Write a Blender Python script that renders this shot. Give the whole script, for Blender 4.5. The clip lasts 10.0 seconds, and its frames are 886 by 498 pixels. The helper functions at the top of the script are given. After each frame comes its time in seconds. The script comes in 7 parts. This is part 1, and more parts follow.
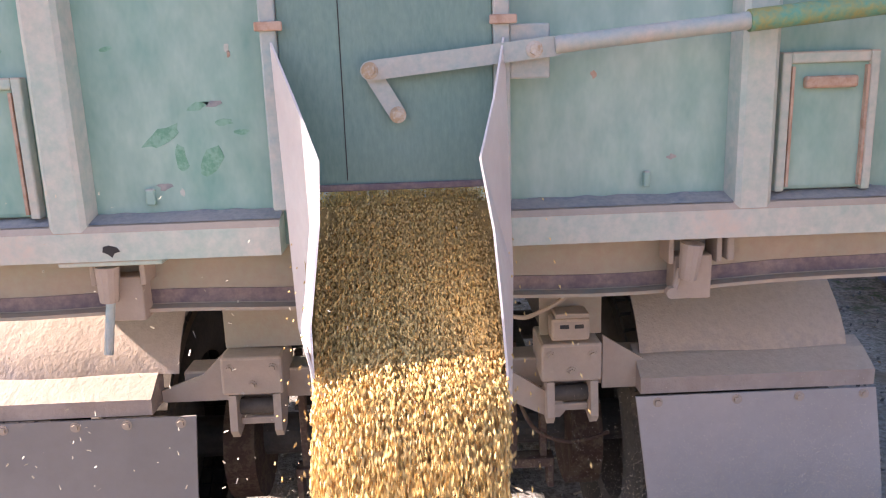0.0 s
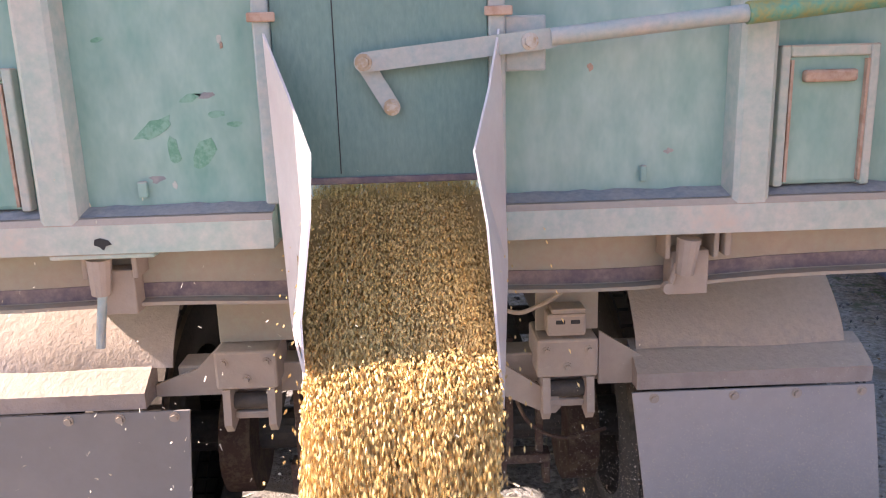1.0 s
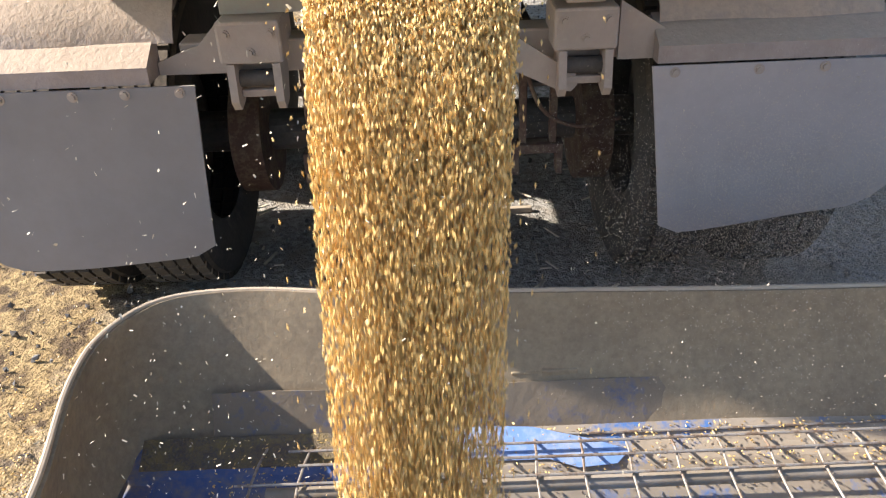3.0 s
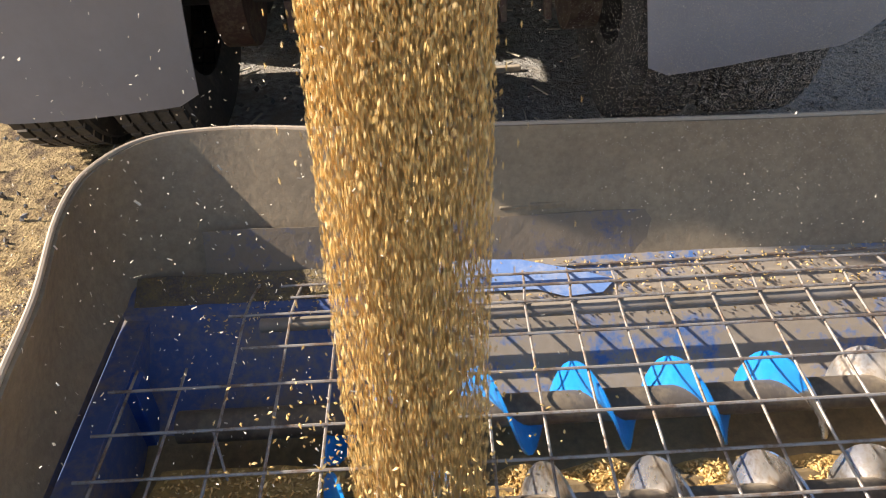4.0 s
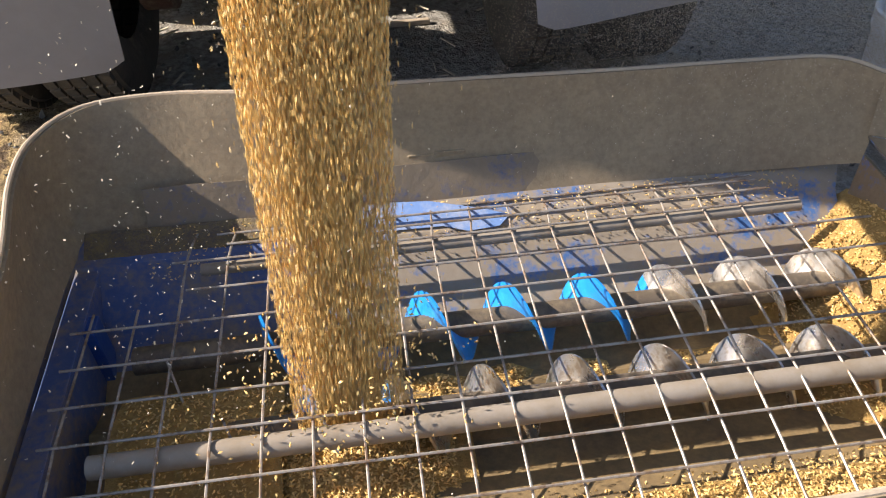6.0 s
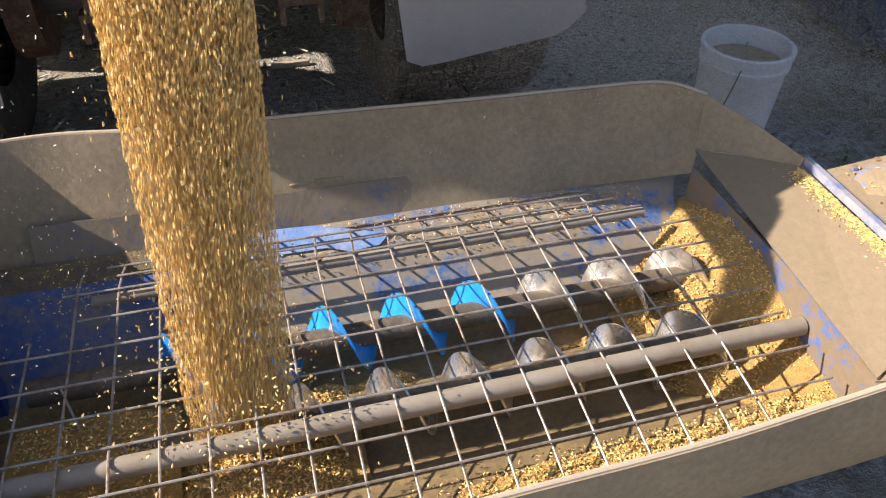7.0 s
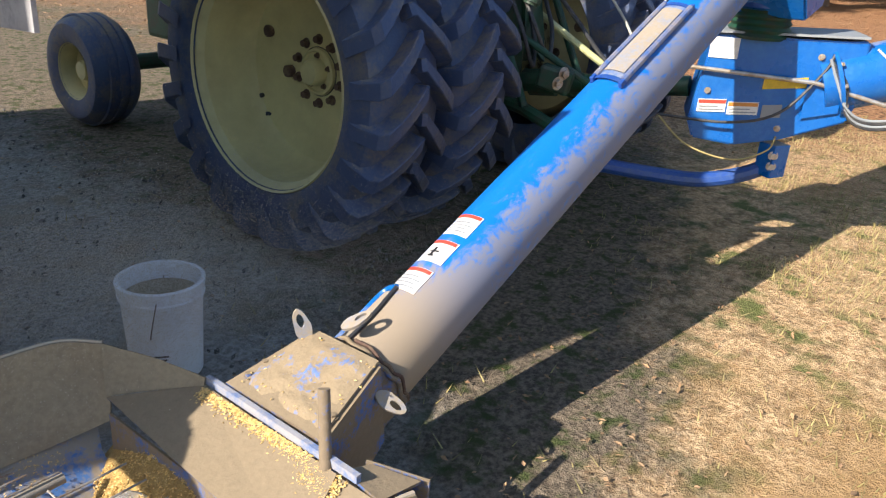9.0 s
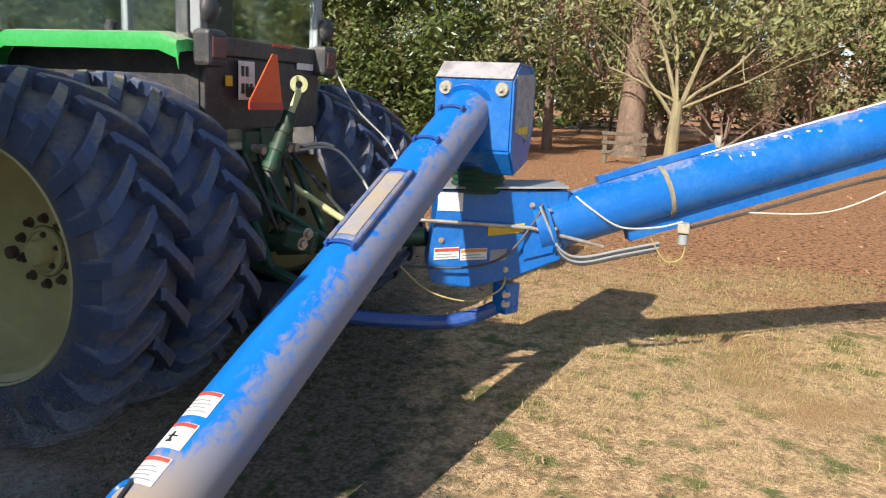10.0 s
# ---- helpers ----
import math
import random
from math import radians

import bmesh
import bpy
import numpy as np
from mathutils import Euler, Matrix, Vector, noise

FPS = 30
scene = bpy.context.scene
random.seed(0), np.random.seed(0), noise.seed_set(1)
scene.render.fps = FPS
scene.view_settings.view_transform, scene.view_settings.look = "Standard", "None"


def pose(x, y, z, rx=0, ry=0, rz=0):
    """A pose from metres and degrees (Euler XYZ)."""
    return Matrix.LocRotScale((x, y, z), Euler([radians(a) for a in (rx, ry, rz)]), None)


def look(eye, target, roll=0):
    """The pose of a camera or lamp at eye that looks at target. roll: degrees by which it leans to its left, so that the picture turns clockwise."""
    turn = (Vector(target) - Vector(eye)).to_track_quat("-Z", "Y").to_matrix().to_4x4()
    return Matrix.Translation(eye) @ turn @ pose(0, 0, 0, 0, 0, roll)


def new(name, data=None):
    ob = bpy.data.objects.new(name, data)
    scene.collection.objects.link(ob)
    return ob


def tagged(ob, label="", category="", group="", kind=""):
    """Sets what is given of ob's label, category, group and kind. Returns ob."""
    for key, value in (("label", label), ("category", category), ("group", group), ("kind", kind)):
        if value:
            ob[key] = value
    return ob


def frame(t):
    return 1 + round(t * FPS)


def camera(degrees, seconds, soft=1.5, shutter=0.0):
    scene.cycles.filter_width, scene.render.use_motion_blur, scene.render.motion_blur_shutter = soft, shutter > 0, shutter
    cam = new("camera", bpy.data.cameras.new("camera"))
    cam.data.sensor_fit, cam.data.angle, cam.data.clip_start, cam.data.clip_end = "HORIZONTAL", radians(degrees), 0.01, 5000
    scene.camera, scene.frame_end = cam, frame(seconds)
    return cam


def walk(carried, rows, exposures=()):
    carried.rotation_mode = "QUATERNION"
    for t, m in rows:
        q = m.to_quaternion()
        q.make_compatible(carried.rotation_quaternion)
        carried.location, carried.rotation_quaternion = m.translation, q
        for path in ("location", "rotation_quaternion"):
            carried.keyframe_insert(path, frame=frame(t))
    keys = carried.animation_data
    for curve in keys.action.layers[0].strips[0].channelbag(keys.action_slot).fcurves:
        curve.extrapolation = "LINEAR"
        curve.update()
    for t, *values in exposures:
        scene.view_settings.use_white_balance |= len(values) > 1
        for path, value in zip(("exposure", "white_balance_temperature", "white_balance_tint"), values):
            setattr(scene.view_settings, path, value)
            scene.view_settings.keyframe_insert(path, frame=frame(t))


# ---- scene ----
cam = camera(59.6, 10.0, soft=1.1, shutter=0.08)
PATH = [
    (0, (0.066, 0.255, 1.718), (0.111, 2.202, 1.266), -1.9),
    (0.5, (0.077, 0.262, 1.715), (0.117, 2.211, 1.269), -1.8),
    (1, (0.08, 0.268, 1.712), (0.122, 2.213, 1.248), -1.7),
    (1.5, (0.085, 0.264, 1.679), (0.119, 2.195, 1.161), -1.8),
    (2, (0.09, 0.254, 1.618), (0.109, 2.152, 0.989), -2.0),
    (2.5, (0.091, 0.239, 1.509), (0.088, 2.084, 0.736), -2.3),
    (3, (0.073, 0.239, 1.467), (0.061, 1.966, 0.458), -2.5),
    (3.2, (0.076, 0.24, 1.453), (0.053, 1.913, 0.357), -2.7),
    (4.3, (0.069, 0.139, 1.348), (0.077, 1.675, 0.067), -3.1),
    (4.5, (0.082, 0.124, 1.366), (0.086, 1.635, 0.056), -3.3),
    (5, (0.056, 0.062, 1.346), (0.137, 1.586, 0.054), -2.2),
    (6.3, (0.109, -0.041, 1.558), (0.337, 1.406, 0.197), -0.4),
    (6.5, (0.099, -0.056, 1.567), (0.389, 1.393, 0.22), 0.8),
    (7, (0.122, -0.191, 1.578), (0.554, 1.287, 0.301), 1.4),
    (7.5, (0.14, -0.263, 1.594), (0.803, 1.185, 0.384), 3.3),
    (8, (0.215, -0.314, 1.612), (1.136, 1.08, 0.512), 4.1),
    (8.5, (0.327, -0.359, 1.637), (1.539, 0.913, 0.68), 4.5),
    (8.9, (0.409, -0.421, 1.684), (1.833, 0.725, 0.872), 4.3),
    (9, (0.428, -0.431, 1.693), (1.898, 0.687, 0.925), 3.8),
    (9.5, (0.448, -0.49, 1.762), (2.111, 0.471, 1.204), 2.7),
    (10, (0.448, -0.568, 1.793), (2.282, 0.13, 1.408), 2.6),
]
EXPOSURES = [(0, 1.78, 6600, 28), (1.5, 1.78, 6600, 28), (2.0, 1.96, 6550, 25), (2.5, 2.02, 6300, 18), (2.8, 1.70, 6300, 15), (3.0, 1.37, 6400, 13),
             (3.2, 1.10, 6500, 13), (4.3, 1.02, 6700, 14), (7.0, 0.98, 6650, 14), (8.0, 0.86, 6300, 11), (8.5, 1.02, 6350, 10), (9.0, 0.94, 6300, 9), (9.5, 0.78, 6300, 9), (10, 0.68, 6300, 9)]
walk(cam, [(t, look(eye, target, roll)) for t, eye, target, roll in PATH], EXPOSURES)

# ---- world, sun, exposure ----
SUN_WAY = Vector((3.0, -0.60, -2.0)).normalized()
world = bpy.data.worlds.new("sky")
scene.world = world
world.use_nodes = True
sky = world.node_tree.nodes.new("ShaderNodeTexSky")
sky.sky_type, sky.sun_disc = "NISHITA", False
sky.sun_elevation = math.asin(-SUN_WAY.z)
sky.sun_rotation = math.atan2(-SUN_WAY.x, -SUN_WAY.y)
world.node_tree.links.new(sky.outputs[0], world.node_tree.nodes["Background"].inputs[0])
world.node_tree.nodes["Background"].inputs[1].default_value = 0.10
sun = new("sun", bpy.data.lights.new("sun", "SUN"))
sun.data.energy, sun.data.angle, sun.data.color = 5.0, radians(0.5), (1.0, 0.91, 0.78)
sun.matrix_world = look((0, 0, 30), Vector((0, 0, 30)) + SUN_WAY)


# ---- materials ----
def material(name, base, rough=0.6, metal=0.0, other=None, mix=0.5, scale=6.0, fine=60.0, bump=0.15, edge=0.08,
             island=0.0, stretch=(1, 1, 1), spec=0.5, dust=None, dust_up=0.0):
    """Two-scale procedural surface: base and other mixed by a large noise, broken by a fine one; dust settles on what faces up."""
    m = bpy.data.materials.new(name)
    m.use_nodes = True
    n, l = m.node_tree.nodes, m.node_tree.links
    b = n["Principled BSDF"]
    co = n.new("ShaderNodeTexCoord")
    mp = n.new("ShaderNodeMapping")
    mp.inputs["Scale"].default_value = stretch
    l.new(co.outputs["Object"], mp.inputs[0])
    big, small = n.new("ShaderNodeTexNoise"), n.new("ShaderNodeTexNoise")
    for t, s, d in ((big, scale, 6), (small, fine, 3)):
        t.inputs["Scale"].default_value, t.inputs["Detail"].default_value = s, d
        t.inputs["Roughness"].default_value = 0.65
        l.new(mp.outputs[0], t.inputs["Vector"])
    add = n.new("ShaderNodeMath")
    add.operation = "MULTIPLY_ADD"
    add.inputs[1].default_value = 0.45
    l.new(small.outputs["Fac"], add.inputs[0])
    l.new(big.outputs["Fac"], add.inputs[2])
    rng = n.new("ShaderNodeMapRange")
    c = 0.98 - 0.55 * mix
    rng.inputs[1].default_value, rng.inputs[2].default_value = c - edge, c + edge
    l.new(add.outputs[0], rng.inputs[0])
    mixer = n.new("ShaderNodeMix")
    mixer.data_type = "RGBA"
    mixer.inputs["A"].default_value = (*base, 1)
    mixer.inputs["B"].default_value = (*(other or [x * 0.75 for x in base]), 1)
    l.new(rng.outputs[0], mixer.inputs["Factor"])
    out = mixer.outputs["Result"]
    if dust:
        geo, sep, r2, m2 = (n.new("ShaderNodeNewGeometry"), n.new("ShaderNodeSeparateXYZ"), n.new("ShaderNodeMapRange"),
                            n.new("ShaderNodeMix"))
        l.new(geo.outputs["Normal"], sep.inputs[0])
        mul = n.new("ShaderNodeMath")
        mul.operation = "MULTIPLY_ADD"
        mul.inputs[1].default_value = 0.9
        l.new(add.outputs[0], mul.inputs[0])
        l.new(sep.outputs[2], mul.inputs[2])
        r2.inputs[1].default_value, r2.inputs[2].default_value = 1.0 - dust_up, 1.35 - dust_up
        l.new(mul.outputs[0], r2.inputs[0])
        m2.data_type = "RGBA"
        m2.inputs["B"].default_value = (*dust, 1)
        l.new(r2.outputs[0], m2.inputs["Factor"])
        l.new(out, m2.inputs["A"])
        out = m2.outputs["Result"]
    hsv = n.new("ShaderNodeHueSaturation")
    l.new(out, hsv.inputs["Color"])
    rv = n.new("ShaderNodeMapRange")
    rv.inputs[3].default_value, rv.inputs[4].default_value = 0.84, 1.16
    if island:
        geo2 = n.new("ShaderNodeNewGeometry")
        l.new(geo2.outputs["Random Per Island"], rv.inputs[0])
        rv.inputs[3].default_value, rv.inputs[4].default_value = 1 - island, 1 + island
    else:
        l.new(small.outputs["Fac"], rv.inputs[0])
    l.new(rv.outputs[0], hsv.inputs["Value"])
    l.new(hsv.outputs[0], b.inputs["Base Color"])
    rr = n.new("ShaderNodeMapRange")
    rr.inputs[3].default_value, rr.inputs[4].default_value = max(0.03, rough - 0.12), min(1, rough + 0.15)
    l.new(big.outputs["Fac"], rr.inputs[0])
    l.new(rr.outputs[0], b.inputs["Roughness"])
    b.inputs["Metallic"].default_value = metal
    b.inputs["Specular IOR Level"].default_value = spec
    if bump:
        bp = n.new("ShaderNodeBump")
        bp.inputs["Strength"].default_value, bp.inputs["Distance"].default_value = bump, 0.01
        l.new(add.outputs[0], bp.inputs["Height"])
        l.new(bp.outputs[0], b.inputs["Normal"])
    return m


DUST = (0.50, 0.40, 0.31)
M = {
    "bin_green": material("bin_green", (0.13, 0.34, 0.285), 0.5, 0, (0.40, 0.52, 0.465), 0.55, 2.4, 13, 0.05, 0.30, stretch=(1.4, 1, 0.7), dust=(0.52, 0.45, 0.40), dust_up=0.1),
    "post_paint": material("post_paint", (0.38, 0.50, 0.45), 0.55, 0, (0.60, 0.53, 0.47), 0.42, 3.2, 45, 0.14, 0.22, dust=DUST, dust_up=0.25),
    "upstand": material("upstand", (0.23, 0.185, 0.135), 0.85, 0, (0.07, 0.10, 0.21), 0.24, 6, 45, 0.25, 0.10),
    "ledge_dust": material("ledge_dust", (0.25, 0.265, 0.28), 0.85, 0, (0.38, 0.34, 0.32), 0.5, 9, 70, 0.3, 0.15),
    "chaff_bed": material("chaff_bed", (0.24, 0.18, 0.08), 0.9, 0, (0.13, 0.105, 0.09), 0.5, 25, 200, 0.8, 0.15),
    # flap_rubber in a darker tone, for the left flap
    "flap_dark": material("flap_dark", (0.30, 0.275, 0.265), 0.8, 0, (0.22, 0.20, 0.19), 0.45, 3, 40, 0.10, 0.3),
    "lug_grey": material("lug_grey", (0.36, 0.33, 0.27), 0.7, 0, (0.25, 0.23, 0.19), 0.4, 25, 90, 0.2),
    "lid_grey": material("lid_grey", (0.36, 0.34, 0.35), 0.8, 0, (0.20, 0.19, 0.20), 0.4, 9, 60, 0.3, 0.12),
    "webbing": material("webbing", (0.27, 0.24, 0.18), 0.9, 0, (0.18, 0.16, 0.13), 0.4, 30, 120, 0.3),
    "gate_green": material("gate_green", (0.13, 0.25, 0.23), 0.45, 0, (0.18, 0.29, 0.26), 0.5, 3.5, 60, 0.06, 0.2, stretch=(2, 1, 0.6)),
    "leaf_stain": material("leaf_stain", (0.13, 0.32, 0.22), 0.6, 0, (0.21, 0.40, 0.31), 0.5, 30, 90, 0.05),
    "screw_shaft": material("screw_shaft", (0.13, 0.105, 0.08), 0.6, 0.2, (0.20, 0.16, 0.11), 0.4, 12, 70, 0.15),
    "rust": material("rust", (0.22, 0.09, 0.05), 0.85, 0, (0.33, 0.17, 0.11), 0.5, 20, 90, 0.4),
    "rust_dark": material("rust_dark", (0.10, 0.055, 0.04), 0.8, 0, (0.16, 0.11, 0.07), 0.4, 20, 90, 0.3),
    "rail_dust": material("rail_dust", (0.22, 0.20, 0.22), 0.7, 0, (0.05, 0.11, 0.30), 0.45, 9, 60, 0.2, 0.12),
    "flange_pale": material("flange_pale", (0.34, 0.33, 0.36), 0.6, 0, (0.12, 0.18, 0.36), 0.35, 14, 60, 0.2, 0.1),
    "bare_dust": material("bare_dust", (0.33, 0.27, 0.205), 0.8, 0, (0.24, 0.25, 0.30), 0.35, 14, 70, 0.2, 0.12),
    "mound_dust": material("mound_dust", (0.30, 0.225, 0.14), 0.9, 0, (0.13, 0.20, 0.42), 0.27, 11, 60, 0.6, 0.05),
    "chute_white": material("chute_white", (0.72, 0.68, 0.66), 0.5, 0, (0.60, 0.53, 0.51), 0.35, 5, 50, 0.06, 0.2),
    "dusty_frame": material("dusty_frame", (0.46, 0.37, 0.31), 0.85, 0, (0.38, 0.32, 0.27), 0.5, 7, 60, 0.25, 0.2, dust=(0.55, 0.44, 0.34), dust_up=0.2),
    "dusty_guard": material("dusty_guard", (0.40, 0.335, 0.305), 0.9, 0, (0.32, 0.26, 0.23), 0.45, 9, 55, 0.6, 0.15, dust=(0.48, 0.38, 0.30), dust_up=0.2),
    "flap_rubber": material("flap_rubber", (0.44, 0.40, 0.39), 0.75, 0, (0.35, 0.32, 0.31), 0.4, 3, 40, 0.08, 0.3),
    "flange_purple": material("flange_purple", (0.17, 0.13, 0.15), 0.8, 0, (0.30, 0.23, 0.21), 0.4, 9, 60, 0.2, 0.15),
    "tan_web": material("tan_web", (0.44, 0.35, 0.28), 0.85, 0, (0.33, 0.34, 0.28), 0.35, 4, 45, 0.2, 0.25),
    "steel": material("steel", (0.55, 0.53, 0.50), 0.38, 1.0, (0.42, 0.38, 0.34), 0.5, 20, 120, 0.1),
    "worn_steel": material("worn_steel", (0.52, 0.50, 0.48), 0.45, 0.7, (0.40, 0.31, 0.22), 0.45, 12, 90, 0.15),
    "dark_steel": material("dark_steel", (0.06, 0.055, 0.05), 0.7, 0, (0.12, 0.10, 0.085), 0.4, 6, 50, 0.2, 0.2),
    "lever_paint": material("lever_paint", (0.32, 0.42, 0.42), 0.5, 0, (0.47, 0.44, 0.40), 0.45, 9, 70, 0.12, 0.2),
    "pole_green": material("pole_green", (0.10, 0.33, 0.25), 0.5, 0, (0.33, 0.30, 0.10), 0.35, 12, 80, 0.15, 0.12),
    "black_rubber": material("black_rubber", (0.040, 0.037, 0.034), 0.8, 0, (0.085, 0.075, 0.062), 0.4, 8, 70, 0.25, 0.2, dust=(0.16, 0.13, 0.10), dust_up=0.0),
    "tractor_rubber": material("tractor_rubber", (0.055, 0.078, 0.155), 0.5, 0, (0.13, 0.12, 0.12), 0.34, 7, 45, 0.5, 0.12, dust=(0.20, 0.16, 0.13), dust_up=-0.28),
    "belt_rubber": material("belt_rubber", (0.23, 0.18, 0.122), 0.85, 0, (0.33, 0.26, 0.17), 0.5, 4, 55, 0.25, 0.2),
    "belt_edge": material("belt_edge", (0.46, 0.38, 0.29), 0.8, 0, (0.45, 0.37, 0.28), 0.4, 14, 70, 0.2),
    "pan_blue": material("pan_blue", (0.060, 0.105, 0.27), 0.5, 0, (0.21, 0.175, 0.15), 0.38, 5, 50, 0.15, 0.12),
    "trough_brown": material("trough_brown", (0.15, 0.108, 0.06), 0.7, 0, (0.27, 0.19, 0.09), 0.45, 6, 60, 0.4, 0.2),
    "pan_scuffed": material("pan_scuffed", (0.33, 0.28, 0.22), 0.6, 0, (0.07, 0.17, 0.42), 0.28, 7, 45, 0.15, 0.07),
    "hopper_tan": material("hopper_tan", (0.20, 0.15, 0.10), 0.9, 0, (0.07, 0.13, 0.34), 0.34, 8, 50, 0.5, 0.06, dust=(0.245, 0.185, 0.118), dust_up=-0.08),
    "auger_blue": material("auger_blue", (0.006, 0.115, 0.43), 0.28, 0, (0.03, 0.15, 0.43), 0.30, 4.0, 40, 0.05, 0.15, dust=(0.30, 0.29, 0.30), dust_up=-0.42),
    "dark_blue": material("dark_blue", (0.010, 0.06, 0.30), 0.4, 0, (0.05, 0.09, 0.22), 0.4, 5, 40, 0.08, 0.2),
    "pale_blue": material("pale_blue", (0.17, 0.30, 0.62), 0.55, 0, (0.34, 0.40, 0.55), 0.45, 9, 60, 0.1, 0.12),
    "clay_paint": material("clay_paint", (0.52, 0.37, 0.29), 0.75, 0, (0.40, 0.25, 0.18), 0.4, 15, 80, 0.3),
    "flight_blue": material("flight_blue", (0.010, 0.25, 0.75), 0.3, 0, (0.02, 0.30, 0.80), 0.3, 9, 60, 0.05),
    "flight_steel": material("flight_steel", (0.84, 0.82, 0.80), 0.27, 0.9, (0.55, 0.47, 0.38), 0.3, 10, 80, 0.1),
    "wire": material("wire", (0.40, 0.365, 0.33), 0.5, 0.4, (0.24, 0.17, 0.12), 0.4, 18, 120, 0.1),
    "pipe_dusty": material("pipe_dusty", (0.32, 0.28, 0.235), 0.6, 0.0, (0.23, 0.185, 0.13), 0.4, 9, 60, 0.12, 0.2),
    "bucket_white": material("bucket_white", (0.86, 0.89, 0.95), 0.42, 0, (0.68, 0.68, 0.72), 0.4, 8, 60, 0.05, 0.25),
    "decal_white": material("decal_white", (0.76, 0.73, 0.70), 0.45, 0, (0.62, 0.58, 0.54), 0.35, 20, 90, 0.03),
    "decal_red": material("decal_red", (0.55, 0.06, 0.04), 0.45, 0, (0.45, 0.10, 0.07), 0.3, 20, 90, 0.03),
    "decal_orange": material("decal_orange", (0.75, 0.28, 0.05), 0.45, bump=0.02),
    "decal_yellow": material("decal_yellow", (0.70, 0.47, 0.03), 0.5, bump=0.03),
    "ink": material("ink", (0.03, 0.03, 0.035), 0.5, bump=0.0),
    "smv_orange": material("smv_orange", (0.80, 0.11, 0.025), 0.5, 0, (0.65, 0.09, 0.02), 0.3, 10, 60, 0.03),
    "tractor_green": material("tractor_green", (0.035, 0.30, 0.06), 0.3, 0, (0.06, 0.34, 0.10), 0.3, 5, 40, 0.04, 0.3, dust=(0.30, 0.38, 0.24), dust_up=-0.2),
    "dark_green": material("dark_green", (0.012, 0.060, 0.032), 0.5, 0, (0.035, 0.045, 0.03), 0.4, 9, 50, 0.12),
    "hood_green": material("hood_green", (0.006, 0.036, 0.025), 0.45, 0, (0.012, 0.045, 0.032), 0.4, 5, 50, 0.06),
    "rim_yellow": material("rim_yellow", (0.66, 0.58, 0.29), 0.5, 0, (0.48, 0.41, 0.21), 0.4, 3.5, 35, 0.12, 0.2),
    "hood_stripe": material("hood_stripe", (0.75, 0.60, 0.05), 0.4, bump=0.03),
    "drum_red": material("drum_red", (0.42, 0.05, 0.03), 0.5, 0, (0.55, 0.35, 0.30), 0.35, 9, 60, 0.15),
    "link_yellow": material("link_yellow", (0.64, 0.64, 0.32), 0.5, bump=0.1),
    "cab_grey": material("cab_grey", (0.30, 0.32, 0.34), 0.5, 0, (0.22, 0.23, 0.25), 0.4, 5, 40, 0.06, 0.25),
    "lens_red": material("lens_red", (0.14, 0.05, 0.06), 0.25, bump=0.05),
    "black_plastic": material("black_plastic", (0.035, 0.035, 0.04), 0.5, 0, (0.07, 0.065, 0.06), 0.4, 10, 60, 0.1),
    "hose_white": material("hose_white", (0.62, 0.60, 0.52), 0.5, bump=0.05),
    "rope_yellow": material("rope_yellow", (0.52, 0.40, 0.16), 0.8, bump=0.3),
    "grain": material("grain", (0.66, 0.415, 0.13), 0.45, 0, (0.75, 0.54, 0.225), 0.5, 160, 700, 0.0, 0.2, island=0.3),
    # darker than the kernels: shade in the gaps is put into the colour
    "grain_bed": material("grain_bed", (0.50, 0.32, 0.10), 0.7, 0, (0.34, 0.21, 0.07), 0.5, 70, 260, 0.9, 0.15),
    "dust_speck": material("dust_speck", (0.62, 0.54, 0.44), 0.95, bump=0, spec=0.1),
    "chaff": material("chaff", (0.78, 0.70, 0.55), 0.7, bump=0, island=0.2),
    "bark": material("bark", (0.13, 0.085, 0.06), 0.9, 0, (0.22, 0.15, 0.11), 0.5, 5, 40, 0.9, 0.12, stretch=(1, 1, 0.25)),
    "pale_bark": material("pale_bark", (0.30, 0.25, 0.14), 0.85, 0, (0.19, 0.16, 0.095), 0.5, 4, 40, 0.5, 0.15, stretch=(1, 1, 0.4)),
    "leaf_dark": material("leaf_dark", (0.026, 0.054, 0.010), 0.35, 0, (0.11, 0.12, 0.028), 0.4, 0.7, 9, 0, 0.2, island=0.4),
    "leaf_olive": material("leaf_olive", (0.12, 0.15, 0.05), 0.6, 0, (0.25, 0.235, 0.10), 0.5, 0.5, 6, 0, 0.2, island=0.35),
    "leaf_brown": material("leaf_brown", (0.20, 0.11, 0.075), 0.7, 0, (0.26, 0.17, 0.10), 0.5, 0.6, 6, 0, 0.2, island=0.35),
    "leaf_litter": material("leaf_litter", (0.26, 0.13, 0.06), 0.8, 0, (0.38, 0.25, 0.14), 0.5, 0.6, 8, 0, 0.2, island=0.4),
    "grass_blade": material("grass_blade", (0.20, 0.19, 0.065), 0.7, 0, (0.40, 0.31, 0.13), 0.5, 0.8, 7, 0, 0.2, island=0.35),
    "pebble": material("pebble", (0.17, 0.165, 0.16), 0.85, 0, (0.10, 0.095, 0.09), 0.5, 4, 60, 0.2, 0.2, island=0.45),
    "fence_wood": material("fence_wood", (0.085, 0.062, 0.045), 0.85, 0, (0.14, 0.11, 0.08), 0.5, 4, 50, 0.4, stretch=(1, 1, 0.2)),
}


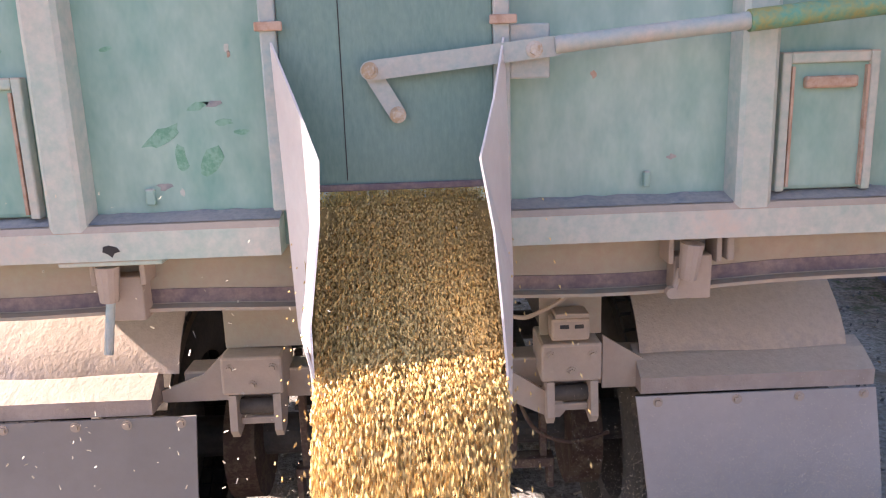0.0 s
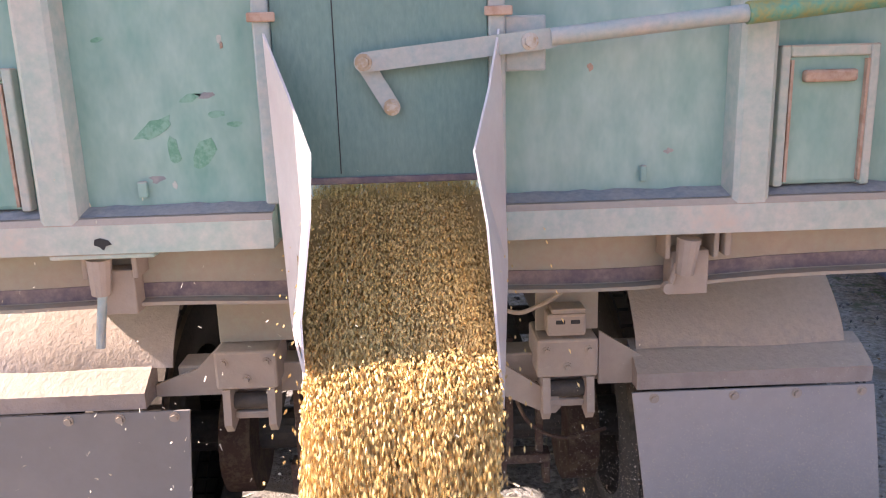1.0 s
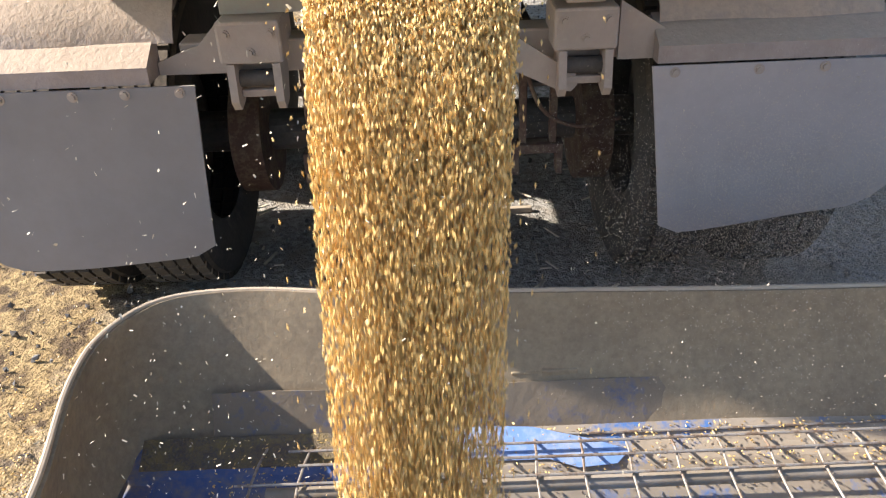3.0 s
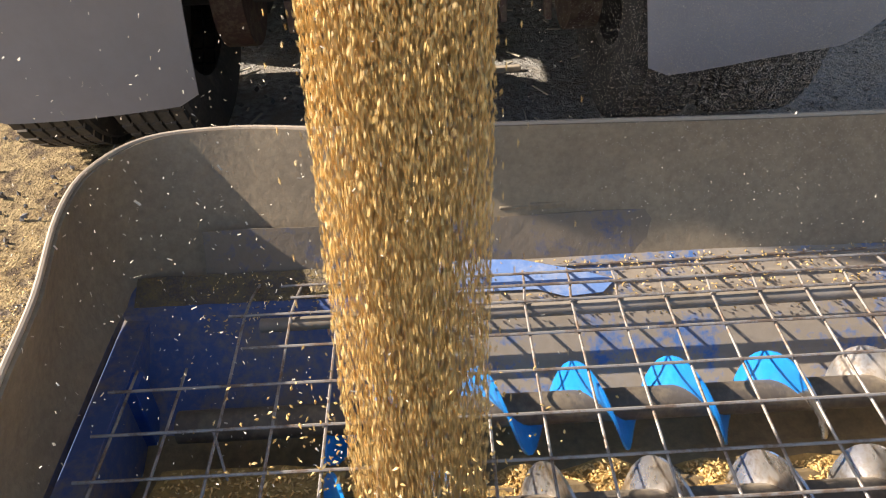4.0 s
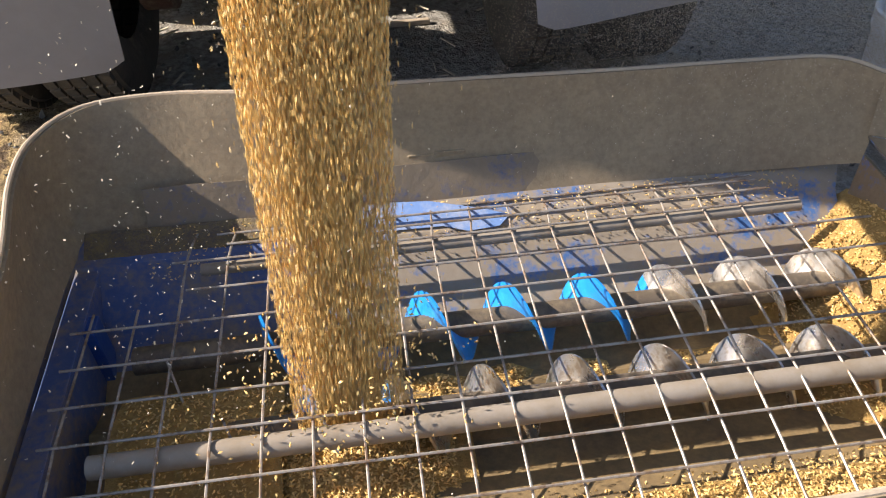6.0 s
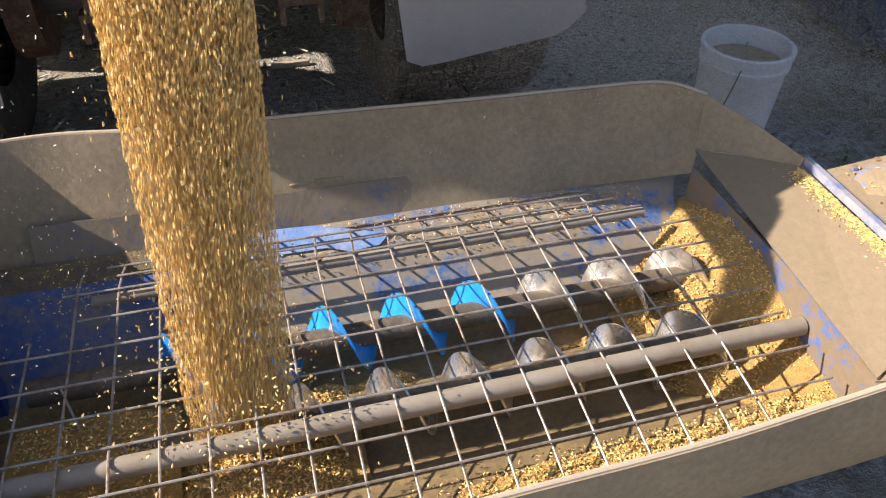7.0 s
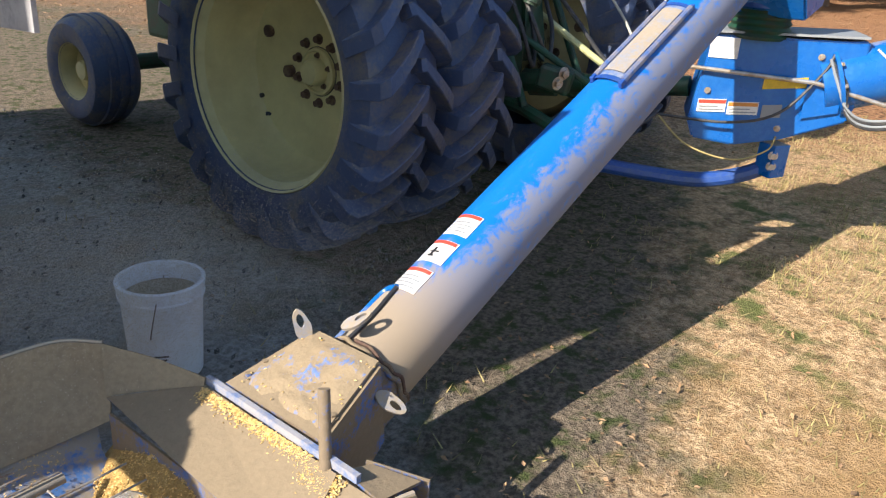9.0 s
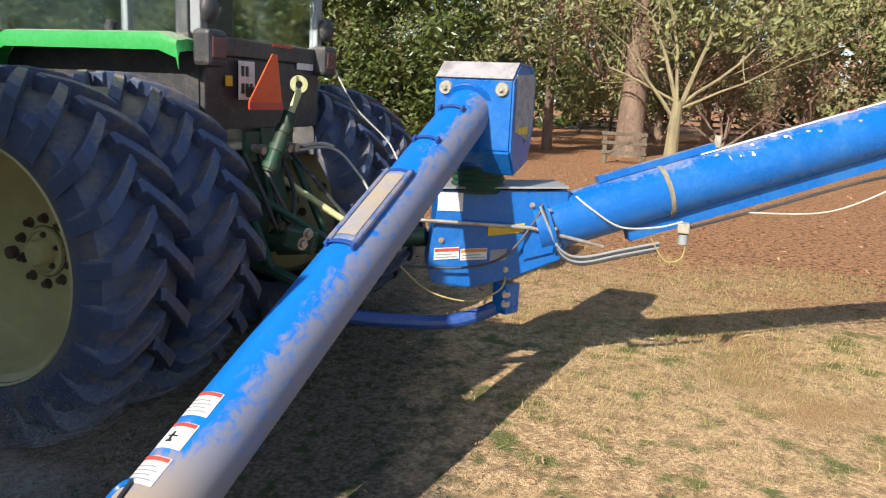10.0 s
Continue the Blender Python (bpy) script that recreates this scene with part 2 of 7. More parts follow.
def glass_material():
    m = bpy.data.materials.new("cab_glass")
    m.use_nodes = True
    b = m.node_tree.nodes["Principled BSDF"]
    b.inputs["Base Color"].default_value = (0.75, 0.82, 0.82, 1)
    b.inputs["Roughness"].default_value = 0.03
    b.inputs["Transmission Weight"].default_value = 1.0
    b.inputs["IOR"].default_value = 1.45
    return m


def tube_material():
    """Blue paint under grey dust: thick tan dust by the hopper, smears higher up; greyer where the normal faces -y."""
    m = bpy.data.materials.new("tube_dusty")
    m.use_nodes = True
    n, l = m.node_tree.nodes, m.node_tree.links
    b = n["Principled BSDF"]
    co, geo = n.new("ShaderNodeTexCoord"), n.new("ShaderNodeNewGeometry")
    mp = n.new("ShaderNodeMapping")
    mp.inputs["Scale"].default_value = (1.0, 1.7, 1.2)
    l.new(co.outputs["Object"], mp.inputs[0])

    def tex(s, d, w=0.0):
        t = n.new("ShaderNodeTexNoise")
        t.inputs["Scale"].default_value, t.inputs["Detail"].default_value, t.inputs["Roughness"].default_value = s, d, 0.7
        t.inputs["Distortion"].default_value = w
        l.new(mp.outputs[0], t.inputs["Vector"])
        return t.outputs["Fac"]

    def calc(op, x, y, z=None):
        q = n.new("ShaderNodeMath")
        q.operation = op
        for i, v in enumerate((x, y, z)):
            if v is None:
                continue
            if isinstance(v, (int, float)):
                q.inputs[i].default_value = v
            else:
                l.new(v, q.inputs[i])
        return q.outputs[0]

    def ramp(v, lo, hi):
        r = n.new("ShaderNodeMapRange")
        r.interpolation_type = "SMOOTHSTEP"
        r.inputs[1].default_value, r.inputs[2].default_value = lo, hi
        l.new(v, r.inputs[0])
        return r.outputs[0]

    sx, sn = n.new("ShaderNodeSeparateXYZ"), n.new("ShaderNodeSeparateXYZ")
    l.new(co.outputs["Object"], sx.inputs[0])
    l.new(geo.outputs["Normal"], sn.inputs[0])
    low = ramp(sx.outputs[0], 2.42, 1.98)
    # mask weight that rises as the normal turns to -y
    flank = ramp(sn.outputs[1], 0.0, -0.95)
    big, fine = tex(7.0, 10, 1.6), tex(30.0, 6)
    f = calc("MULTIPLY_ADD", fine, 0.60, calc("MULTIPLY_ADD", big, 1.25, -0.2))
    f = calc("MULTIPLY_ADD", low, 0.62, f)
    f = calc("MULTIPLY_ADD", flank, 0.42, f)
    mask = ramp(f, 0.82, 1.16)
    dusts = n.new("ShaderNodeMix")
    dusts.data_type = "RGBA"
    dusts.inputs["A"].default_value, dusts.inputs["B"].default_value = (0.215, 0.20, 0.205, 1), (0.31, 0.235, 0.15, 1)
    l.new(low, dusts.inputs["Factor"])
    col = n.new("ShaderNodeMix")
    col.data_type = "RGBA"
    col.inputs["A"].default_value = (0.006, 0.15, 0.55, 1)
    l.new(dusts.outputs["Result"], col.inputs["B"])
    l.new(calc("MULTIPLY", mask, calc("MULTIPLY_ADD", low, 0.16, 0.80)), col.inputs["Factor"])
    l.new(col.outputs["Result"], b.inputs["Base Color"])
    l.new(calc("MULTIPLY_ADD", mask, 0.45, 0.35), b.inputs["Roughness"])
    bp = n.new("ShaderNodeBump")
    bp.inputs["Strength"].default_value, bp.inputs["Distance"].default_value = 0.12, 0.005
    l.new(f, bp.inputs["Height"])
    l.new(bp.outputs[0], b.inputs["Normal"])
    return m


M["glass"] = glass_material()
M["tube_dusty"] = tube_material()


def ground_material():
    """Gravel and packed earth by the truck, dry grass beyond, russet litter under the trees."""
    m = bpy.data.materials.new("yard_ground")
    m.use_nodes = True
    n, l = m.node_tree.nodes, m.node_tree.links
    b = n["Principled BSDF"]
    co = n.new("ShaderNodeTexCoord")

    def noise_tex(scale, detail=6, rough=0.65):
        t = n.new("ShaderNodeTexNoise")
        t.inputs["Scale"].default_value, t.inputs["Detail"].default_value = scale, detail
        t.inputs["Roughness"].default_value = rough
        l.new(co.outputs["Object"], t.inputs["Vector"])
        return t.outputs["Fac"]

    def remap(src, lo, hi):
        r = n.new("ShaderNodeMapRange")
        r.inputs[1].default_value, r.inputs[2].default_value = lo, hi
        l.new(src, r.inputs[0])
        return r.outputs[0]

    def mixed(f, a, c):
        x = n.new("ShaderNodeMix")
        x.data_type = "RGBA"
        l.new(f, x.inputs["Factor"])
        for sock, v in (("A", a), ("B", c)):
            if isinstance(v, tuple):
                x.inputs[sock].default_value = (*v, 1)
            else:
                l.new(v, x.inputs[sock])
        return x.outputs["Result"]

    def plus(a, bb, k):
        x = n.new("ShaderNodeMath")
        x.operation = "MULTIPLY_ADD"
        x.inputs[1].default_value = k
        l.new(a, x.inputs[0])
        l.new(bb, x.inputs[2])
        return x.outputs[0]

    sep = n.new("ShaderNodeSeparateXYZ")
    l.new(co.outputs["Object"], sep.inputs[0])
    big, mid, fine = noise_tex(0.5), noise_tex(3.0), noise_tex(38.0, 4)
    grain_n = noise_tex(120.0, 3)
    gravel = mixed(remap(fine, 0.38, 0.62), (0.24, 0.225, 0.20), (0.46, 0.44, 0.41))
    gravel = mixed(remap(mid, 0.50, 0.66), gravel, (0.33, 0.285, 0.225))
    dry = mixed(remap(fine, 0.35, 0.65), (0.40, 0.24, 0.115), (0.82, 0.58, 0.34))
    clump = noise_tex(9.0, 5)
    dry = mixed(remap(clump, 0.46, 0.72), dry, (0.17, 0.115, 0.06))
    dry = mixed(remap(mid, 0.52, 0.62), dry, (0.16, 0.17, 0.055))
    dry = mixed(remap(big, 0.52, 0.68), dry, (0.42, 0.26, 0.12))
    # dark soil beside the tractor, deepened to paint the shade lying there
    shaded_soil = mixed(remap(fine, 0.38, 0.62), (0.105, 0.082, 0.060), (0.27, 0.21, 0.15))
    shaded_soil = mixed(remap(clump, 0.50, 0.62), shaded_soil, (0.07, 0.085, 0.03))
    side = n.new("ShaderNodeMath")
    side.operation = "MULTIPLY_ADD"
    side.inputs[1].default_value = -0.42
    l.new(sep.outputs["X"], side.inputs[0])
    l.new(sep.outputs["Y"], side.inputs[2])
    dry = mixed(remap(plus(mid, side.outputs[0], 1.4), -0.42, 0.05), dry, shaded_soil)
    lit2 = noise_tex(14.0, 5)
    litter = mixed(remap(fine, 0.38, 0.62), (0.24, 0.105, 0.05), (0.55, 0.30, 0.15))
    litter = mixed(remap(lit2, 0.52, 0.60), litter, (0.11, 0.055, 0.03))
    straw = mixed(remap(fine, 0.35, 0.62), (0.20, 0.14, 0.075), (0.46, 0.34, 0.17))
    fore = n.new("ShaderNodeMath")
    fore.operation = "MULTIPLY_ADD"
    fore.inputs[1].default_value = -0.6
    near = n.new("ShaderNodeMath")
    near.operation = "MINIMUM"
    near.inputs[1].default_value = 2.6
    l.new(sep.outputs["Y"], near.inputs[0])
    l.new(near.outputs[0], fore.inputs[0])
    l.new(sep.outputs["X"], fore.inputs[2])
    edge = plus(mid, fore.outputs[0], 1.4)
    col = mixed(remap(edge, 1.7, 2.5), gravel, dry)
    far = plus(big, sep.outputs["X"], 6.0)
    col = mixed(remap(far, 9.5, 13.0), col, litter)
    left = plus(mid, sep.outputs["X"], 1.2)
    lf = remap(left, -0.1, -0.5)
    straw = mixed(remap(clump, 0.50, 0.60), straw, (0.12, 0.085, 0.055))
    col = mixed(lf, col, straw)
    l.new(col, b.inputs["Base Color"])
    b.inputs["Roughness"].default_value = 0.95
    b.inputs["Specular IOR Level"].default_value = 0.2
    bp = n.new("ShaderNodeBump")
    bp.inputs["Strength"].default_value, bp.inputs["Distance"].default_value = 0.9, 0.03
    l.new(plus(grain_n, fine, 0.5), bp.inputs["Height"])
    l.new(bp.outputs[0], b.inputs["Normal"])
    return m


M["ground"] = ground_material()


# ---- mesh tools ----
def V(*a):
    return Vector(a)


def frame_of(p0, p1):
    d = Vector(p1) - Vector(p0)
    return Matrix.Translation(p0) @ d.to_track_quat("Z", "Y").to_matrix().to_4x4(), d.length


def add_box(bm, lo, hi, bevel=0.0, m=None, seg=2):
    lo, hi = Vector(lo), Vector(hi)
    r = bmesh.ops.create_cube(bm, size=1, matrix=Matrix.Translation((lo + hi) / 2) @ Matrix.Diagonal((*(hi - lo), 1)))
    vs = r["verts"]
    if bevel:
        es = list({e for v in vs for e in v.link_edges})
        r2 = bmesh.ops.bevel(bm, geom=es, offset=bevel, segments=seg, affect="EDGES", profile=0.5)
        vs = list({v for f in r2["faces"] for v in f.verts} | {v for v in vs if v.is_valid})
    if m is not None:
        bmesh.ops.transform(bm, matrix=m, verts=vs)
    return bm


def add_cyl(bm, p0, p1, r0, r1=None, seg=20, caps=True):
    m, ln = frame_of(p0, p1)
    bmesh.ops.create_cone(bm, cap_ends=caps, segments=seg, radius1=r0, radius2=r0 if r1 is None else r1, depth=ln,
                          matrix=m @ Matrix.Translation((0, 0, ln / 2)))
    return bm


def add_prism(bm, pts, way):
    """A plate: the outline pts, thickened along way."""
    way = Vector(way)
    a = [bm.verts.new(Vector(p)) for p in pts]
    b = [bm.verts.new(Vector(p) + way) for p in pts]
    bm.faces.new(a)
    bm.faces.new(b[::-1])
    k = len(pts)
    for i in range(k):
        bm.faces.new((a[i], b[i], b[(i + 1) % k], a[(i + 1) % k]))
    bmesh.ops.recalc_face_normals(bm, faces=bm.faces)
    return bm


def add_lathe(bm, profile, m, seg=32, closed=False):
    """profile: (radius, height) pairs turned round m's z axis."""
    rings = []
    for r, h in profile:
        rings.append([bm.verts.new(m @ Vector((r * math.cos(2 * math.pi * i / seg), r * math.sin(2 * math.pi * i / seg), h)))
                      for i in range(seg)])
    pairs = list(zip(rings, rings[1:])) + ([(rings[-1], rings[0])] if closed else [])
    for a, b in pairs:
        for i in range(seg):
            bm.faces.new((a[i], a[(i + 1) % seg], b[(i + 1) % seg], b[i]))
    bmesh.ops.recalc_face_normals(bm, faces=bm.faces)
    return bm


def add_sweep(bm, pts, r, seg=8, radii=None):
    """A round bar or hose along pts."""
    pts = [Vector(p) for p in pts]
    rings = []
    side = None
    for i, p in enumerate(pts):
        d = (pts[min(i + 1, len(pts) - 1)] - pts[max(i - 1, 0)]).normalized()
        if side is None:
            side = d.orthogonal().normalized()
        side = (side - d * side.dot(d)).normalized()
        up = d.cross(side)
        q = radii[i] if radii else r
        rings.append([bm.verts.new(p + (side * math.cos(2 * math.pi * k / seg) + up * math.sin(2 * math.pi * k / seg)) * q)
                      for k in range(seg)])
    for a, b in zip(rings, rings[1:]):
        for k in range(seg):
            bm.faces.new((a[k], a[(k + 1) % seg], b[(k + 1) % seg], b[k]))
    bm.faces.new(rings[0][::-1])
    bm.faces.new(rings[-1])
    return bm


def add_sheet(bm, rows, thick=0.0):
    """A sheet through a grid of points (rows of equal length), thickened along its own normals."""
    grid = [[bm.verts.new(Vector(p)) for p in row] for row in rows]
    faces = []
    for a, b in zip(grid, grid[1:]):
        for i in range(len(a) - 1):
            faces.append(bm.faces.new((a[i], a[i + 1], b[i + 1], b[i])))
    if thick:
        bmesh.ops.recalc_face_normals(bm, faces=faces)
        bmesh.ops.solidify(bm, geom=faces, thickness=thick)
    return bm


def smooth_line(pts, k=6):
    """A Catmull-Rom line through pts."""
    pts = [Vector(p) for p in pts]
    out = []
    for i in range(len(pts) - 1):
        p0, p1, p2, p3 = pts[max(i - 1, 0)], pts[i], pts[i + 1], pts[min(i + 2, len(pts) - 1)]
        for j in range(k):
            t = j / k
            out.append(0.5 * (2 * p1 + (p2 - p0) * t + (2 * p0 - 5 * p1 + 4 * p2 - p3) * t * t + (3 * p1 - p0 - 3 * p2 + p3) * t ** 3))
    return out + [pts[-1]]


def part(name, bm, mat, parent=None, label="", smooth=False):
    me = bpy.data.meshes.new(name)
    bm.to_mesh(me)
    bm.free()
    me.materials.append(M[mat])
    ob = new(name, me)
    if smooth:
        for p in me.polygons:
            p.use_smooth = True
        me.set_sharp_from_angle(angle=radians(35))
    if parent is not None:
        ob.parent = parent
        ob.matrix_parent_inverse = Matrix.Identity(4)
        ob.matrix_basis = world_pose(parent).inverted()
    if label:
        ob["label"] = label
    return ob


def world_pose(ob):
    m = ob.matrix_basis.copy()
    while ob.parent is not None:
        ob = ob.parent
        m = ob.matrix_basis @ m
    return m


def thing(name, at, label, category, group="", kind=""):
    ob = new(name)
    ob.empty_display_size = 0.2
    ob.matrix_basis = Matrix.Translation(at)
    return tagged(ob, label, category, group, kind)


def B():
    return bmesh.new()


# ---- ground ----
def build_ground():
    bm = B()
    xs = [-900, -120, -30, -8] + [i * 0.5 for i in range(-12, 41)] + [24, 30, 45, 120, 900]
    ys = [-900, -120, -30, -10] + [i * 0.5 for i in range(-14, 29)] + [18, 25, 40, 120, 900]
    rows = [[(x, y, (noise.noise(V(x * 0.7, y * 0.7, 0)) * 0.02 - 0.01) if (-7 < x < 21 and -8 < y < 15) else -0.01) for x in xs] for y in ys]
    add_sheet(bm, rows)
    g = part("ground", bm, "ground", smooth=True)
    tagged(g, "packed gravel and earth giving way to dry grass and leaves", "ground", kind="structure")


build_ground()


# ---- the truck's tail ----
def hex_bolt(bm, at, way, r=0.012, h=0.012):
    at, way = Vector(at), Vector(way).normalized()
    add_cyl(bm, at, at + way * 0.003, r * 1.5, seg=14)
    add_cyl(bm, at + way * 0.003, at + way * (0.003 + h), r, seg=6)


def build_truck():
    t = thing("grain_truck", (0.02, 3.5, 0), "dusty green steel grain truck tail with an open unloading chute", "truck")
    # bin: back sheet with the outlet, sides, front, floor
    yb = 1.90
    for lo, hi in (((-1.22, yb, 1.36), (-0.225, yb + 0.006, 3.42)), ((0.235, yb, 1.36), (1.26, yb + 0.006, 3.42)),
                   ((-0.225, yb, 1.95), (0.235, yb + 0.006, 3.42))):
        sheet = part("back_sheet", add_box(B(), lo, hi), "bin_green", t, "faded green sheet with dents and leaf stains")
        if lo[0] < -1:
            rnd = random.Random(8)
            for x, z, w, h, a in ((-0.475, 1.60, 0.042, 0.017, 25), (-0.44, 1.555, 0.012, 0.035, 10), (-0.375, 1.545, 0.022, 0.035, -25), (-0.395, 1.66, 0.022, 0.008, 20), (-0.345, 1.625, 0.02, 0.007, 5),
                                  (-0.31, 1.605, 0.018, 0.006, 0), (-0.80, 1.79, 0.026, 0.013, -20), (-0.57, 1.78, 0.016, 0.005, 15)):
                pts = []
                for k in range(12):
                    q = 2 * math.pi * k / 12
                    e = rnd.uniform(0.75, 1.2)
                    px, pz = w * math.cos(q) * e, h * math.sin(q) * e
                    ca, sa = math.cos(radians(a)), math.sin(radians(a))
                    pts.append((x + px * ca - pz * sa, yb - 0.0012, z + px * sa + pz * ca))
                part("leaf_stain", add_prism(B(), pts, (0, 0.0009, 0)), "leaf_stain", sheet)
    rnd = random.Random(18)
    for x, z, w, h, mt in ((-0.325, 1.775, 0.006, 0.012, "post_paint"), (-0.322, 1.762, 0.004, 0.007, "clay_paint"), (-0.365, 1.665, 0.018, 0.008, "ledge_dust"), (-0.48, 1.495, 0.016, 0.010, "ledge_dust"),
                           (-0.445, 1.482, 0.005, 0.010, "post_paint"), (0.43, 1.70, 0.007, 0.010, "clay_paint"), (0.60, 1.52, 0.010, 0.006, "ledge_dust"), (-0.95, 1.62, 0.008, 0.03, "clay_paint")):
        pts = []
        for k in range(11):
            q, e = 2 * math.pi * k / 11, rnd.uniform(0.5, 1.3)
            pts.append((x + w * math.cos(q) * e, yb - 0.0012, z + h * math.sin(q) * e))
        part("scrape", add_prism(B(), pts, (0, 0.0008, 0)), mt, t, "scraped paint")
    bm = B()
    for lo, hi in (((-1.22, yb + 0.006, 1.36), (-1.21, 7.0, 3.42)), ((1.25, yb + 0.006, 1.36), (1.26, 7.0, 3.42)),
                   ((-1.21, 6.99, 1.36), (1.25, 7.0, 3.42)), ((-1.21, yb + 0.006, 1.36), (1.25, 6.99, 1.37))):
        add_box(bm, lo, hi)
    part("bin_body", bm, "bin_green", t)
    # unseen skirts added under the bin sides to keep sun out
    for x in (-1.245, 1.245):
        part("sun_skirt", add_box(B(), (x - 0.02, 2.80, 1.17), (x + 0.04, 7.0, 1.355), 0.004), "post_paint", t)
    # bottom rail with its sloping upper face
    for x0, x1 in ((-1.24, -0.235), (0.245, 1.28)):
        bm = B()
        add_prism(bm, [(x0, 1.835, 1.352), (x0, 1.835, 1.412), (x0, 1.846, 1.424), (x0, yb - 0.001, 1.436), (x0, 1.97, 1.436), (x0, 1.97, 1.352)], (x1 - x0, 0, 0))
        br = part("bottom_rail", bm, "post_paint", t, "wide channel rail caked in pale dust")
        bm = B()
        add_sheet(bm, [[(x0 + (x1 - x0) * i / 30, 1.850 + 0.004 * noise.noise(V(i * 0.7, x0, 0)), 1.427) for i in range(31)], [(x0 + (x1 - x0) * i / 30, yb - 0.002, 1.4415 + 0.006 * noise.noise(V(i * 0.9, x0, 5))) for i in range(31)]])
        part("ledge_dirt", bm, "ledge_dust", br, "purplish dirt lying on the ledge")
    bm = B()
    add_prism(bm, [(-0.60, 1.8345, 1.383), (-0.588, 1.8345, 1.386), (-0.572, 1.8345, 1.381), (-0.566, 1.8345, 1.372), (-0.578, 1.8345, 1.369), (-0.583, 1.8345, 1.360), (-0.591, 1.8345, 1.367), (-0.602, 1.8345, 1.372)], (0, -0.0015, 0))
    part("rust_hole", bm, "ink", t, "ragged rusted-through hole")
    bm = B()
    add_box(bm, (-0.70, 1.84, 1.340), (-0.485, 1.96, 1.351), 0.003)
    part("rail_pad", bm, "post_paint", t)
    # upright posts, tapered channels
    for xa, xb in ((-0.712, -0.628), (0.716, 0.80)):
        bm = B()
        c = (xa + xb) / 2
        w = (xb - xa) / 2
        add_prism(bm, [(c - w, yb - 0.001, 1.40), (c - w + 0.004, 1.845, 1.40), (c - w + 0.014, 1.8368, 1.40), (c + w - 0.014, 1.8368, 1.40), (c + w - 0.004, 1.845, 1.40), (c + w, yb - 0.001, 1.40)], (0, 0, 2.0))
        part("post", bm, "post_paint", t)
    for xa, xb in ((-1.24, -1.17), (1.21, 1.28)):
        bm = B()
        add_box(bm, (xa, 1.885, 1.44), (xb, yb - 0.001, 3.42), 0.006)
        part("corner_post", bm, "post_paint", t)
    # plate added beside the tail, its outline chosen to cast the ground shadow
    part("shadow_plate", add_prism(B(), [(1.25, y, z) for y, z in ((1.844, 1.40), (1.37, 1.42), (1.35, 2.27), (1.60, 2.27), (1.60, 2.75), (1.844, 2.75))], (0.012, 0, 0)), "lid_grey", t, "pale grey plate added to cast a shadow")
    # framed side panels
    for x0, x1 in ((0.815, 1.02), (-1.0, -0.735)):
        bm = B()
        add_box(bm, (x0 + 0.004, 1.878, 1.442), (x1 - 0.004, 1.899, 1.715), 0.01)
        p = part("side_panel", bm, "bin_green", t)
        bm = B()
        fr = [((x0, 1.868, 1.44), (x0 + 0.02, 1.898, 1.73)), ((x1 - 0.02, 1.868, 1.44), (x1, 1.898, 1.73)), ((x0 + 0.02, 1.868, 1.706), (x1 - 0.02, 1.898, 1.73))]
        for lo, hi in fr:
            add_box(bm, lo, hi, 0.004)
        part("panel_frame", bm, "post_paint", p, "rust-stained folded edge with flaking paint")
        for xx in (x0 + 0.0205, x1 - 0.0275):
            part("rust_line", add_box(B(), (xx, 1.8665, 1.45), (xx + 0.006, 1.8779, 1.70), 0.0), "clay_paint", p)
        bm = B()
        xm = (x0 + x1) / 2
        add_box(bm, (xm - 0.055, 1.858, 1.655), (xm + 0.055, 1.879, 1.68), 0.006)
        part("panel_handle", bm, "clay_paint", p)
    # small welded lugs on the sheet
    for x, z, w, h in ((-0.51, 1.475, 0.02, 0.035), (0.545, 1.475, 0.014, 0.035)):
        bm = B()
        add_box(bm, (x - w / 2, 1.885, z - h / 2), (x + w / 2, yb, z + h / 2), 0.004)
        part("weld_lug", bm, "bin_green", t)
    # gate with its guides
    g = part("gate", add_box(B(), (-0.205, 1.818, 1.492), (0.212, 1.83, 2.35), 0.002), "gate_green", t, "dark green sliding gate, partly raised")
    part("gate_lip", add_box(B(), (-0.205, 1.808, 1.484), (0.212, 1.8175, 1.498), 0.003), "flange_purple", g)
    part("gate_seam", add_box(B(), (-0.087, 1.8165, 1.505), (-0.085, 1.8182, 2.35)), "ink", g)
    for xa, xb in ((-0.238, -0.206), (0.213, 0.245)):
        part("gate_guide", add_box(B(), (xa, 1.805, 1.45), (xb, 1.899, 2.4), 0.004), "lever_paint", t)
        part("guide_clip", add_box(B(), (xa - 0.008, 1.797, 1.80), (xb + 0.014, 1.8048, 1.818), 0.003), "clay_paint", t)
    # lever linkage
    lk = part("lever_plate", add_box(B(), (0.245, 1.815, 1.695), (0.325, 1.83, 1.80), 0.004), "lever_paint", t)
    bm = B()

    def strap(bm, a, b, w, y0, y1):
        a, b = V(a[0], 0, a[1]), V(b[0], 0, b[1])
        d = (b - a).normalized()
        s = V(-d.z, 0, d.x) * w
        arc = []
        for c, sg in ((b, 1), (a, -1)):
            for k in range(7):
                an = math.pi * (k / 6 - 0.5)
                arc.append(c + (d * math.cos(an) * sg + (s / w) * math.sin(an) * sg) * w)
        add_prism(bm, [(p.x, y0, p.z) for p in arc], (0, y1 - y0, 0))

    strap(bm, (-0.028, 1.72), (0.33, 1.755), 0.019, 1.786, 1.796)
    part("lever_arm", bm, "lever_paint", t, "flat grey steel lever arm")
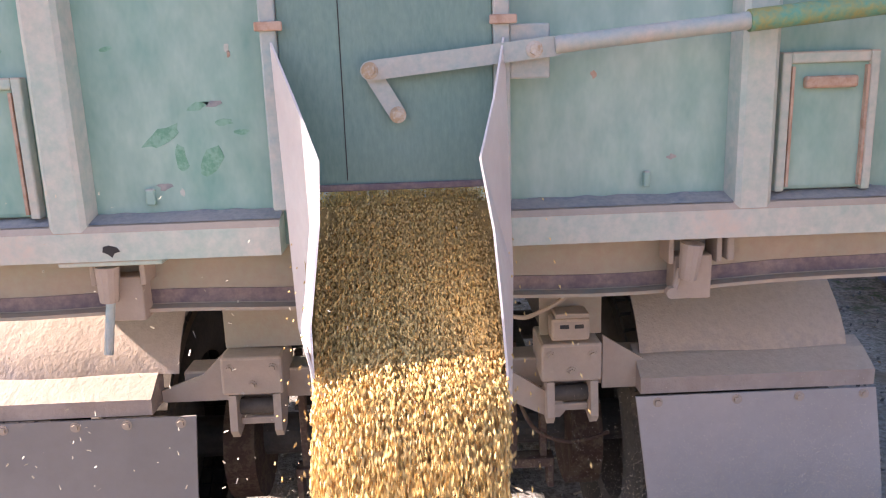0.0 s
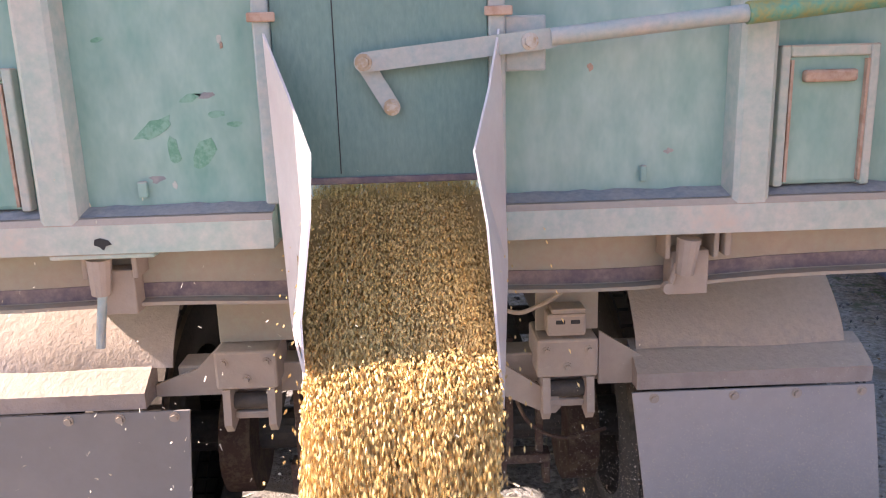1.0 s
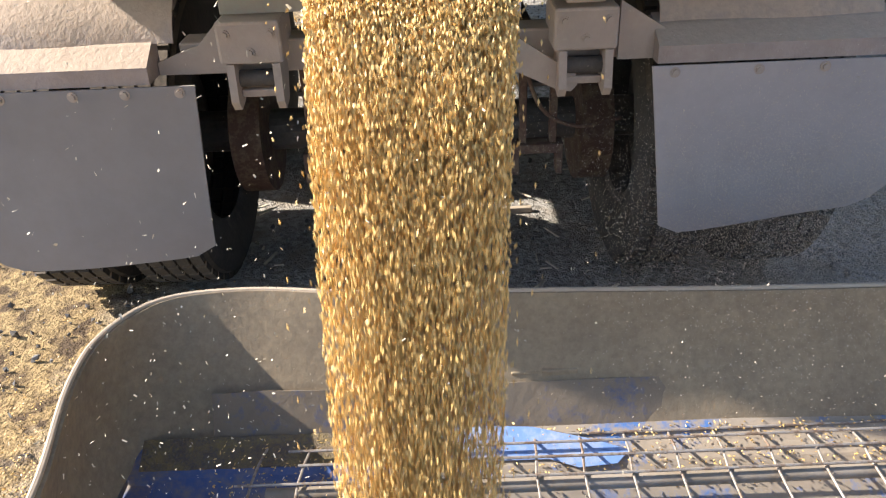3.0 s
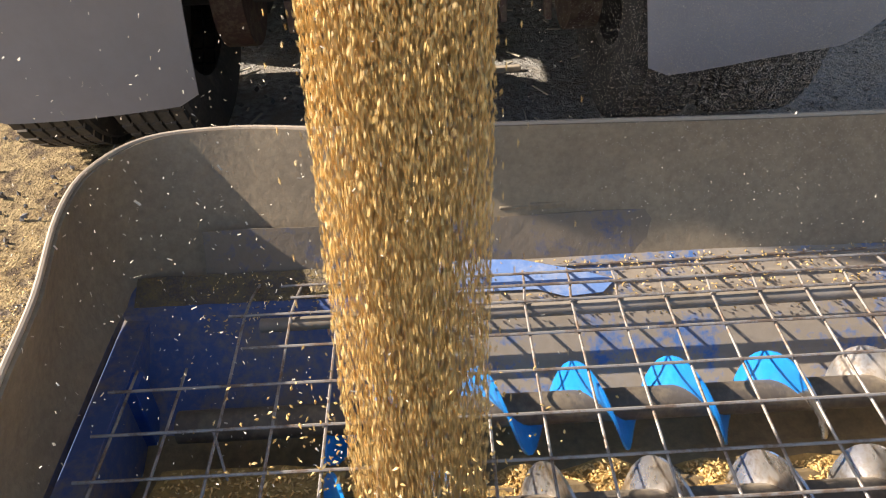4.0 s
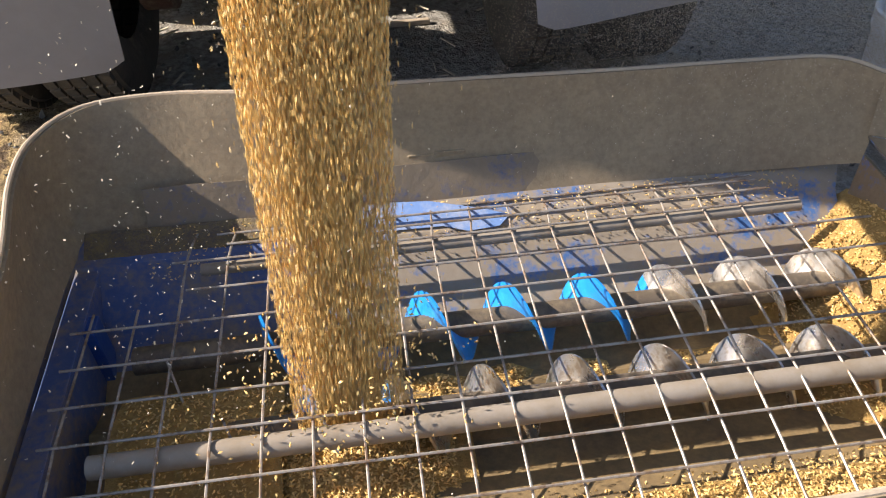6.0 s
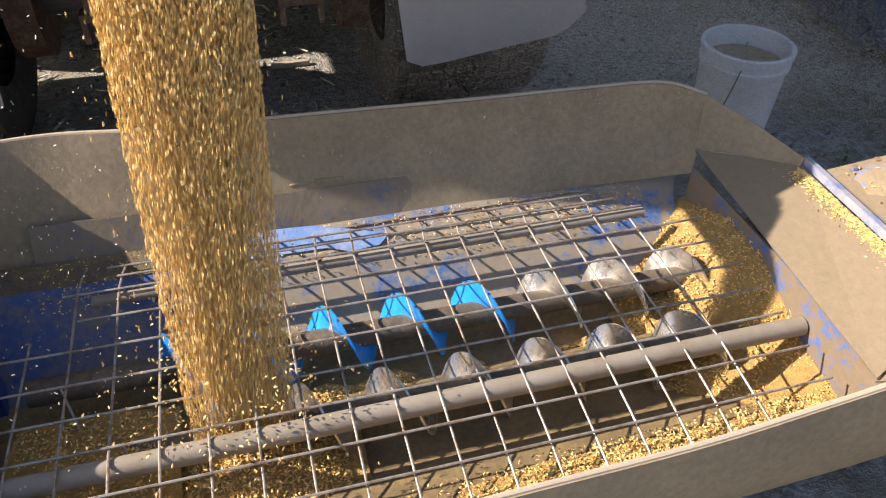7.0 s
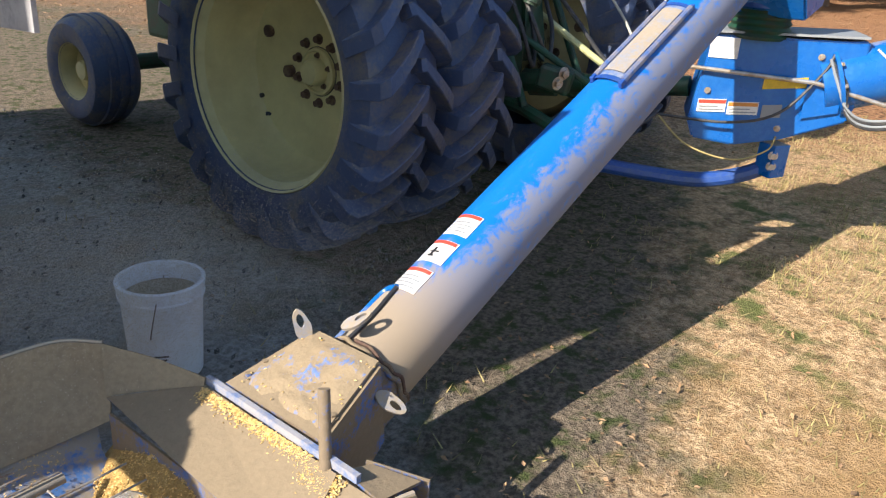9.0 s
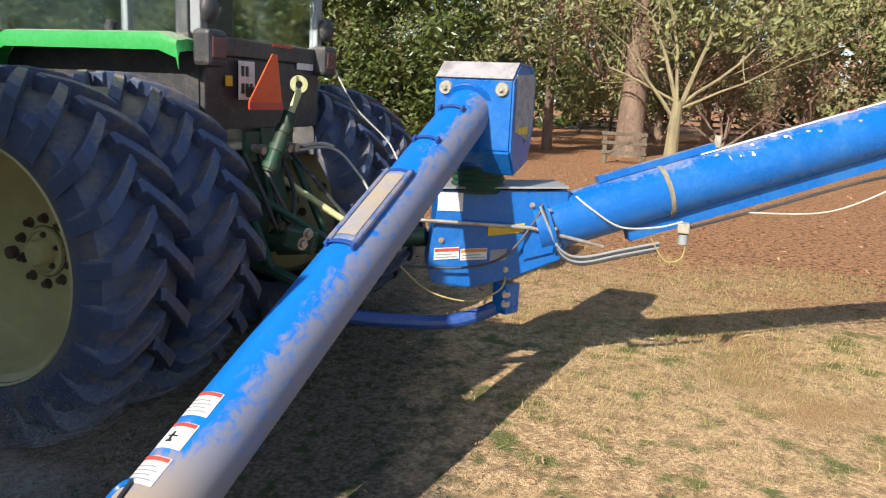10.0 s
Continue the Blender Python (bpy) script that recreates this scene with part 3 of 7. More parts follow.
    bm = B()
    strap(bm, (-0.028, 1.72), (0.022, 1.634), 0.0165, 1.798, 1.806)
    part("lever_link", bm, "lever_paint", t)
    for at in ((-0.028, 1.786, 1.72), (0.022, 1.798, 1.634), (0.29, 1.786, 1.75)):
        bm = B()
        hex_bolt(bm, at, (0, -1, 0), 0.011, 0.011)
        part("bolt", bm, "worn_steel", t)
    bm = B()
    add_sweep(bm, [(0.33, 1.789, 1.757), (0.70, 1.775, 1.79)], 0.017, 14)
    pole = part("lever_pole", bm, "lever_paint", t, smooth=True)
    bm = B()
    add_sweep(bm, [(0.70, 1.775, 1.79), (1.35, 1.75, 1.85)], 0.0215, 14)
    part("pole_sleeve", bm, "pole_green", t, "green painted pipe with yellowing", smooth=True)
    # chute: two folded plates and a floor
    lp = [(-0.214, 1.80, 1.779), (-0.160, 1.70, 1.670), (-0.112, 1.60, 1.57), (-0.105, 1.50, 1.475), (-0.118, 1.42, 1.33), (-0.114, 1.39, 1.255), (-0.123, 1.40, 1.295), (-0.202, 1.80, 1.20)]
    rp = [(0.23, 1.80, 1.775), (0.20, 1.70, 1.665), (0.165, 1.60, 1.565), (0.178, 1.50, 1.455), (0.182, 1.42, 1.33), (0.188, 1.375, 1.19), (0.242, 1.80, 1.305)]
    ch = part("chute_floor", add_sheet(B(), [[(-0.20, 1.85, 1.24), (0.246, 1.85, 1.24)], [(-0.119, 1.393, 1.185), (0.186, 1.393, 1.185)]], 0.004), "chute_white", t)
    for pl, w, nm in ((lp, -0.004, "chute_side"), (rp, 0.004, "chute_side")):
        bm = B()
        a = [bm.verts.new(Vector(q)) for q in pl]
        b = [bm.verts.new(Vector(q) + V(w, 0, 0)) for q in pl]
        c0, c1 = a[-1], b[-1]
        for i in range(len(pl) - 2):
            bm.faces.new((c0, a[i], a[i + 1]))
            bm.faces.new((c1, b[i + 1], b[i]))
        for i in range(len(pl)):
            j = (i + 1) % len(pl)
            bm.faces.new((a[i], b[i], b[j], a[j]))
        bmesh.ops.recalc_face_normals(bm, faces=bm.faces)
        part(nm, bm, "chute_white", t, "pale flexible side plate, bent inwards at the edge")
    # hoist rail under the bin: bowed channel
    n = 24
    web, fl = [], []
    for i in range(n + 1):
        x = -1.24 + 2.52 * i / n
        zb = 1.215 + 0.032 * max(0, x - 0.3) ** 1.6 + 0.004 * math.sin(x * 9)
        web.append([(x, 1.965, zb), (x, 1.965, 1.351)])
        fl.append([(x, 1.925, zb), (x, 2.05, zb + 0.002)])
    under = part("tipping_rail", add_sheet(B(), web, 0.006), "tan_web", t, "bowed channel rail dusted tan")
    part("rail_flange", add_sheet(B(), fl, 0.008), "tan_web", under)
    # dark purple strip paints the shadow along the web's lower edge
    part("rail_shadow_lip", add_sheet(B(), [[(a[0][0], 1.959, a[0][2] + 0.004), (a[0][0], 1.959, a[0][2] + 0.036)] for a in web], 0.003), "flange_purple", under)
    # hinge brackets
    for x, pin in ((-0.60, True), (0.655, False)):
        hb = part("hinge_bracket", add_box(B(), (x - 0.04, 1.90, 1.20), (x + 0.045, 1.955, 1.30), 0.004), "dusty_frame", t)
        for dx in (-0.058, 0.048):
            part("bracket_cheek", add_box(B(), (x + dx, 1.885, 1.285), (x + dx + 0.012, 1.956, 1.347), 0.003), "dusty_frame", hb)
        bm = B()
        add_cyl(bm, (x - 0.012, 1.87, 1.335), (x - 0.018, 1.875, 1.255), 0.026, 0.02, 12)
        part("hinge_block", bm, "dusty_frame", hb)
        if pin:
            part("hanging_pin", add_cyl(B(), (x - 0.012, 1.868, 1.262), (x - 0.026, 1.853, 1.142), 0.0098, seg=14), "lever_paint", hb, "bluish steel pin hanging down")
        else:
            bm = B()
            add_cyl(bm, (x - 0.045, 1.885, 1.225), (x - 0.03, 1.885, 1.275), 0.008, seg=10)
            add_cyl(bm, (x - 0.05, 1.893, 1.222), (x - 0.05, 1.873, 1.222), 0.013, seg=12)
            part("grease_fitting", bm, "dusty_frame", hb)
            part("hook_plate", add_box(B(), (x + 0.07, 1.88, 1.29), (x + 0.085, 1.95, 1.345), 0.004), "dusty_frame", hb)
    # mudguards, bars and flaps
    for s in (-1, 1):
        x0, x1 = (0.615, 1.235) if s > 0 else (-0.655, -1.2)
        xg0, xg1 = (0.63, 1.195) if s > 0 else (-0.60, -1.17)
        rows = []
        # past k = 8: unseen forward arc, added to block sun underneath
        for k in range(17):
            y, z = (2.20 + 0.33 * (k / 8) ** 1.5, 0.955 + 0.29 * (k / 8)) if k <= 8 else (2.53 + 1.05 * (k - 8) / 8, 1.245 + 0.06 * math.sin(math.pi * (k - 8) / 8) - 0.25 * ((k - 8) / 8) ** 4)
            rows.append([(xg0 + (xg1 - xg0) * j / 6, y + 0.004 * math.sin(j * 1.3), z) for j in range(7)])
        mg = part("mudguard", add_sheet(B(), rows, 0.005), "dusty_guard", t, "mudguard sheet crusted with dried mud", smooth=True)
        bm = B()
        lo, hi = min(x0, x1), max(x0, x1)
        add_prism(bm, [(lo, 2.13, 0.872), (lo, 2.13, 0.915), (lo, 2.195, 0.955), (lo, 2.24, 0.972), (lo, 2.23, 0.872)], (hi - lo, 0, 0))
        part("flap_bar", bm, "dusty_guard", t, "folded steel bar thick with dust")
        # rubber flap with rounded corners, hanging a little askew
        xa, xb = (0.60, 1.235) if s > 0 else (-0.542, -1.2)
        za, zb2 = (0.405, 0.47) if s > 0 else (0.388, 0.358)
        cols, rws = 12, 8
        grid = []
        for r in range(rws + 1):
            v = r / rws
            row = []
            for c in range(cols + 1):
                u = c / cols
                z_end = za + (zb2 - za) * u + 0.03 * max(0, 1 - u * 9) ** 2 + 0.07 * max(0, u * 5 - 4) ** 2
                z = 0.868 + (z_end - 0.868) * v
                xx = xa + (xb - xa) * u + (0.05 * v * (1 if s > 0 else -0.55)) * (1 - 0.3 * u)
                row.append((xx, 2.127 - 0.025 * math.sin(v * 1.4) - 0.012 * math.sin(u * 5 + s) * v, z))
            grid.append(row)
        fp = part("mud_flap", add_sheet(B(), grid, 0.008), "flap_rubber" if s > 0 else "flap_dark", t, "grey dusty rubber mud flap", smooth=True)
        for u in (0.09, 0.42, 0.68, 0.95) if s > 0 else (0.06, 0.27, 0.47, 0.75):
            bm = B()
            hex_bolt(bm, (xa + (xb - xa) * u, 2.119, 0.852), (0, -1, 0), 0.009, 0.007)
            part("bolt", bm, "dusty_frame", fp)
    # chassis end: boxes, gussets, pintle brackets
    for s, x in ((-1, -0.39), (1, 0.44)):
        part("chassis_plate", add_box(B(), (x - 0.08 + (0 if s > 0 else 0.0), 2.20, 1.02), (x + (0.17 if s < 0 else 0.085), 2.212, 1.24), 0.002), "tan_web", t)
        bx = part("bracket_box", add_box(B(), (x - 0.085, 2.14, 0.91), (x + 0.075, 2.30, 1.015), 0.008), "dusty_frame", t)
        for dx in (-0.07, 0.045):
            bm = B()
            add_prism(bm, [(x + dx, 2.14, 0.91), (x + dx, 2.13, 0.815), (x + dx, 2.15, 0.79), (x + dx, 2.20, 0.80), (x + dx, 2.26, 0.91)], (0.02, 0, 0))
            part("bracket_cheek", bm, "dusty_frame", bx)
        part("bracket_bar", add_box(B(), (x - 0.05, 2.17, 0.815), (x + 0.045, 2.19, 0.835), 0.004), "dusty_frame", bx)
        part("bracket_back", add_box(B(), (x - 0.05, 2.22, 0.80), (x + 0.045, 2.235, 0.91)), "dusty_frame", bx)
        for dx, z in ((-0.06, 0.985), (0.05, 0.985), (-0.005, 0.94)):
            bm = B()
            hex_bolt(bm, (x + dx, 2.139, z), (0, -1, 0), 0.008, 0.007)
            part("bolt", bm, "dusty_frame", bx)
        part("bracket_roller", add_cyl(B(), (x - 0.05, 2.185, 0.862), (x + 0.045, 2.185, 0.862), 0.022, seg=14), "dark_steel", bx, smooth=True)
        bm = B()
        if s < 0:
            add_prism(bm, [(x - 0.085, 2.205, 1.01), (x - 0.085, 2.205, 0.872), (x - 0.262, 2.205, 0.872), (x - 0.262, 2.205, 0.905), (x - 0.15, 2.205, 0.945)], (0, 0.012, 0))
        else:
            add_prism(bm, [(x + 0.085, 2.18, 1.02), (x + 0.235, 2.18, 0.925), (x + 0.235, 2.18, 0.872), (x + 0.085, 2.18, 0.872)], (0, 0.012, 0))
        part("gusset", bm, "dusty_frame", bx)
    pl = part("tail_box", add_box(B(), (0.378, 2.12, 1.03), (0.478, 2.18, 1.09), 0.008), "dusty_frame", t, "dust-caked trailer socket box")
    for dx in (0.412, 0.45):
        part("socket_hole", add_box(B(), (dx - 0.012, 2.1185, 1.063), (dx + 0.012, 2.125, 1.074), 0.002), "ink", pl)
    part("tail_lid", add_box(B(), (0.388, 2.115, 1.092), (0.475, 2.18, 1.105), 0.004), "dusty_frame", pl)
    bm = B()
    add_sweep(bm, smooth_line([(0.25, 2.17, 1.10), (0.31, 2.16, 1.085), (0.36, 2.15, 1.105), (0.40, 2.14, 1.13), (0.44, 2.15, 1.16)]), 0.006, 8)
    part("tail_cable", bm, "dusty_frame", pl, smooth=True)
    bm = B()
    pts = [(0.20, 2.175, 0.945), (0.255, 2.175, 0.95), (0.42, 2.175, 0.838), (0.425, 2.175, 0.812), (0.41, 2.175, 0.795), (0.385, 2.175, 0.795), (0.20, 2.175, 0.885)]
    add_prism(bm, pts, (0, 0.014, 0))
    dp = part("drop_plate", bm, "dusty_frame", t, "flat plate with a bolt hole")
    part("plate_hole", add_cyl(B(), (0.388, 2.1735, 0.824), (0.388, 2.18, 0.824), 0.0125, seg=16), "ink", dp)
    part("cross_beam", add_box(B(), (-0.60, 2.235, 0.86), (0.66, 2.33, 0.945), 0.006), "dusty_frame", t)
    # running gear in the dark underneath
    for x in (-0.40, 0.44):
        part("chassis_rail", add_box(B(), (x - 0.04, 2.24, 0.95), (x + 0.04, 7.2, 1.2), 0.004), "dark_steel", t)
    part("axle", add_cyl(B(), (-0.95, 2.76, 0.5), (0.99, 2.76, 0.5), 0.07, seg=18), "dark_steel", t)
    bm = B()
    bmesh.ops.create_uvsphere(bm, u_segments=20, v_segments=12, radius=0.21, matrix=Matrix.Translation((0.02, 2.80, 0.5)))
    part("differential", bm, "dark_steel", t, smooth=True)
    for x in (-0.32, 0.36):
        for k in range(4):
            part("spring_leaf", add_box(B(), (x - 0.04, 2.5 + 0.06 * k, 0.70 + 0.02 * k), (x + 0.04, 3.6 - 0.06 * k, 0.715 + 0.02 * k), 0.002), "dark_steel", t)
    bm = B()
    add_sweep(bm, [(-0.25, 2.4, 0.62), (0.30, 2.42, 0.62)], 0.02, 10)
    part("tow_bar", bm, "dark_steel", t)
    # hanging stirrups behind the coupling brackets
    for x in (0.30, -0.33):
        for dx in (0.0, 0.09):
            part("hanger", add_box(B(), (x + dx, 2.40, 0.56), (x + dx + 0.022, 2.43, 0.93), 0.003), "rust_dark", t)
        cup = part("stirrup", add_box(B(), (x - 0.02, 2.385, 0.53), (x + 0.132, 2.445, 0.56), 0.004), "rust_dark", t)
        for dx in (-0.02, 0.112):
            part("stirrup_leg", add_box(B(), (x + dx, 2.39, 0.46), (x + dx + 0.02, 2.44, 0.53), 0.003), "rust_dark", cup)
    for x in (-0.56, 0.57):
        part("brake_drum", add_cyl(B(), (x - 0.05, 2.76, 0.5), (x + 0.05, 2.76, 0.5), 0.21, seg=28), "rust_dark", t, smooth=True)
    part("air_line", add_sweep(B(), smooth_line([(0.30, 2.38, 0.84), (0.36, 2.37, 0.68), (0.47, 2.37, 0.62), (0.60, 2.40, 0.63)]), 0.006, 8), "rust_dark", t, smooth=True)
    # the wheels at y 3.82 are unseen, added to stop sun between the axles
    for x, wy in [(q, w) for w in (2.76, 3.82) for q in (-1.13, -0.80, 0.77, 1.12)]:
        m = Matrix.Translation((x, wy, 0.5)) @ pose(0, 0, 0, 0, 90, 0)
        prof = [(0.30, -0.10), (0.36, -0.125), (0.44, -0.135), (0.485, -0.12), (0.50, -0.09), (0.503, 0), (0.50, 0.09), (0.485, 0.12), (0.44, 0.135), (0.36, 0.125), (0.30, 0.10)]
        wh = part("truck_tyre", add_lathe(B(), prof, m, 40), "black_rubber", t, smooth=True)
        part("truck_rim", add_lathe(B(), [(0.30, -0.10), (0.27, -0.09), (0.26, 0.0), (0.10, 0.02), (0.0, 0.02)], m, 28), "dark_steel", wh, smooth=True)
        if wy > 3:
            continue
        bm = B()
        for a in range(48):
            an = 2 * math.pi * a / 48
            for xx in (-0.09, -0.045, 0.0, 0.045, 0.09):
                mm = m @ Matrix.Rotation(an, 4, "Z") @ Matrix.Translation((0.497, 0, xx))
                bmesh.ops.create_cube(bm, size=1, matrix=mm @ Matrix.Diagonal((0.03, 0.052, 0.034, 1)))
        part("truck_tread", bm, "black_rubber", wh)
    # unseen second axle, guards and side boxes, added to shade the ground below
    part("axle", add_cyl(B(), (-0.95, 3.82, 0.5), (0.99, 3.82, 0.5), 0.07, seg=18), "dark_steel", t)
    for x0, x1 in ((-1.2, -0.62), (0.66, 1.24)):
        rows = [[(x0, 3.59 + 1.0 * k / 8, 1.0 + 0.2 * math.sin(math.pi * k / 8)), (x1, 3.59 + 1.0 * k / 8, 1.0 + 0.2 * math.sin(math.pi * k / 8))] for k in range(9)]
        part("mudguard", add_sheet(B(), rows, 0.005), "dusty_guard", t, smooth=True)
        part("shade_box", add_box(B(), (x0 + 0.05, 5.0, 0.45), (x1 - 0.05, 6.9, 1.1), 0.05), "dark_steel", t)
    return t


build_truck()


# ---- the swing hopper and its intake tube ----
def rim_wall(bm, rim, base, rows=8, bulge=0.03, thick=0.012):
    rim, base = smooth_line(rim, 5), smooth_line(base, 5)
    grid = []
    for k in range(rows + 1):
        v = k / rows
        row = []
        for a, b in zip(rim, base):
            p = b.lerp(a, v)
            out = V(a.x - 0.4, a.y - 1.05, 0).normalized()
            row.append(p + out * bulge * math.sin(math.pi * v))
        grid.append(row)
    add_sheet(bm, grid, thick)
    return rim


def eye_plate(at, face, up, hgt):
    """A flat lug: a tapered plate with a rounded head and an oval hole."""
    at, n = Vector(at), Vector(face).normalized()
    up = (Vector(up) - n * Vector(up).dot(n)).normalized()
    side = up.cross(n)
    outer, inner = [], []
    for k in range(20):
        a = 2 * math.pi * k / 20
        w, z = math.sin(a) * 0.023, -math.cos(a)
        outer.append(at + side * (w * (1.15 if z < 0 else 1.0)) + up * (hgt * (0.5 + 0.5 * z)))
        inner.append(at + side * (w * 0.45) + up * (hgt * (0.66 + 0.2 * z)))
    bm = B()
    rings = [[bm.verts.new(p + n * d) for p in ring] for ring, d in ((outer, 0.005), (inner, 0.005), (inner, -0.005), (outer, -0.005))]
    for a, b in zip(rings, rings[1:] + rings[:1]):
        for k in range(20):
            bm.faces.new((a[k], a[(k + 1) % 20], b[(k + 1) % 20], b[k]))
    bmesh.ops.recalc_face_normals(bm, faces=bm.faces)
    return bm


def build_hopper():
    h = thing("auger_hopper", (0.35, 1.1, 0), "low blue steel auger hopper with tan rubber belting walls", "grain hopper")
    # belting: left and back
    rim = [(-0.65, 0.61, 0.41), (-0.614, 0.841, 0.478), (-0.593, 0.978, 0.532), (-0.599, 1.137, 0.546), (-0.646, 1.371, 0.543), (-0.641, 1.53, 0.541), (-0.556, 1.651, 0.540), (-0.365, 1.678, 0.540), (-0.111, 1.651, 0.538), (0.313, 1.62, 0.545), (0.737, 1.598, 0.545), (1.055, 1.588, 0.545), (1.27, 1.56, 0.55), (1.375, 1.49, 0.535)]
    base = [(-0.635, 0.56, 0.255), (-0.635, 0.76, 0.255), (-0.635, 0.9, 0.255), (-0.635, 1.05, 0.255), (-0.635, 1.25, 0.255), (-0.63, 1.4, 0.255), (-0.6, 1.485, 0.26), (-0.45, 1.512, 0.265), (-0.1, 1.513, 0.27), (0.3, 1.502, 0.275), (0.7, 1.495, 0.275), (1.0, 1.49, 0.28), (1.22, 1.47, 0.29), (1.335, 1.41, 0.33)]
    bm = B()
    top = rim_wall(bm, rim, base, bulge=0.015)
    wall = part("belting_wall", bm, "belt_rubber", h, "dusty brown rubber belting wall", smooth=True)
    bm = B()
    add_sweep(bm, [p + V(0, 0, 0.002) for p in top], 0.0062, 8)
    part("belting_edge", bm, "belt_edge", wall, "pale frayed cut edge", smooth=True)
    part("wall_strip", add_box(B(), (0.20, 1.549, 0.375), (0.42, 1.567, 0.383), 0.003), "belt_rubber", wall)
    part("wall_tab", add_box(B(), (0.265, 1.546, 0.368), (0.345, 1.567, 0.389), 0.003), "belt_rubber", wall)
    bm = B()
    add_sheet(bm, [[(-0.45 + 1.66 * i / 16, 1.489, 0.272 + 0.008 * i / 16) for i in range(17)], [(-0.45 + 1.66 * i / 16, 1.538 + 0.001 * math.sin(i * 2.1), 0.368 + 0.002 * math.sin(i * 1.7)) for i in range(17)]], 0.003)
    part("steel_upstand", bm, "upstand", h, "dusty steel upstand with blue paint showing")
    # belting: front apron
    rim = [(-0.62, 0.60, 0.42), (-0.45, 0.52, 0.36), (0.0, 0.52, 0.35), (0.45, 0.53, 0.355), (0.85, 0.53, 0.37), (1.15, 0.535, 0.40), (1.35, 0.53, 0.435), (1.50, 0.50, 0.455), (1.58, 0.485, 0.45)]
    base = [(-0.60, 0.62, 0.14), (-0.45, 0.56, 0.13), (0.0, 0.55, 0.12), (0.45, 0.55, 0.12), (0.85, 0.54, 0.13), (1.15, 0.535, 0.15), (1.38, 0.53, 0.18), (1.55, 0.52, 0.22), (1.64, 0.51, 0.26)]
    bm = B()
    a, b = smooth_line(rim, 5), smooth_line(base, 5)
    add_sheet(bm, [[q.lerp(p, k / 6) + V(0, -0.02 * math.sin(math.pi * k / 6), 0) for p, q in zip(a, b)] for k in range(7)], 0.01)
    ap = part("front_apron", bm, "belt_rubber", h, "dusty rubber apron bowed outwards", smooth=True)
    bm = B()
    add_sweep(bm, a, 0.007, 8)
    part("apron_edge", bm, "belt_edge", ap, smooth=True)
    # right corner flap of belting
    bm = B()
    add_sheet(bm, [[(1.375, 1.49, 0.535), (1.342, 1.43, 0.40)], [(1.46, 1.36, 0.505), (1.43, 1.33, 0.425)], [(1.525, 1.215, 0.475), (1.515, 1.21, 0.445)]], 0.01)
    part("corner_flap", bm, "belt_rubber", h)
    # steel pan: deck, slopes and trough
    pan = part("pan_deck", add_box(B(), (-0.62, 0.60, 0.235), (-0.562, 1.47, 0.243), 0.002), "pan_blue", h, "blue steel deck dulled by dust")
    bm = B()
    add_sheet(bm, [[(-0.05, 1.49, 0.278), (1.33, 1.49, 0.285)], [(-0.05, 1.413, 0.2445), (1.30, 1.42, 0.24)], [(-0.05, 1.3025, 0.143), (1.30, 1.31, 0.15)], [(-0.05, 1.22, 0.078), (1.30, 1.22, 0.085)]], 0.005)
    part("back_slope", bm, "pan_scuffed", h, "scraped slope with blue paint left in patches")
    bm = B()
    add_sheet(bm, [[(-0.62, 1.49, 0.275), (-0.052, 1.49, 0.278)], [(-0.62, 1.41, 0.246), (-0.052, 1.413, 0.2445)], [(-0.56, 1.30, 0.14), (-0.052, 1.3025, 0.143)], [(-0.56, 1.22, 0.075), (-0.052, 1.22, 0.078)]], 0.005)
    part("painted_slope", bm, "pan_blue", h, "dark blue painted slope")
    bm = B()
    rows = []
    for y, z in ((1.22, 0.075), (1.14, 0.05), (1.06, 0.075), (1.03, 0.095), (1.00, 0.075), (0.92, 0.05), (0.84, 0.075), (0.78, 0.10), (0.66, 0.15), (0.545, 0.20)):
        rows.append([(-0.56, y, z), (1.32, y, z + 0.01)])
    add_sheet(bm, rows, 0.005)
    part("trough", bm, "trough_brown", h, "trough floor in mottled dark brown")
    # scraped pale blue paint, the sun patch on it put into the colour
    pts = [(0.06, 1.485), (0.14, 1.487), (0.24, 1.482), (0.30, 1.468), (0.37, 1.452), (0.44, 1.43), (0.41, 1.405), (0.33, 1.40), (0.27, 1.418), (0.14, 1.419), (0.05, 1.42)]
    part("sunlit_scrape", add_prism(B(), [(x, y, 0.2895 - (1.49 - y) * 0.50 + 0.002) for x, y in pts], (0, 0, 0.0015)), "pale_blue", pan, "pale blue scraped patch with sunlight in its colour")
    # side skirt added to stop sun leaking in under the belting
    part("leak_skirt", add_box(B(), (-0.645, 0.56, 0.04), (-0.637, 1.46, 0.256), 0.002), "pan_blue", pan)
    part("pan_back", add_box(B(), (-0.60, 1.497, 0.04), (1.33, 1.505, 0.268), 0.002), "pan_blue", pan)
    part("left_end", add_box(B(), (-0.570, 0.60, 0.05), (-0.563, 1.42, 0.234)), "pan_blue", h)
    # right lip: sloped plate and flange
    bm = B()
    add_sheet(bm, [[(1.29, 0.585, 0.365), (1.335, 1.42, 0.40)], [(1.50, 0.66, 0.452), (1.515, 1.21, 0.452)]], 0.006)
    lip = part("end_plate", bm, "hopper_tan", h, "sloped steel plate buried in tan dust")
    part("plate_flange", add_prism(B(), [(1.505, 0.60, 0.455), (1.522, 1.215, 0.455), (1.522, 1.215, 0.478), (1.505, 0.60, 0.478)], (0.016, 0, 0)), "flange_pale", lip)
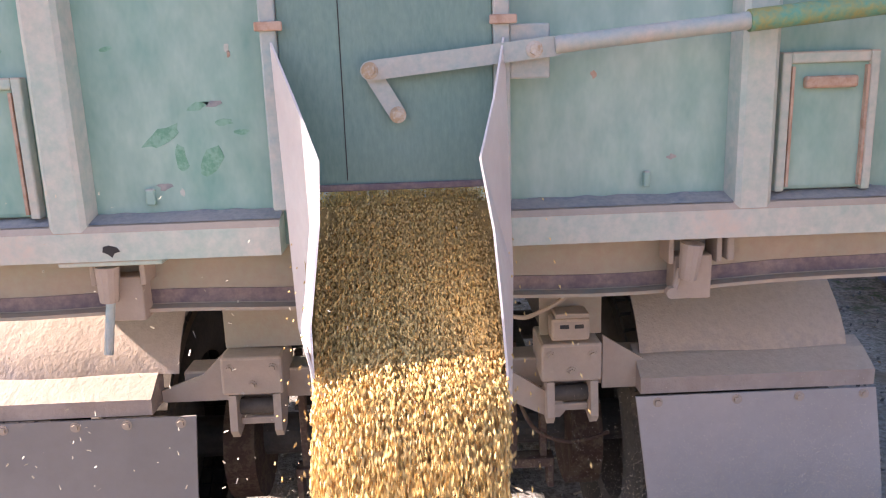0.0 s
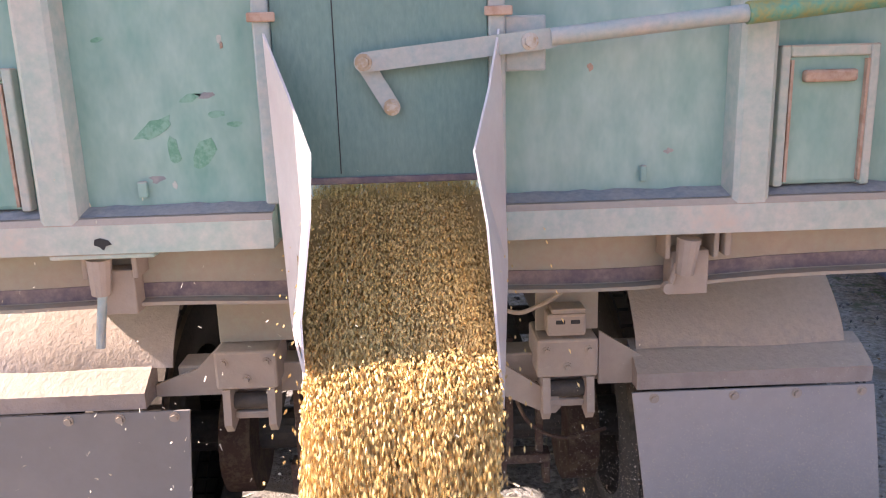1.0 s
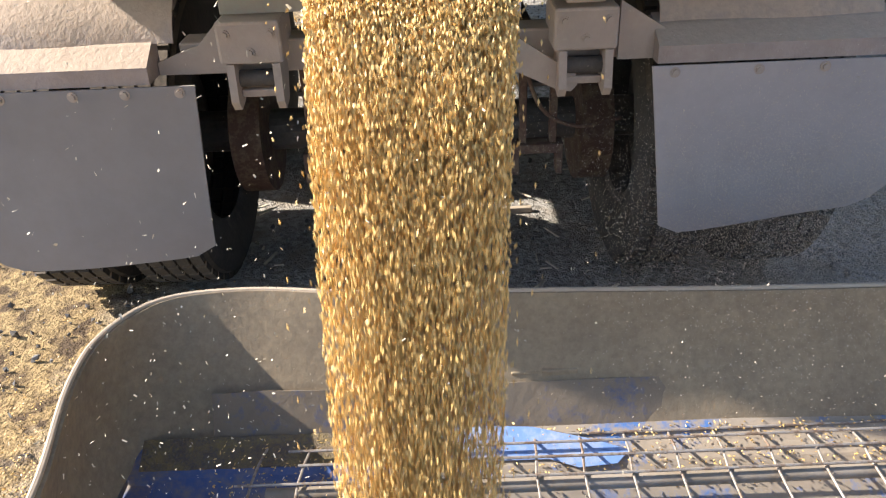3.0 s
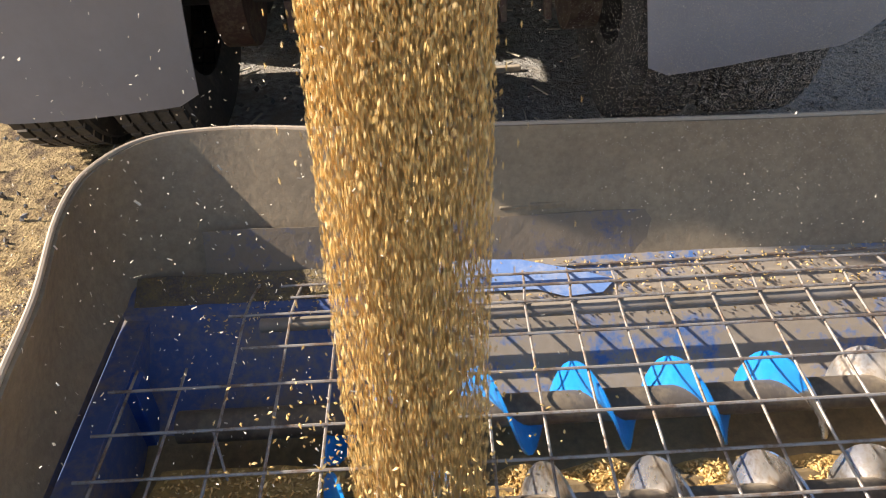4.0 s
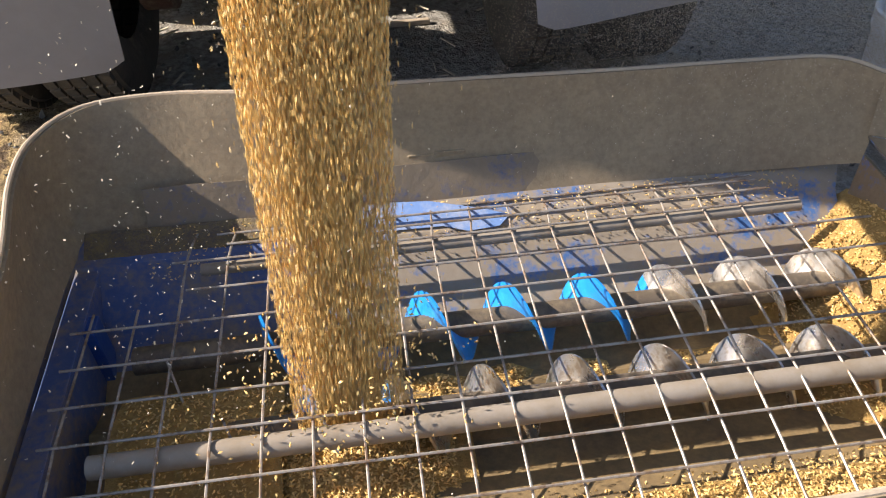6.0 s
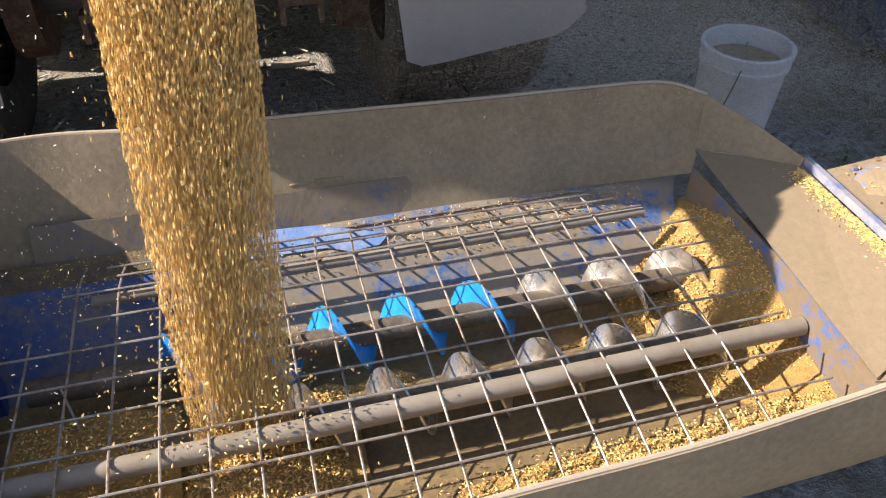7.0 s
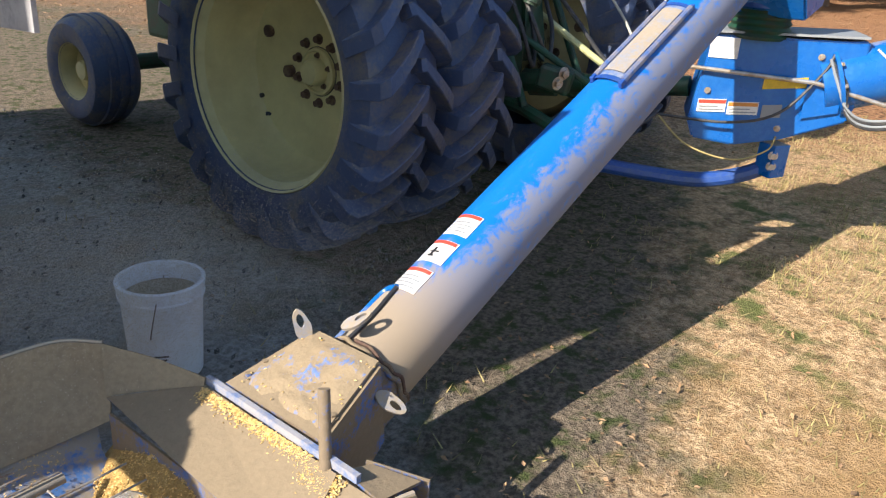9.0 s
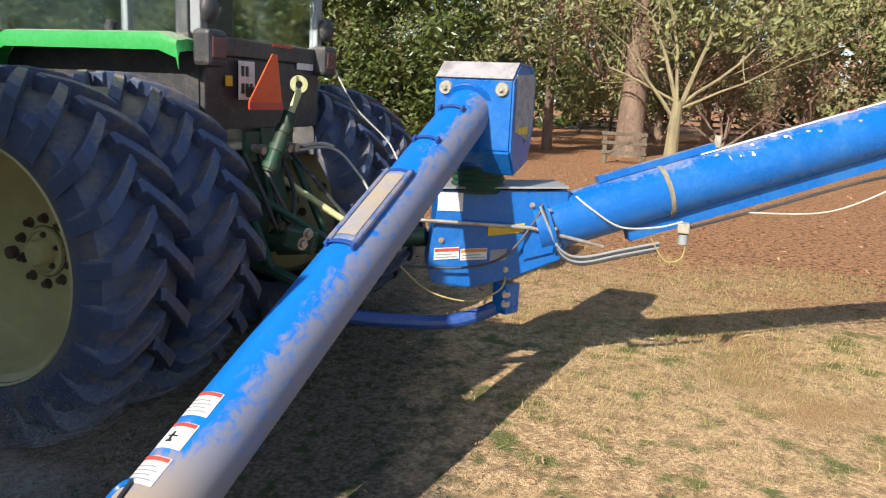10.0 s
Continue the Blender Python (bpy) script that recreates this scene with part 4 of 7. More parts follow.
    part("plate_tail", add_prism(B(), [(1.50, 0.52, 0.455), (1.52, 0.66, 0.456), (1.60, 0.64, 0.44), (1.64, 0.51, 0.435)], (0, 0, -0.008)), "hopper_tan", lip)
    part("plate_drop", add_prism(B(), [(1.29, 0.585, 0.362), (1.50, 0.655, 0.45), (1.50, 0.52, 0.452), (1.36, 0.535, 0.40)], (0, 0, -0.006)), "hopper_tan", lip)
    part("plate_side", add_prism(B(), [(1.60, 0.66, 0.44), (1.66, 0.50, 0.43), (1.66, 0.51, 0.22), (1.60, 0.66, 0.20)], (0.005, 0, 0)), "hopper_tan", lip)
    part("end_wall", add_box(B(), (1.325, 0.58, 0.06), (1.332, 1.40, 0.362)), "hopper_tan", h)
    part("stake", add_cyl(B(), (1.50, 0.70, 0.45), (1.545, 0.755, 0.635), 0.016, seg=14), "hopper_tan", h, "upright tan pin", smooth=True)
    # transition box up to the tube
    c0 = [(1.535, 0.76, 0.10), (1.535, 1.17, 0.10), (1.535, 1.17, 0.47), (1.535, 0.76, 0.47)]
    c1 = [(1.86, 0.82, 0.28), (1.86, 1.10, 0.28), (1.83, 1.10, 0.565), (1.83, 0.82, 0.565)]
    bm = B()
    va, vb = [bm.verts.new(p) for p in c0], [bm.verts.new(p) for p in c1]
    for i in range(4):
        bm.faces.new((va[i], va[(i + 1) % 4], vb[(i + 1) % 4], vb[i]))
    bm.faces.new(va[::-1])
    bm.faces.new(vb)
    bmesh.ops.recalc_face_normals(bm, faces=bm.faces)
    bmesh.ops.bevel(bm, geom=list(bm.edges), offset=0.012, segments=2, affect="EDGES")
    tb = part("transition_box", bm, "hopper_tan", h, "tan-dusted blue transition housing")
    # lifting eyes: flat plates with an oval hole
    for at, face, up, hgt in (((1.79, 1.085, 0.535), (-0.55, -0.8, 0.1), (-0.25, 0.15, 1), 0.11), ((1.865, 1.02, 0.575), (-0.45, 0.1, 0.9), (0.8, -0.5, 0.45), 0.10), ((1.80, 0.815, 0.475), (-0.35, -0.6, 0.75), (0.35, -0.85, -0.4), 0.10)):
        part("lifting_eye", eye_plate(at, face, up, hgt), "bare_dust", tb, "pale dusty plate with an oval eye")
    # dust heaped on the housing top
    rows = []
    for j in range(13):
        v = j / 12
        row = []
        for i in range(17):
            u = i / 16
            e = min(u, 1 - u, v, 1 - v) * 6
            x = 1.55 + 0.275 * u
            y0, y1 = 0.775 + 0.055 * u, 1.155 - 0.06 * u
            y = y0 + (y1 - y0) * v
            row.append((x, y, 0.471 + 0.095 * u + min(1, e) * (0.012 + 0.016 * noise.noise(V(x * 18, y * 18, 1)) + 0.010 * noise.noise(V(x * 45, y * 45, 4))) - 0.004))
        rows.append(row)
    part("dust_mound", add_sheet(B(), rows), "mound_dust", tb, "tan dust heaped on the housing, blue paint showing", smooth=True)
    for x, y, z in ((1.62, 0.80, 0.49), (1.66, 1.12, 0.50), (1.60, 1.12, 0.485), (1.74, 1.06, 0.53)):
        bm = B()
        hex_bolt(bm, (x, y, z), (0, 0, 1), 0.01, 0.01)
        part("bolt", bm, "hopper_tan", tb)
    # carrying wheels and frame
    part("axle_frame", add_box(B(), (1.40, 0.60, 0.10), (1.50, 1.30, 0.16), 0.006), "dark_blue", h)
    for y in (0.66, 1.30):
        m = Matrix.Translation((1.55, y, 0.11)) @ pose(0, 0, 0, 90, 0, 0)
        part("castor_tyre", add_lathe(B(), [(0.05, -0.03), (0.09, -0.035), (0.108, -0.02), (0.108, 0.02), (0.09, 0.035), (0.05, 0.03), (0.0, 0.03)], m, 24), "black_rubber", h, smooth=True)
    part("skid", add_cyl(B(), (0.9, 0.64, 0.06), (1.5, 0.62, 0.06), 0.02, seg=12), "dark_blue", h)
    part("outer_bar", add_box(B(), (-0.735, 0.82, 0.20), (-0.715, 1.02, 0.40), 0.004, ), "flight_blue", h, "bright blue bar outside the belting")
    part("support_leg", add_box(B(), (-0.60, 1.20, -0.01), (-0.54, 1.26, 0.235), 0.004), "dark_blue", h)
    part("support_leg", add_box(B(), (0.45, 1.36, -0.01), (0.51, 1.42, 0.2), 0.004), "dark_blue", h)
    return h


HOPPER = build_hopper()


def build_screen():
    g = thing("mesh_screen", (0.35, 1.1, 0.29), "welded wire safety screen with round pipes over the hopper", "screen")
    part("back_pipe", add_cyl(B(), (-0.31, 1.335, 0.27), (1.15, 1.335, 0.278), 0.0145, seg=16), "pipe_dusty", g, smooth=True)
    part("front_pipe", add_cyl(B(), (-0.47, 0.835, 0.262), (1.32, 0.835, 0.272), 0.023, seg=20), "pipe_dusty", g, "thick pale dusty pipe", smooth=True)
    c = 0.0955
    for k in range(-2, 16):
        x = -0.34 + c * k
        if k < 0:
            line = [(x, 1.22, 0.275), (x, 0.86, 0.288), (x, 0.64, 0.262), (x, 0.57, 0.252)]
        elif k < 15:
            line = [(x + 0.012, 1.50, 0.262), (x + 0.006, 1.40, 0.292), (x, 1.345, 0.2925), (x, 1.10, 0.289), (x, 0.835, 0.2895), (x, 0.70, 0.275), (x, 0.57, 0.252)]
        else:
            line = [(x, 1.30, 0.290), (x, 0.835, 0.2895), (x, 0.57, 0.252)]
        part("cross_wire", add_sweep(B(), line, 0.0029, 6), "wire", g, smooth=True)
    for y, z, xa in ((1.47, 0.276, 0.10), (1.44, 0.284, -0.28), (1.385, 0.2985, -0.25), (1.335, 0.2995, -0.37), (1.245, 0.2965, -0.33), (1.15, 0.2955, -0.56), (1.05, 0.2945, -0.56), (0.955, 0.2945, -0.56), (0.865, 0.295, -0.56), (0.76, 0.288, -0.56), (0.67, 0.278, -0.56), (0.585, 0.262, -0.56)):
        x1 = 1.08 if y > 1.36 else (1.14 if y > 1.3 else 1.28)
        part("long_wire", add_sweep(B(), [(xa, y, z), ((xa + x1) / 2, y - 0.002, z + 0.001), (x1, y, z + 0.003)], 0.0030, 6), "wire", g, smooth=True)
    for a, b in (((-0.37, 1.10, 0.24), (-0.33, 1.00, 0.15)), ((-0.24, 0.93, 0.24), (-0.2, 0.84, 0.15))):
        part("loose_wire", add_sweep(B(), [a, b], 0.0028, 6), "wire", g)


build_screen()


def build_screw(y, z, label, change):
    """Twin-auger screw: shaft with helical flighting, blue paint left at the intake end, polished further on."""
    s = thing("auger_screw", (0.42, y, z), label, "auger screw", "screws in the hopper")
    part("shaft", add_cyl(B(), (-0.46, y, z), (1.32, y, z), 0.032, seg=20), "screw_shaft", s, smooth=True)
    pitch, r = 0.19, 0.088
    for x0, x1, mt, nm in ((-0.17, change, "flight_blue", "painted_flight"), (change, 1.30, "flight_steel", "polished_flight")):
        n = int((x1 - x0) / pitch * 30)
        rows = []
        for i in range(n + 1):
            x = x0 + (x1 - x0) * i / n
            a = 2 * math.pi * x / pitch
            rows.append([(x, y + math.cos(a) * q, z + math.sin(a) * q) for q in (0.03, 0.06, r)])
        part(nm, add_sheet(B(), rows, 0.005), mt, s, smooth=True)
    return s


SCREWS = [build_screw(1.16, 0.175, "auger screw with bright blue flighting polished at one end", 0.74), build_screw(0.935, 0.165, "lower auger screw with blue and bare steel flighting", 0.10)]


# ---- grain ----
def grain_cloud(bm, spots, rnd, size=(0.0052, 0.0024, 0.002)):
    """Kernels as small pointed spindles."""
    for p, yaw, tip in spots:
        m = Matrix.Translation(p) @ Euler((rnd.uniform(0, 6.3), tip, yaw)).to_matrix().to_4x4()
        k = rnd.uniform(0.8, 1.25)
        a, b, c = size[0] * k, size[1] * k, size[2] * k
        vs = [bm.verts.new(m @ Vector(q)) for q in ((-a, 0, 0), (a, 0, 0), (-a * 0.15, b, 0), (-a * 0.15, -b * 0.5, c), (-a * 0.15, -b * 0.5, -c))]
        for f in ((0, 2, 3), (0, 3, 4), (0, 4, 2), (1, 3, 2), (1, 4, 3), (1, 2, 4)):
            bm.faces.new([vs[i] for i in f])


def build_heaps():
    rnd = random.Random(5)

    def heap(name, label, spots_fn, count, bed_rows, bed_mat="grain_bed", size=(0.0052, 0.0024, 0.002)):
        t = thing(name, bed_rows[0][0], label, "grain", kind="stuff")
        part("heap_bed", add_sheet(B(), bed_rows), bed_mat, t, smooth=True)
        bm = B()
        grain_cloud(bm, [(spots_fn(rnd), rnd.uniform(0, 6.3), rnd.uniform(-0.6, 0.6)) for _ in range(count)], rnd, size)
        part("loose_kernels", bm, "grain", t)

    def bed(x0, x1, y0, y1, zf, nx=14, ny=8):
        return [[(x0 + (x1 - x0) * i / nx, y0 + (y1 - y0) * j / ny, zf(x0 + (x1 - x0) * i / nx, y0 + (y1 - y0) * j / ny)) for i in range(nx + 1)] for j in range(ny + 1)]

    def wob(x, y, k=14):
        return noise.noise(V(x * k, y * k, 0))

    def z_end(x, y):
        return 0.07 + 0.26 * max(0, (x - 1.0) / 0.33) ** 1.5 * (0.75 + 0.25 * math.sin(y * 7)) + 0.02 * wob(x, y)

    def spot(x0, x1, y0, y1, zf):
        def f(r):
            x, y = r.uniform(x0, x1), r.uniform(y0, y1)
            return V(x, y, zf(x, y) + r.uniform(0, 0.006))
        return f

    heap("grain_heap", "golden grain banked against the end plate", spot(1.02, 1.33, 0.62, 1.40, z_end), 5000, bed(1.0, 1.335, 0.60, 1.42, z_end))

    def z_front(x, y):
        return 0.225 + 0.035 * x - 0.62 * (y - 0.56) + 0.022 * wob(x, y, 7) + 0.016 * wob(x, y, 17)

    def bank_spot(r):
        x = r.uniform(-0.1, 1.30)
        y = 0.55 + abs(r.gauss(0, 0.045 + 0.04 * max(0, x)))
        y = min(y, 0.72)
        return V(x, y, z_front(x, y) + r.uniform(0, 0.006))
    heap("grain_bank", "golden grain lying along the apron", bank_spot, 8000, bed(-0.2, 1.31, 0.545, 0.69, z_front, 48, 6))

    def z_mid(x, y):
        return 0.085 + 0.04 * wob(x, y, 8) + 0.02 * math.cos(x * 33)
    heap("grain_ridge", "grain lying between the two screws", spot(-0.1, 1.28, 1.01, 1.07, z_mid), 2600, bed(-0.2, 1.30, 1.0, 1.08, z_mid, 44, 4))

    def z_land(x, y):
        r = math.hypot((x - 0.0) / 0.16, (y - 0.86) / 0.16)
        return 0.10 + 0.10 * max(0, 1 - r * 0.75) + 0.01 * wob(x, y)
    heap("grain_mound", "mound of fresh grain under the falling stream", spot(-0.2, 0.22, 0.70, 1.02, z_land), 4500, bed(-0.24, 0.26, 0.68, 1.04, z_land, 12, 10))

    def z_left(x, y):
        return 0.165 + 0.04 * max(0, 1 - abs(y - 0.93) / 0.16) - 0.13 * max(0, x + 0.28) + 0.012 * wob(x, y)
    heap("grain_fill", "olive-brown grain filling the shaded end of the trough", spot(-0.46, -0.15, 0.76, 1.05, z_left), 900, bed(-0.47, -0.13, 0.74, 1.06, z_left, 12, 12))

    def z_back(x, y):
        return 0.285 - (1.49 - y) * 0.5 + 0.002
    heap("grain_dusting", "thin scatter of kernels on the scraped slope", spot(-0.45, 1.2, 1.36, 1.48, z_back), 1100, bed(-0.60, 0.05, 1.425, 1.487, lambda x, y: 0.29 - (1.49 - y) * 0.5 + 0.004 * wob(x, y, 30), 20, 5), "chaff_bed", (0.004, 0.0018, 0.0015))
    pk = thing("plate_grain", (1.45, 0.9, 0.44), "kernels and husks lodged along the end plate", "grain", kind="stuff")
    bm = B()
    spots = []
    for _ in range(1500):
        y = rnd.uniform(0.62, 1.20)
        x = 1.505 - abs(rnd.gauss(0, 0.016)) - (0.05 * rnd.random() if y < 0.75 else 0)
        spots.append((V(x, y, 0.458 - (1.505 - x) * 0.40), rnd.uniform(0, 6.3), rnd.uniform(-0.3, 0.3)))
    for _ in range(60):
        x, y = rnd.uniform(1.56, 1.80), rnd.uniform(0.80, 1.12)
        spots.append((V(x, y, 0.476 + (x - 1.535) * 0.32), rnd.uniform(0, 6.3), rnd.uniform(-0.2, 0.2)))
    grain_cloud(bm, spots, rnd)
    part("loose_kernels", bm, "grain", pk)
    # grain held in the chute, behind the moving layer
    ch = thing("chute_grain", (0.02, 1.75, 1.4), "golden grain filling the chute floor", "grain", kind="stuff")
    bm = B()
    rows = []
    for j in range(11):
        v = j / 10
        y = 1.84 - 0.46 * v
        hw0, hw1 = -0.190 + 0.078 * v, 0.232 - 0.05 * v
        z = 1.450 - 0.345 * v + 0.10 * v * v
        rows.append([(hw0 + (hw1 - hw0) * i / 8, y, z) for i in range(9)])
    part("grain_layer", add_sheet(bm, rows), "grain_bed", ch, smooth=True)


build_heaps()

FALL = 26          # steps of one passage from the gate down to the trough
SLIDE = 13         # of which this many lie in the chute


def fall_place(u, lane):
    """Where a handful of grain is, u steps after it passed the gate: it slides down the chute, then falls free and draws in."""
    if u <= SLIDE:
        v = u / SLIDE
        s = 0.72 * v + 0.28 * v * v
        return V(0.022 + 0.014 * s + lane * (0.115 - 0.025 * s), 1.90 - 0.525 * s, 1.455 - 0.335 * s + 0.102 * s * s)
    t = (u - SLIDE) / 30
    return V(0.036 - 0.055 * t + lane * (0.090 - 0.115 * t), 1.375 - 1.20 * t, 1.222 - 0.62 * t - 4.9 * t * t)


def build_stream():
    """Handfuls of kernels in three lanes; the lane away from the sun bends back, so that the stream is round in plan."""
    st = thing("grain_stream", (0, 0, 0), "dense stream of golden grain pouring from the chute", "grain", kind="stuff")
    meshes = {}
    for lane in (-1, 0, 1):
        for k in range(5):
            rnd = random.Random(40 + k + 10 * lane)
            bm = B()
            spots = []
            for _ in range(640):
                x = rnd.gauss(0, 0.027) if rnd.random() < 0.3 else rnd.uniform(-0.064, 0.064)
                x = max(-0.062, min(0.062, x)) if rnd.random() < 0.985 else rnd.gauss(0, 0.05)
                y = rnd.uniform(-1, 1) * 0.034
                if lane == 1:
                    y += 0.22 * max(0.0, x)
                elif lane == -1:
                    y += 0.25 * max(0.0, -x)
                spots.append((V(x, y, rnd.uniform(-0.034, 0.034) + rnd.uniform(-0.026, 0.026)), rnd.uniform(0, 6.3), rnd.gauss(1.35, 0.5)))
            grain_cloud(bm, spots, rnd, (0.0048, 0.0022, 0.0019))
            me = bpy.data.meshes.new("grain_handful")
            bm.to_mesh(me)
            bm.free()
            me.materials.append(M["grain"])
            meshes[lane, k] = me
    out = []
    count = 78
    for lane in (-1, 0, 1):
        for i in range(count):
            ob = new("grain_handful", meshes[lane, (i * 3 + lane) % 5])
            ob.parent = st
            out.append((ob, i * FALL / count, lane))
    return out


STREAM = build_stream()


def build_bounce():
    """Kernels that bounce off the screen beside the stream."""
    out = []
    for k in range(4):
        rnd = random.Random(70 + k)
        bm = B()
        spots = []
        for _ in range(130):
            a, r = rnd.uniform(0, 6.3), 0.08 + abs(rnd.gauss(0, 0.09))
            spots.append((V(r * math.cos(a) * 1.3, r * math.sin(a) * 0.8, abs(rnd.gauss(0, 0.06))), rnd.uniform(0, 6.3), rnd.uniform(-1.5, 1.5)))
        grain_cloud(bm, spots, rnd)
        ob = part("bouncing_kernels", bm, "grain")
        tagged(ob, "kernels bouncing off the wire screen", "grain", kind="stuff")
        out.append((ob, k))
    return out


BOUNCE = build_bounce()


def build_chaff():
    out = []
    for k in range(6):
        rnd = random.Random(90 + k)
        bm = B()
        for _ in range(170):
            p = V(rnd.gauss(-0.25, 0.22), rnd.gauss(0, 0.2), rnd.uniform(-0.45, 0.45))
            m = Matrix.Translation(p) @ Euler((rnd.uniform(0, 6), rnd.uniform(0, 6), rnd.uniform(0, 6))).to_matrix().to_4x4()
            a, b = rnd.uniform(0.0008, 0.0032), rnd.uniform(0.0005, 0.001)
            bm.faces.new([bm.verts.new(m @ V(*q)) for q in ((-a, -b, 0), (a, -b, 0.0004), (a, b, 0), (-a, b, 0.0004))])
        ob = part("chaff_cloud", bm, "chaff")
        tagged(ob, "pale husk flakes drifting beside the falling grain", "chaff", kind="stuff")
        out.append((ob, k))
    return out


CHAFF = build_chaff()


def build_dust():
    """Fine dust hanging behind the hopper and about the pail, as countless specks that drift."""
    out = []
    for k, (c, sp, count) in enumerate((((0.95, 1.82, 0.50), (0.34, 0.16, 0.17), 120000), ((1.60, 1.85, 0.36), (0.27, 0.18, 0.17), 130000), ((2.35, 1.72, 0.24), (0.34, 0.22, 0.11), 70000))):
        rng = np.random.default_rng(200 + k)
        p = rng.normal(0, 1, (count, 3)) * np.array(sp)
        p = p[(p[:, 2] + c[2] > 0.06)]
        a = rng.normal(0, 1, (len(p), 3, 3)) * 0.0010
        v = (p[:, None, :] + a).reshape(-1, 3)
        me = bpy.data.meshes.new("dust_haze")
        me.from_pydata(v.tolist(), [], np.arange(len(v)).reshape(-1, 3).tolist())
        me.materials.append(M["dust_speck"])
        ob = new("dust_haze", me)
        ob.matrix_basis = Matrix.Translation(c)
        tagged(ob, "thin tan grain dust hanging in the air", "dust", kind="stuff")
        out.append((ob, k, c))
    return out


DUST_HAZE = build_dust()


def build_bucket():
    c = V(1.89, 2.02, 0)
    b = thing("bucket", c, "white plastic pail with a wire handle, dusty inside", "bucket")
    m = Matrix.Translation(c)
    prof = [(0.0, 0.004), (0.128, 0.004), (0.132, 0.0), (0.136, 0.004), (0.152, 0.33), (0.160, 0.332), (0.162, 0.345), (0.156, 0.35), (0.156, 0.375), (0.164, 0.378), (0.166, 0.398), (0.160, 0.402), (0.150, 0.400), (0.146, 0.33), (0.128, 0.02), (0.0, 0.02)]
    part("pail", add_lathe(B(), prof, m, 40), "bucket_white", b, smooth=True)
    part("residue", add_cyl(B(), c + V(0, 0, 0.30), c + V(0, 0, 0.33), 0.143, seg=36), "hopper_tan", b, "dusty grain residue")
    pts = []
    for i in range(17):
        a = math.pi * i / 16
        pts.append(c + V(-0.166 * math.cos(a) * 0.62 - 0.0, -0.166 * math.cos(a) * 0.78, 0.365) + V(-0.09, -0.06, -0.16) * math.sin(a) * 1.0)
    part("handle", add_sweep(B(), smooth_line(pts, 2), 0.0025, 6), "dark_steel", b, smooth=True)
    for k, (dz, w) in enumerate(((0.13, 0.05), (0.115, 0.035), (0.10, 0.045))):
        m2 = m @ Matrix.Rotation(radians(232), 4, "Z")
        rr = 0.1375 + 0.0485 * dz + 0.0012
        bm = B()
        add_sheet(bm, [[m2 @ V(rr * math.cos(a), rr * math.sin(a), dz + q) for a in np.linspace(-w / rr / 2, w / rr / 2, 6)] for q in (0, 0.007)])
        part("print_bar", bm, "ink", b)


build_bucket()


# ---- intake tube, discharge box, gear housing, main auger ----
T0, T1 = V(1.80, 0.995, 0.318), V(4.74, 0.93, 1.738)
TD = (T1 - T0).normalized()
T_SIDE = TD.cross(V(0, 0, 1)).normalized()      # towards -y
T_UP = T_SIDE.cross(TD).normalized()


def on_tube(d, ang, r):
    """Place on the tube: d metres along it, ang degrees round from its top towards -y."""
    return T0 + TD * d + (T_UP * math.cos(radians(ang)) + T_SIDE * math.sin(radians(ang))) * r


def tube_patch(d0, d1, a0, a1, r, n=8):
    return add_sheet(B(), [[on_tube(d0 + (d1 - d0) * j / 4, a0 + (a1 - a0) * i / n, r) for i in range(n + 1)] for j in range(5)], 0.002)


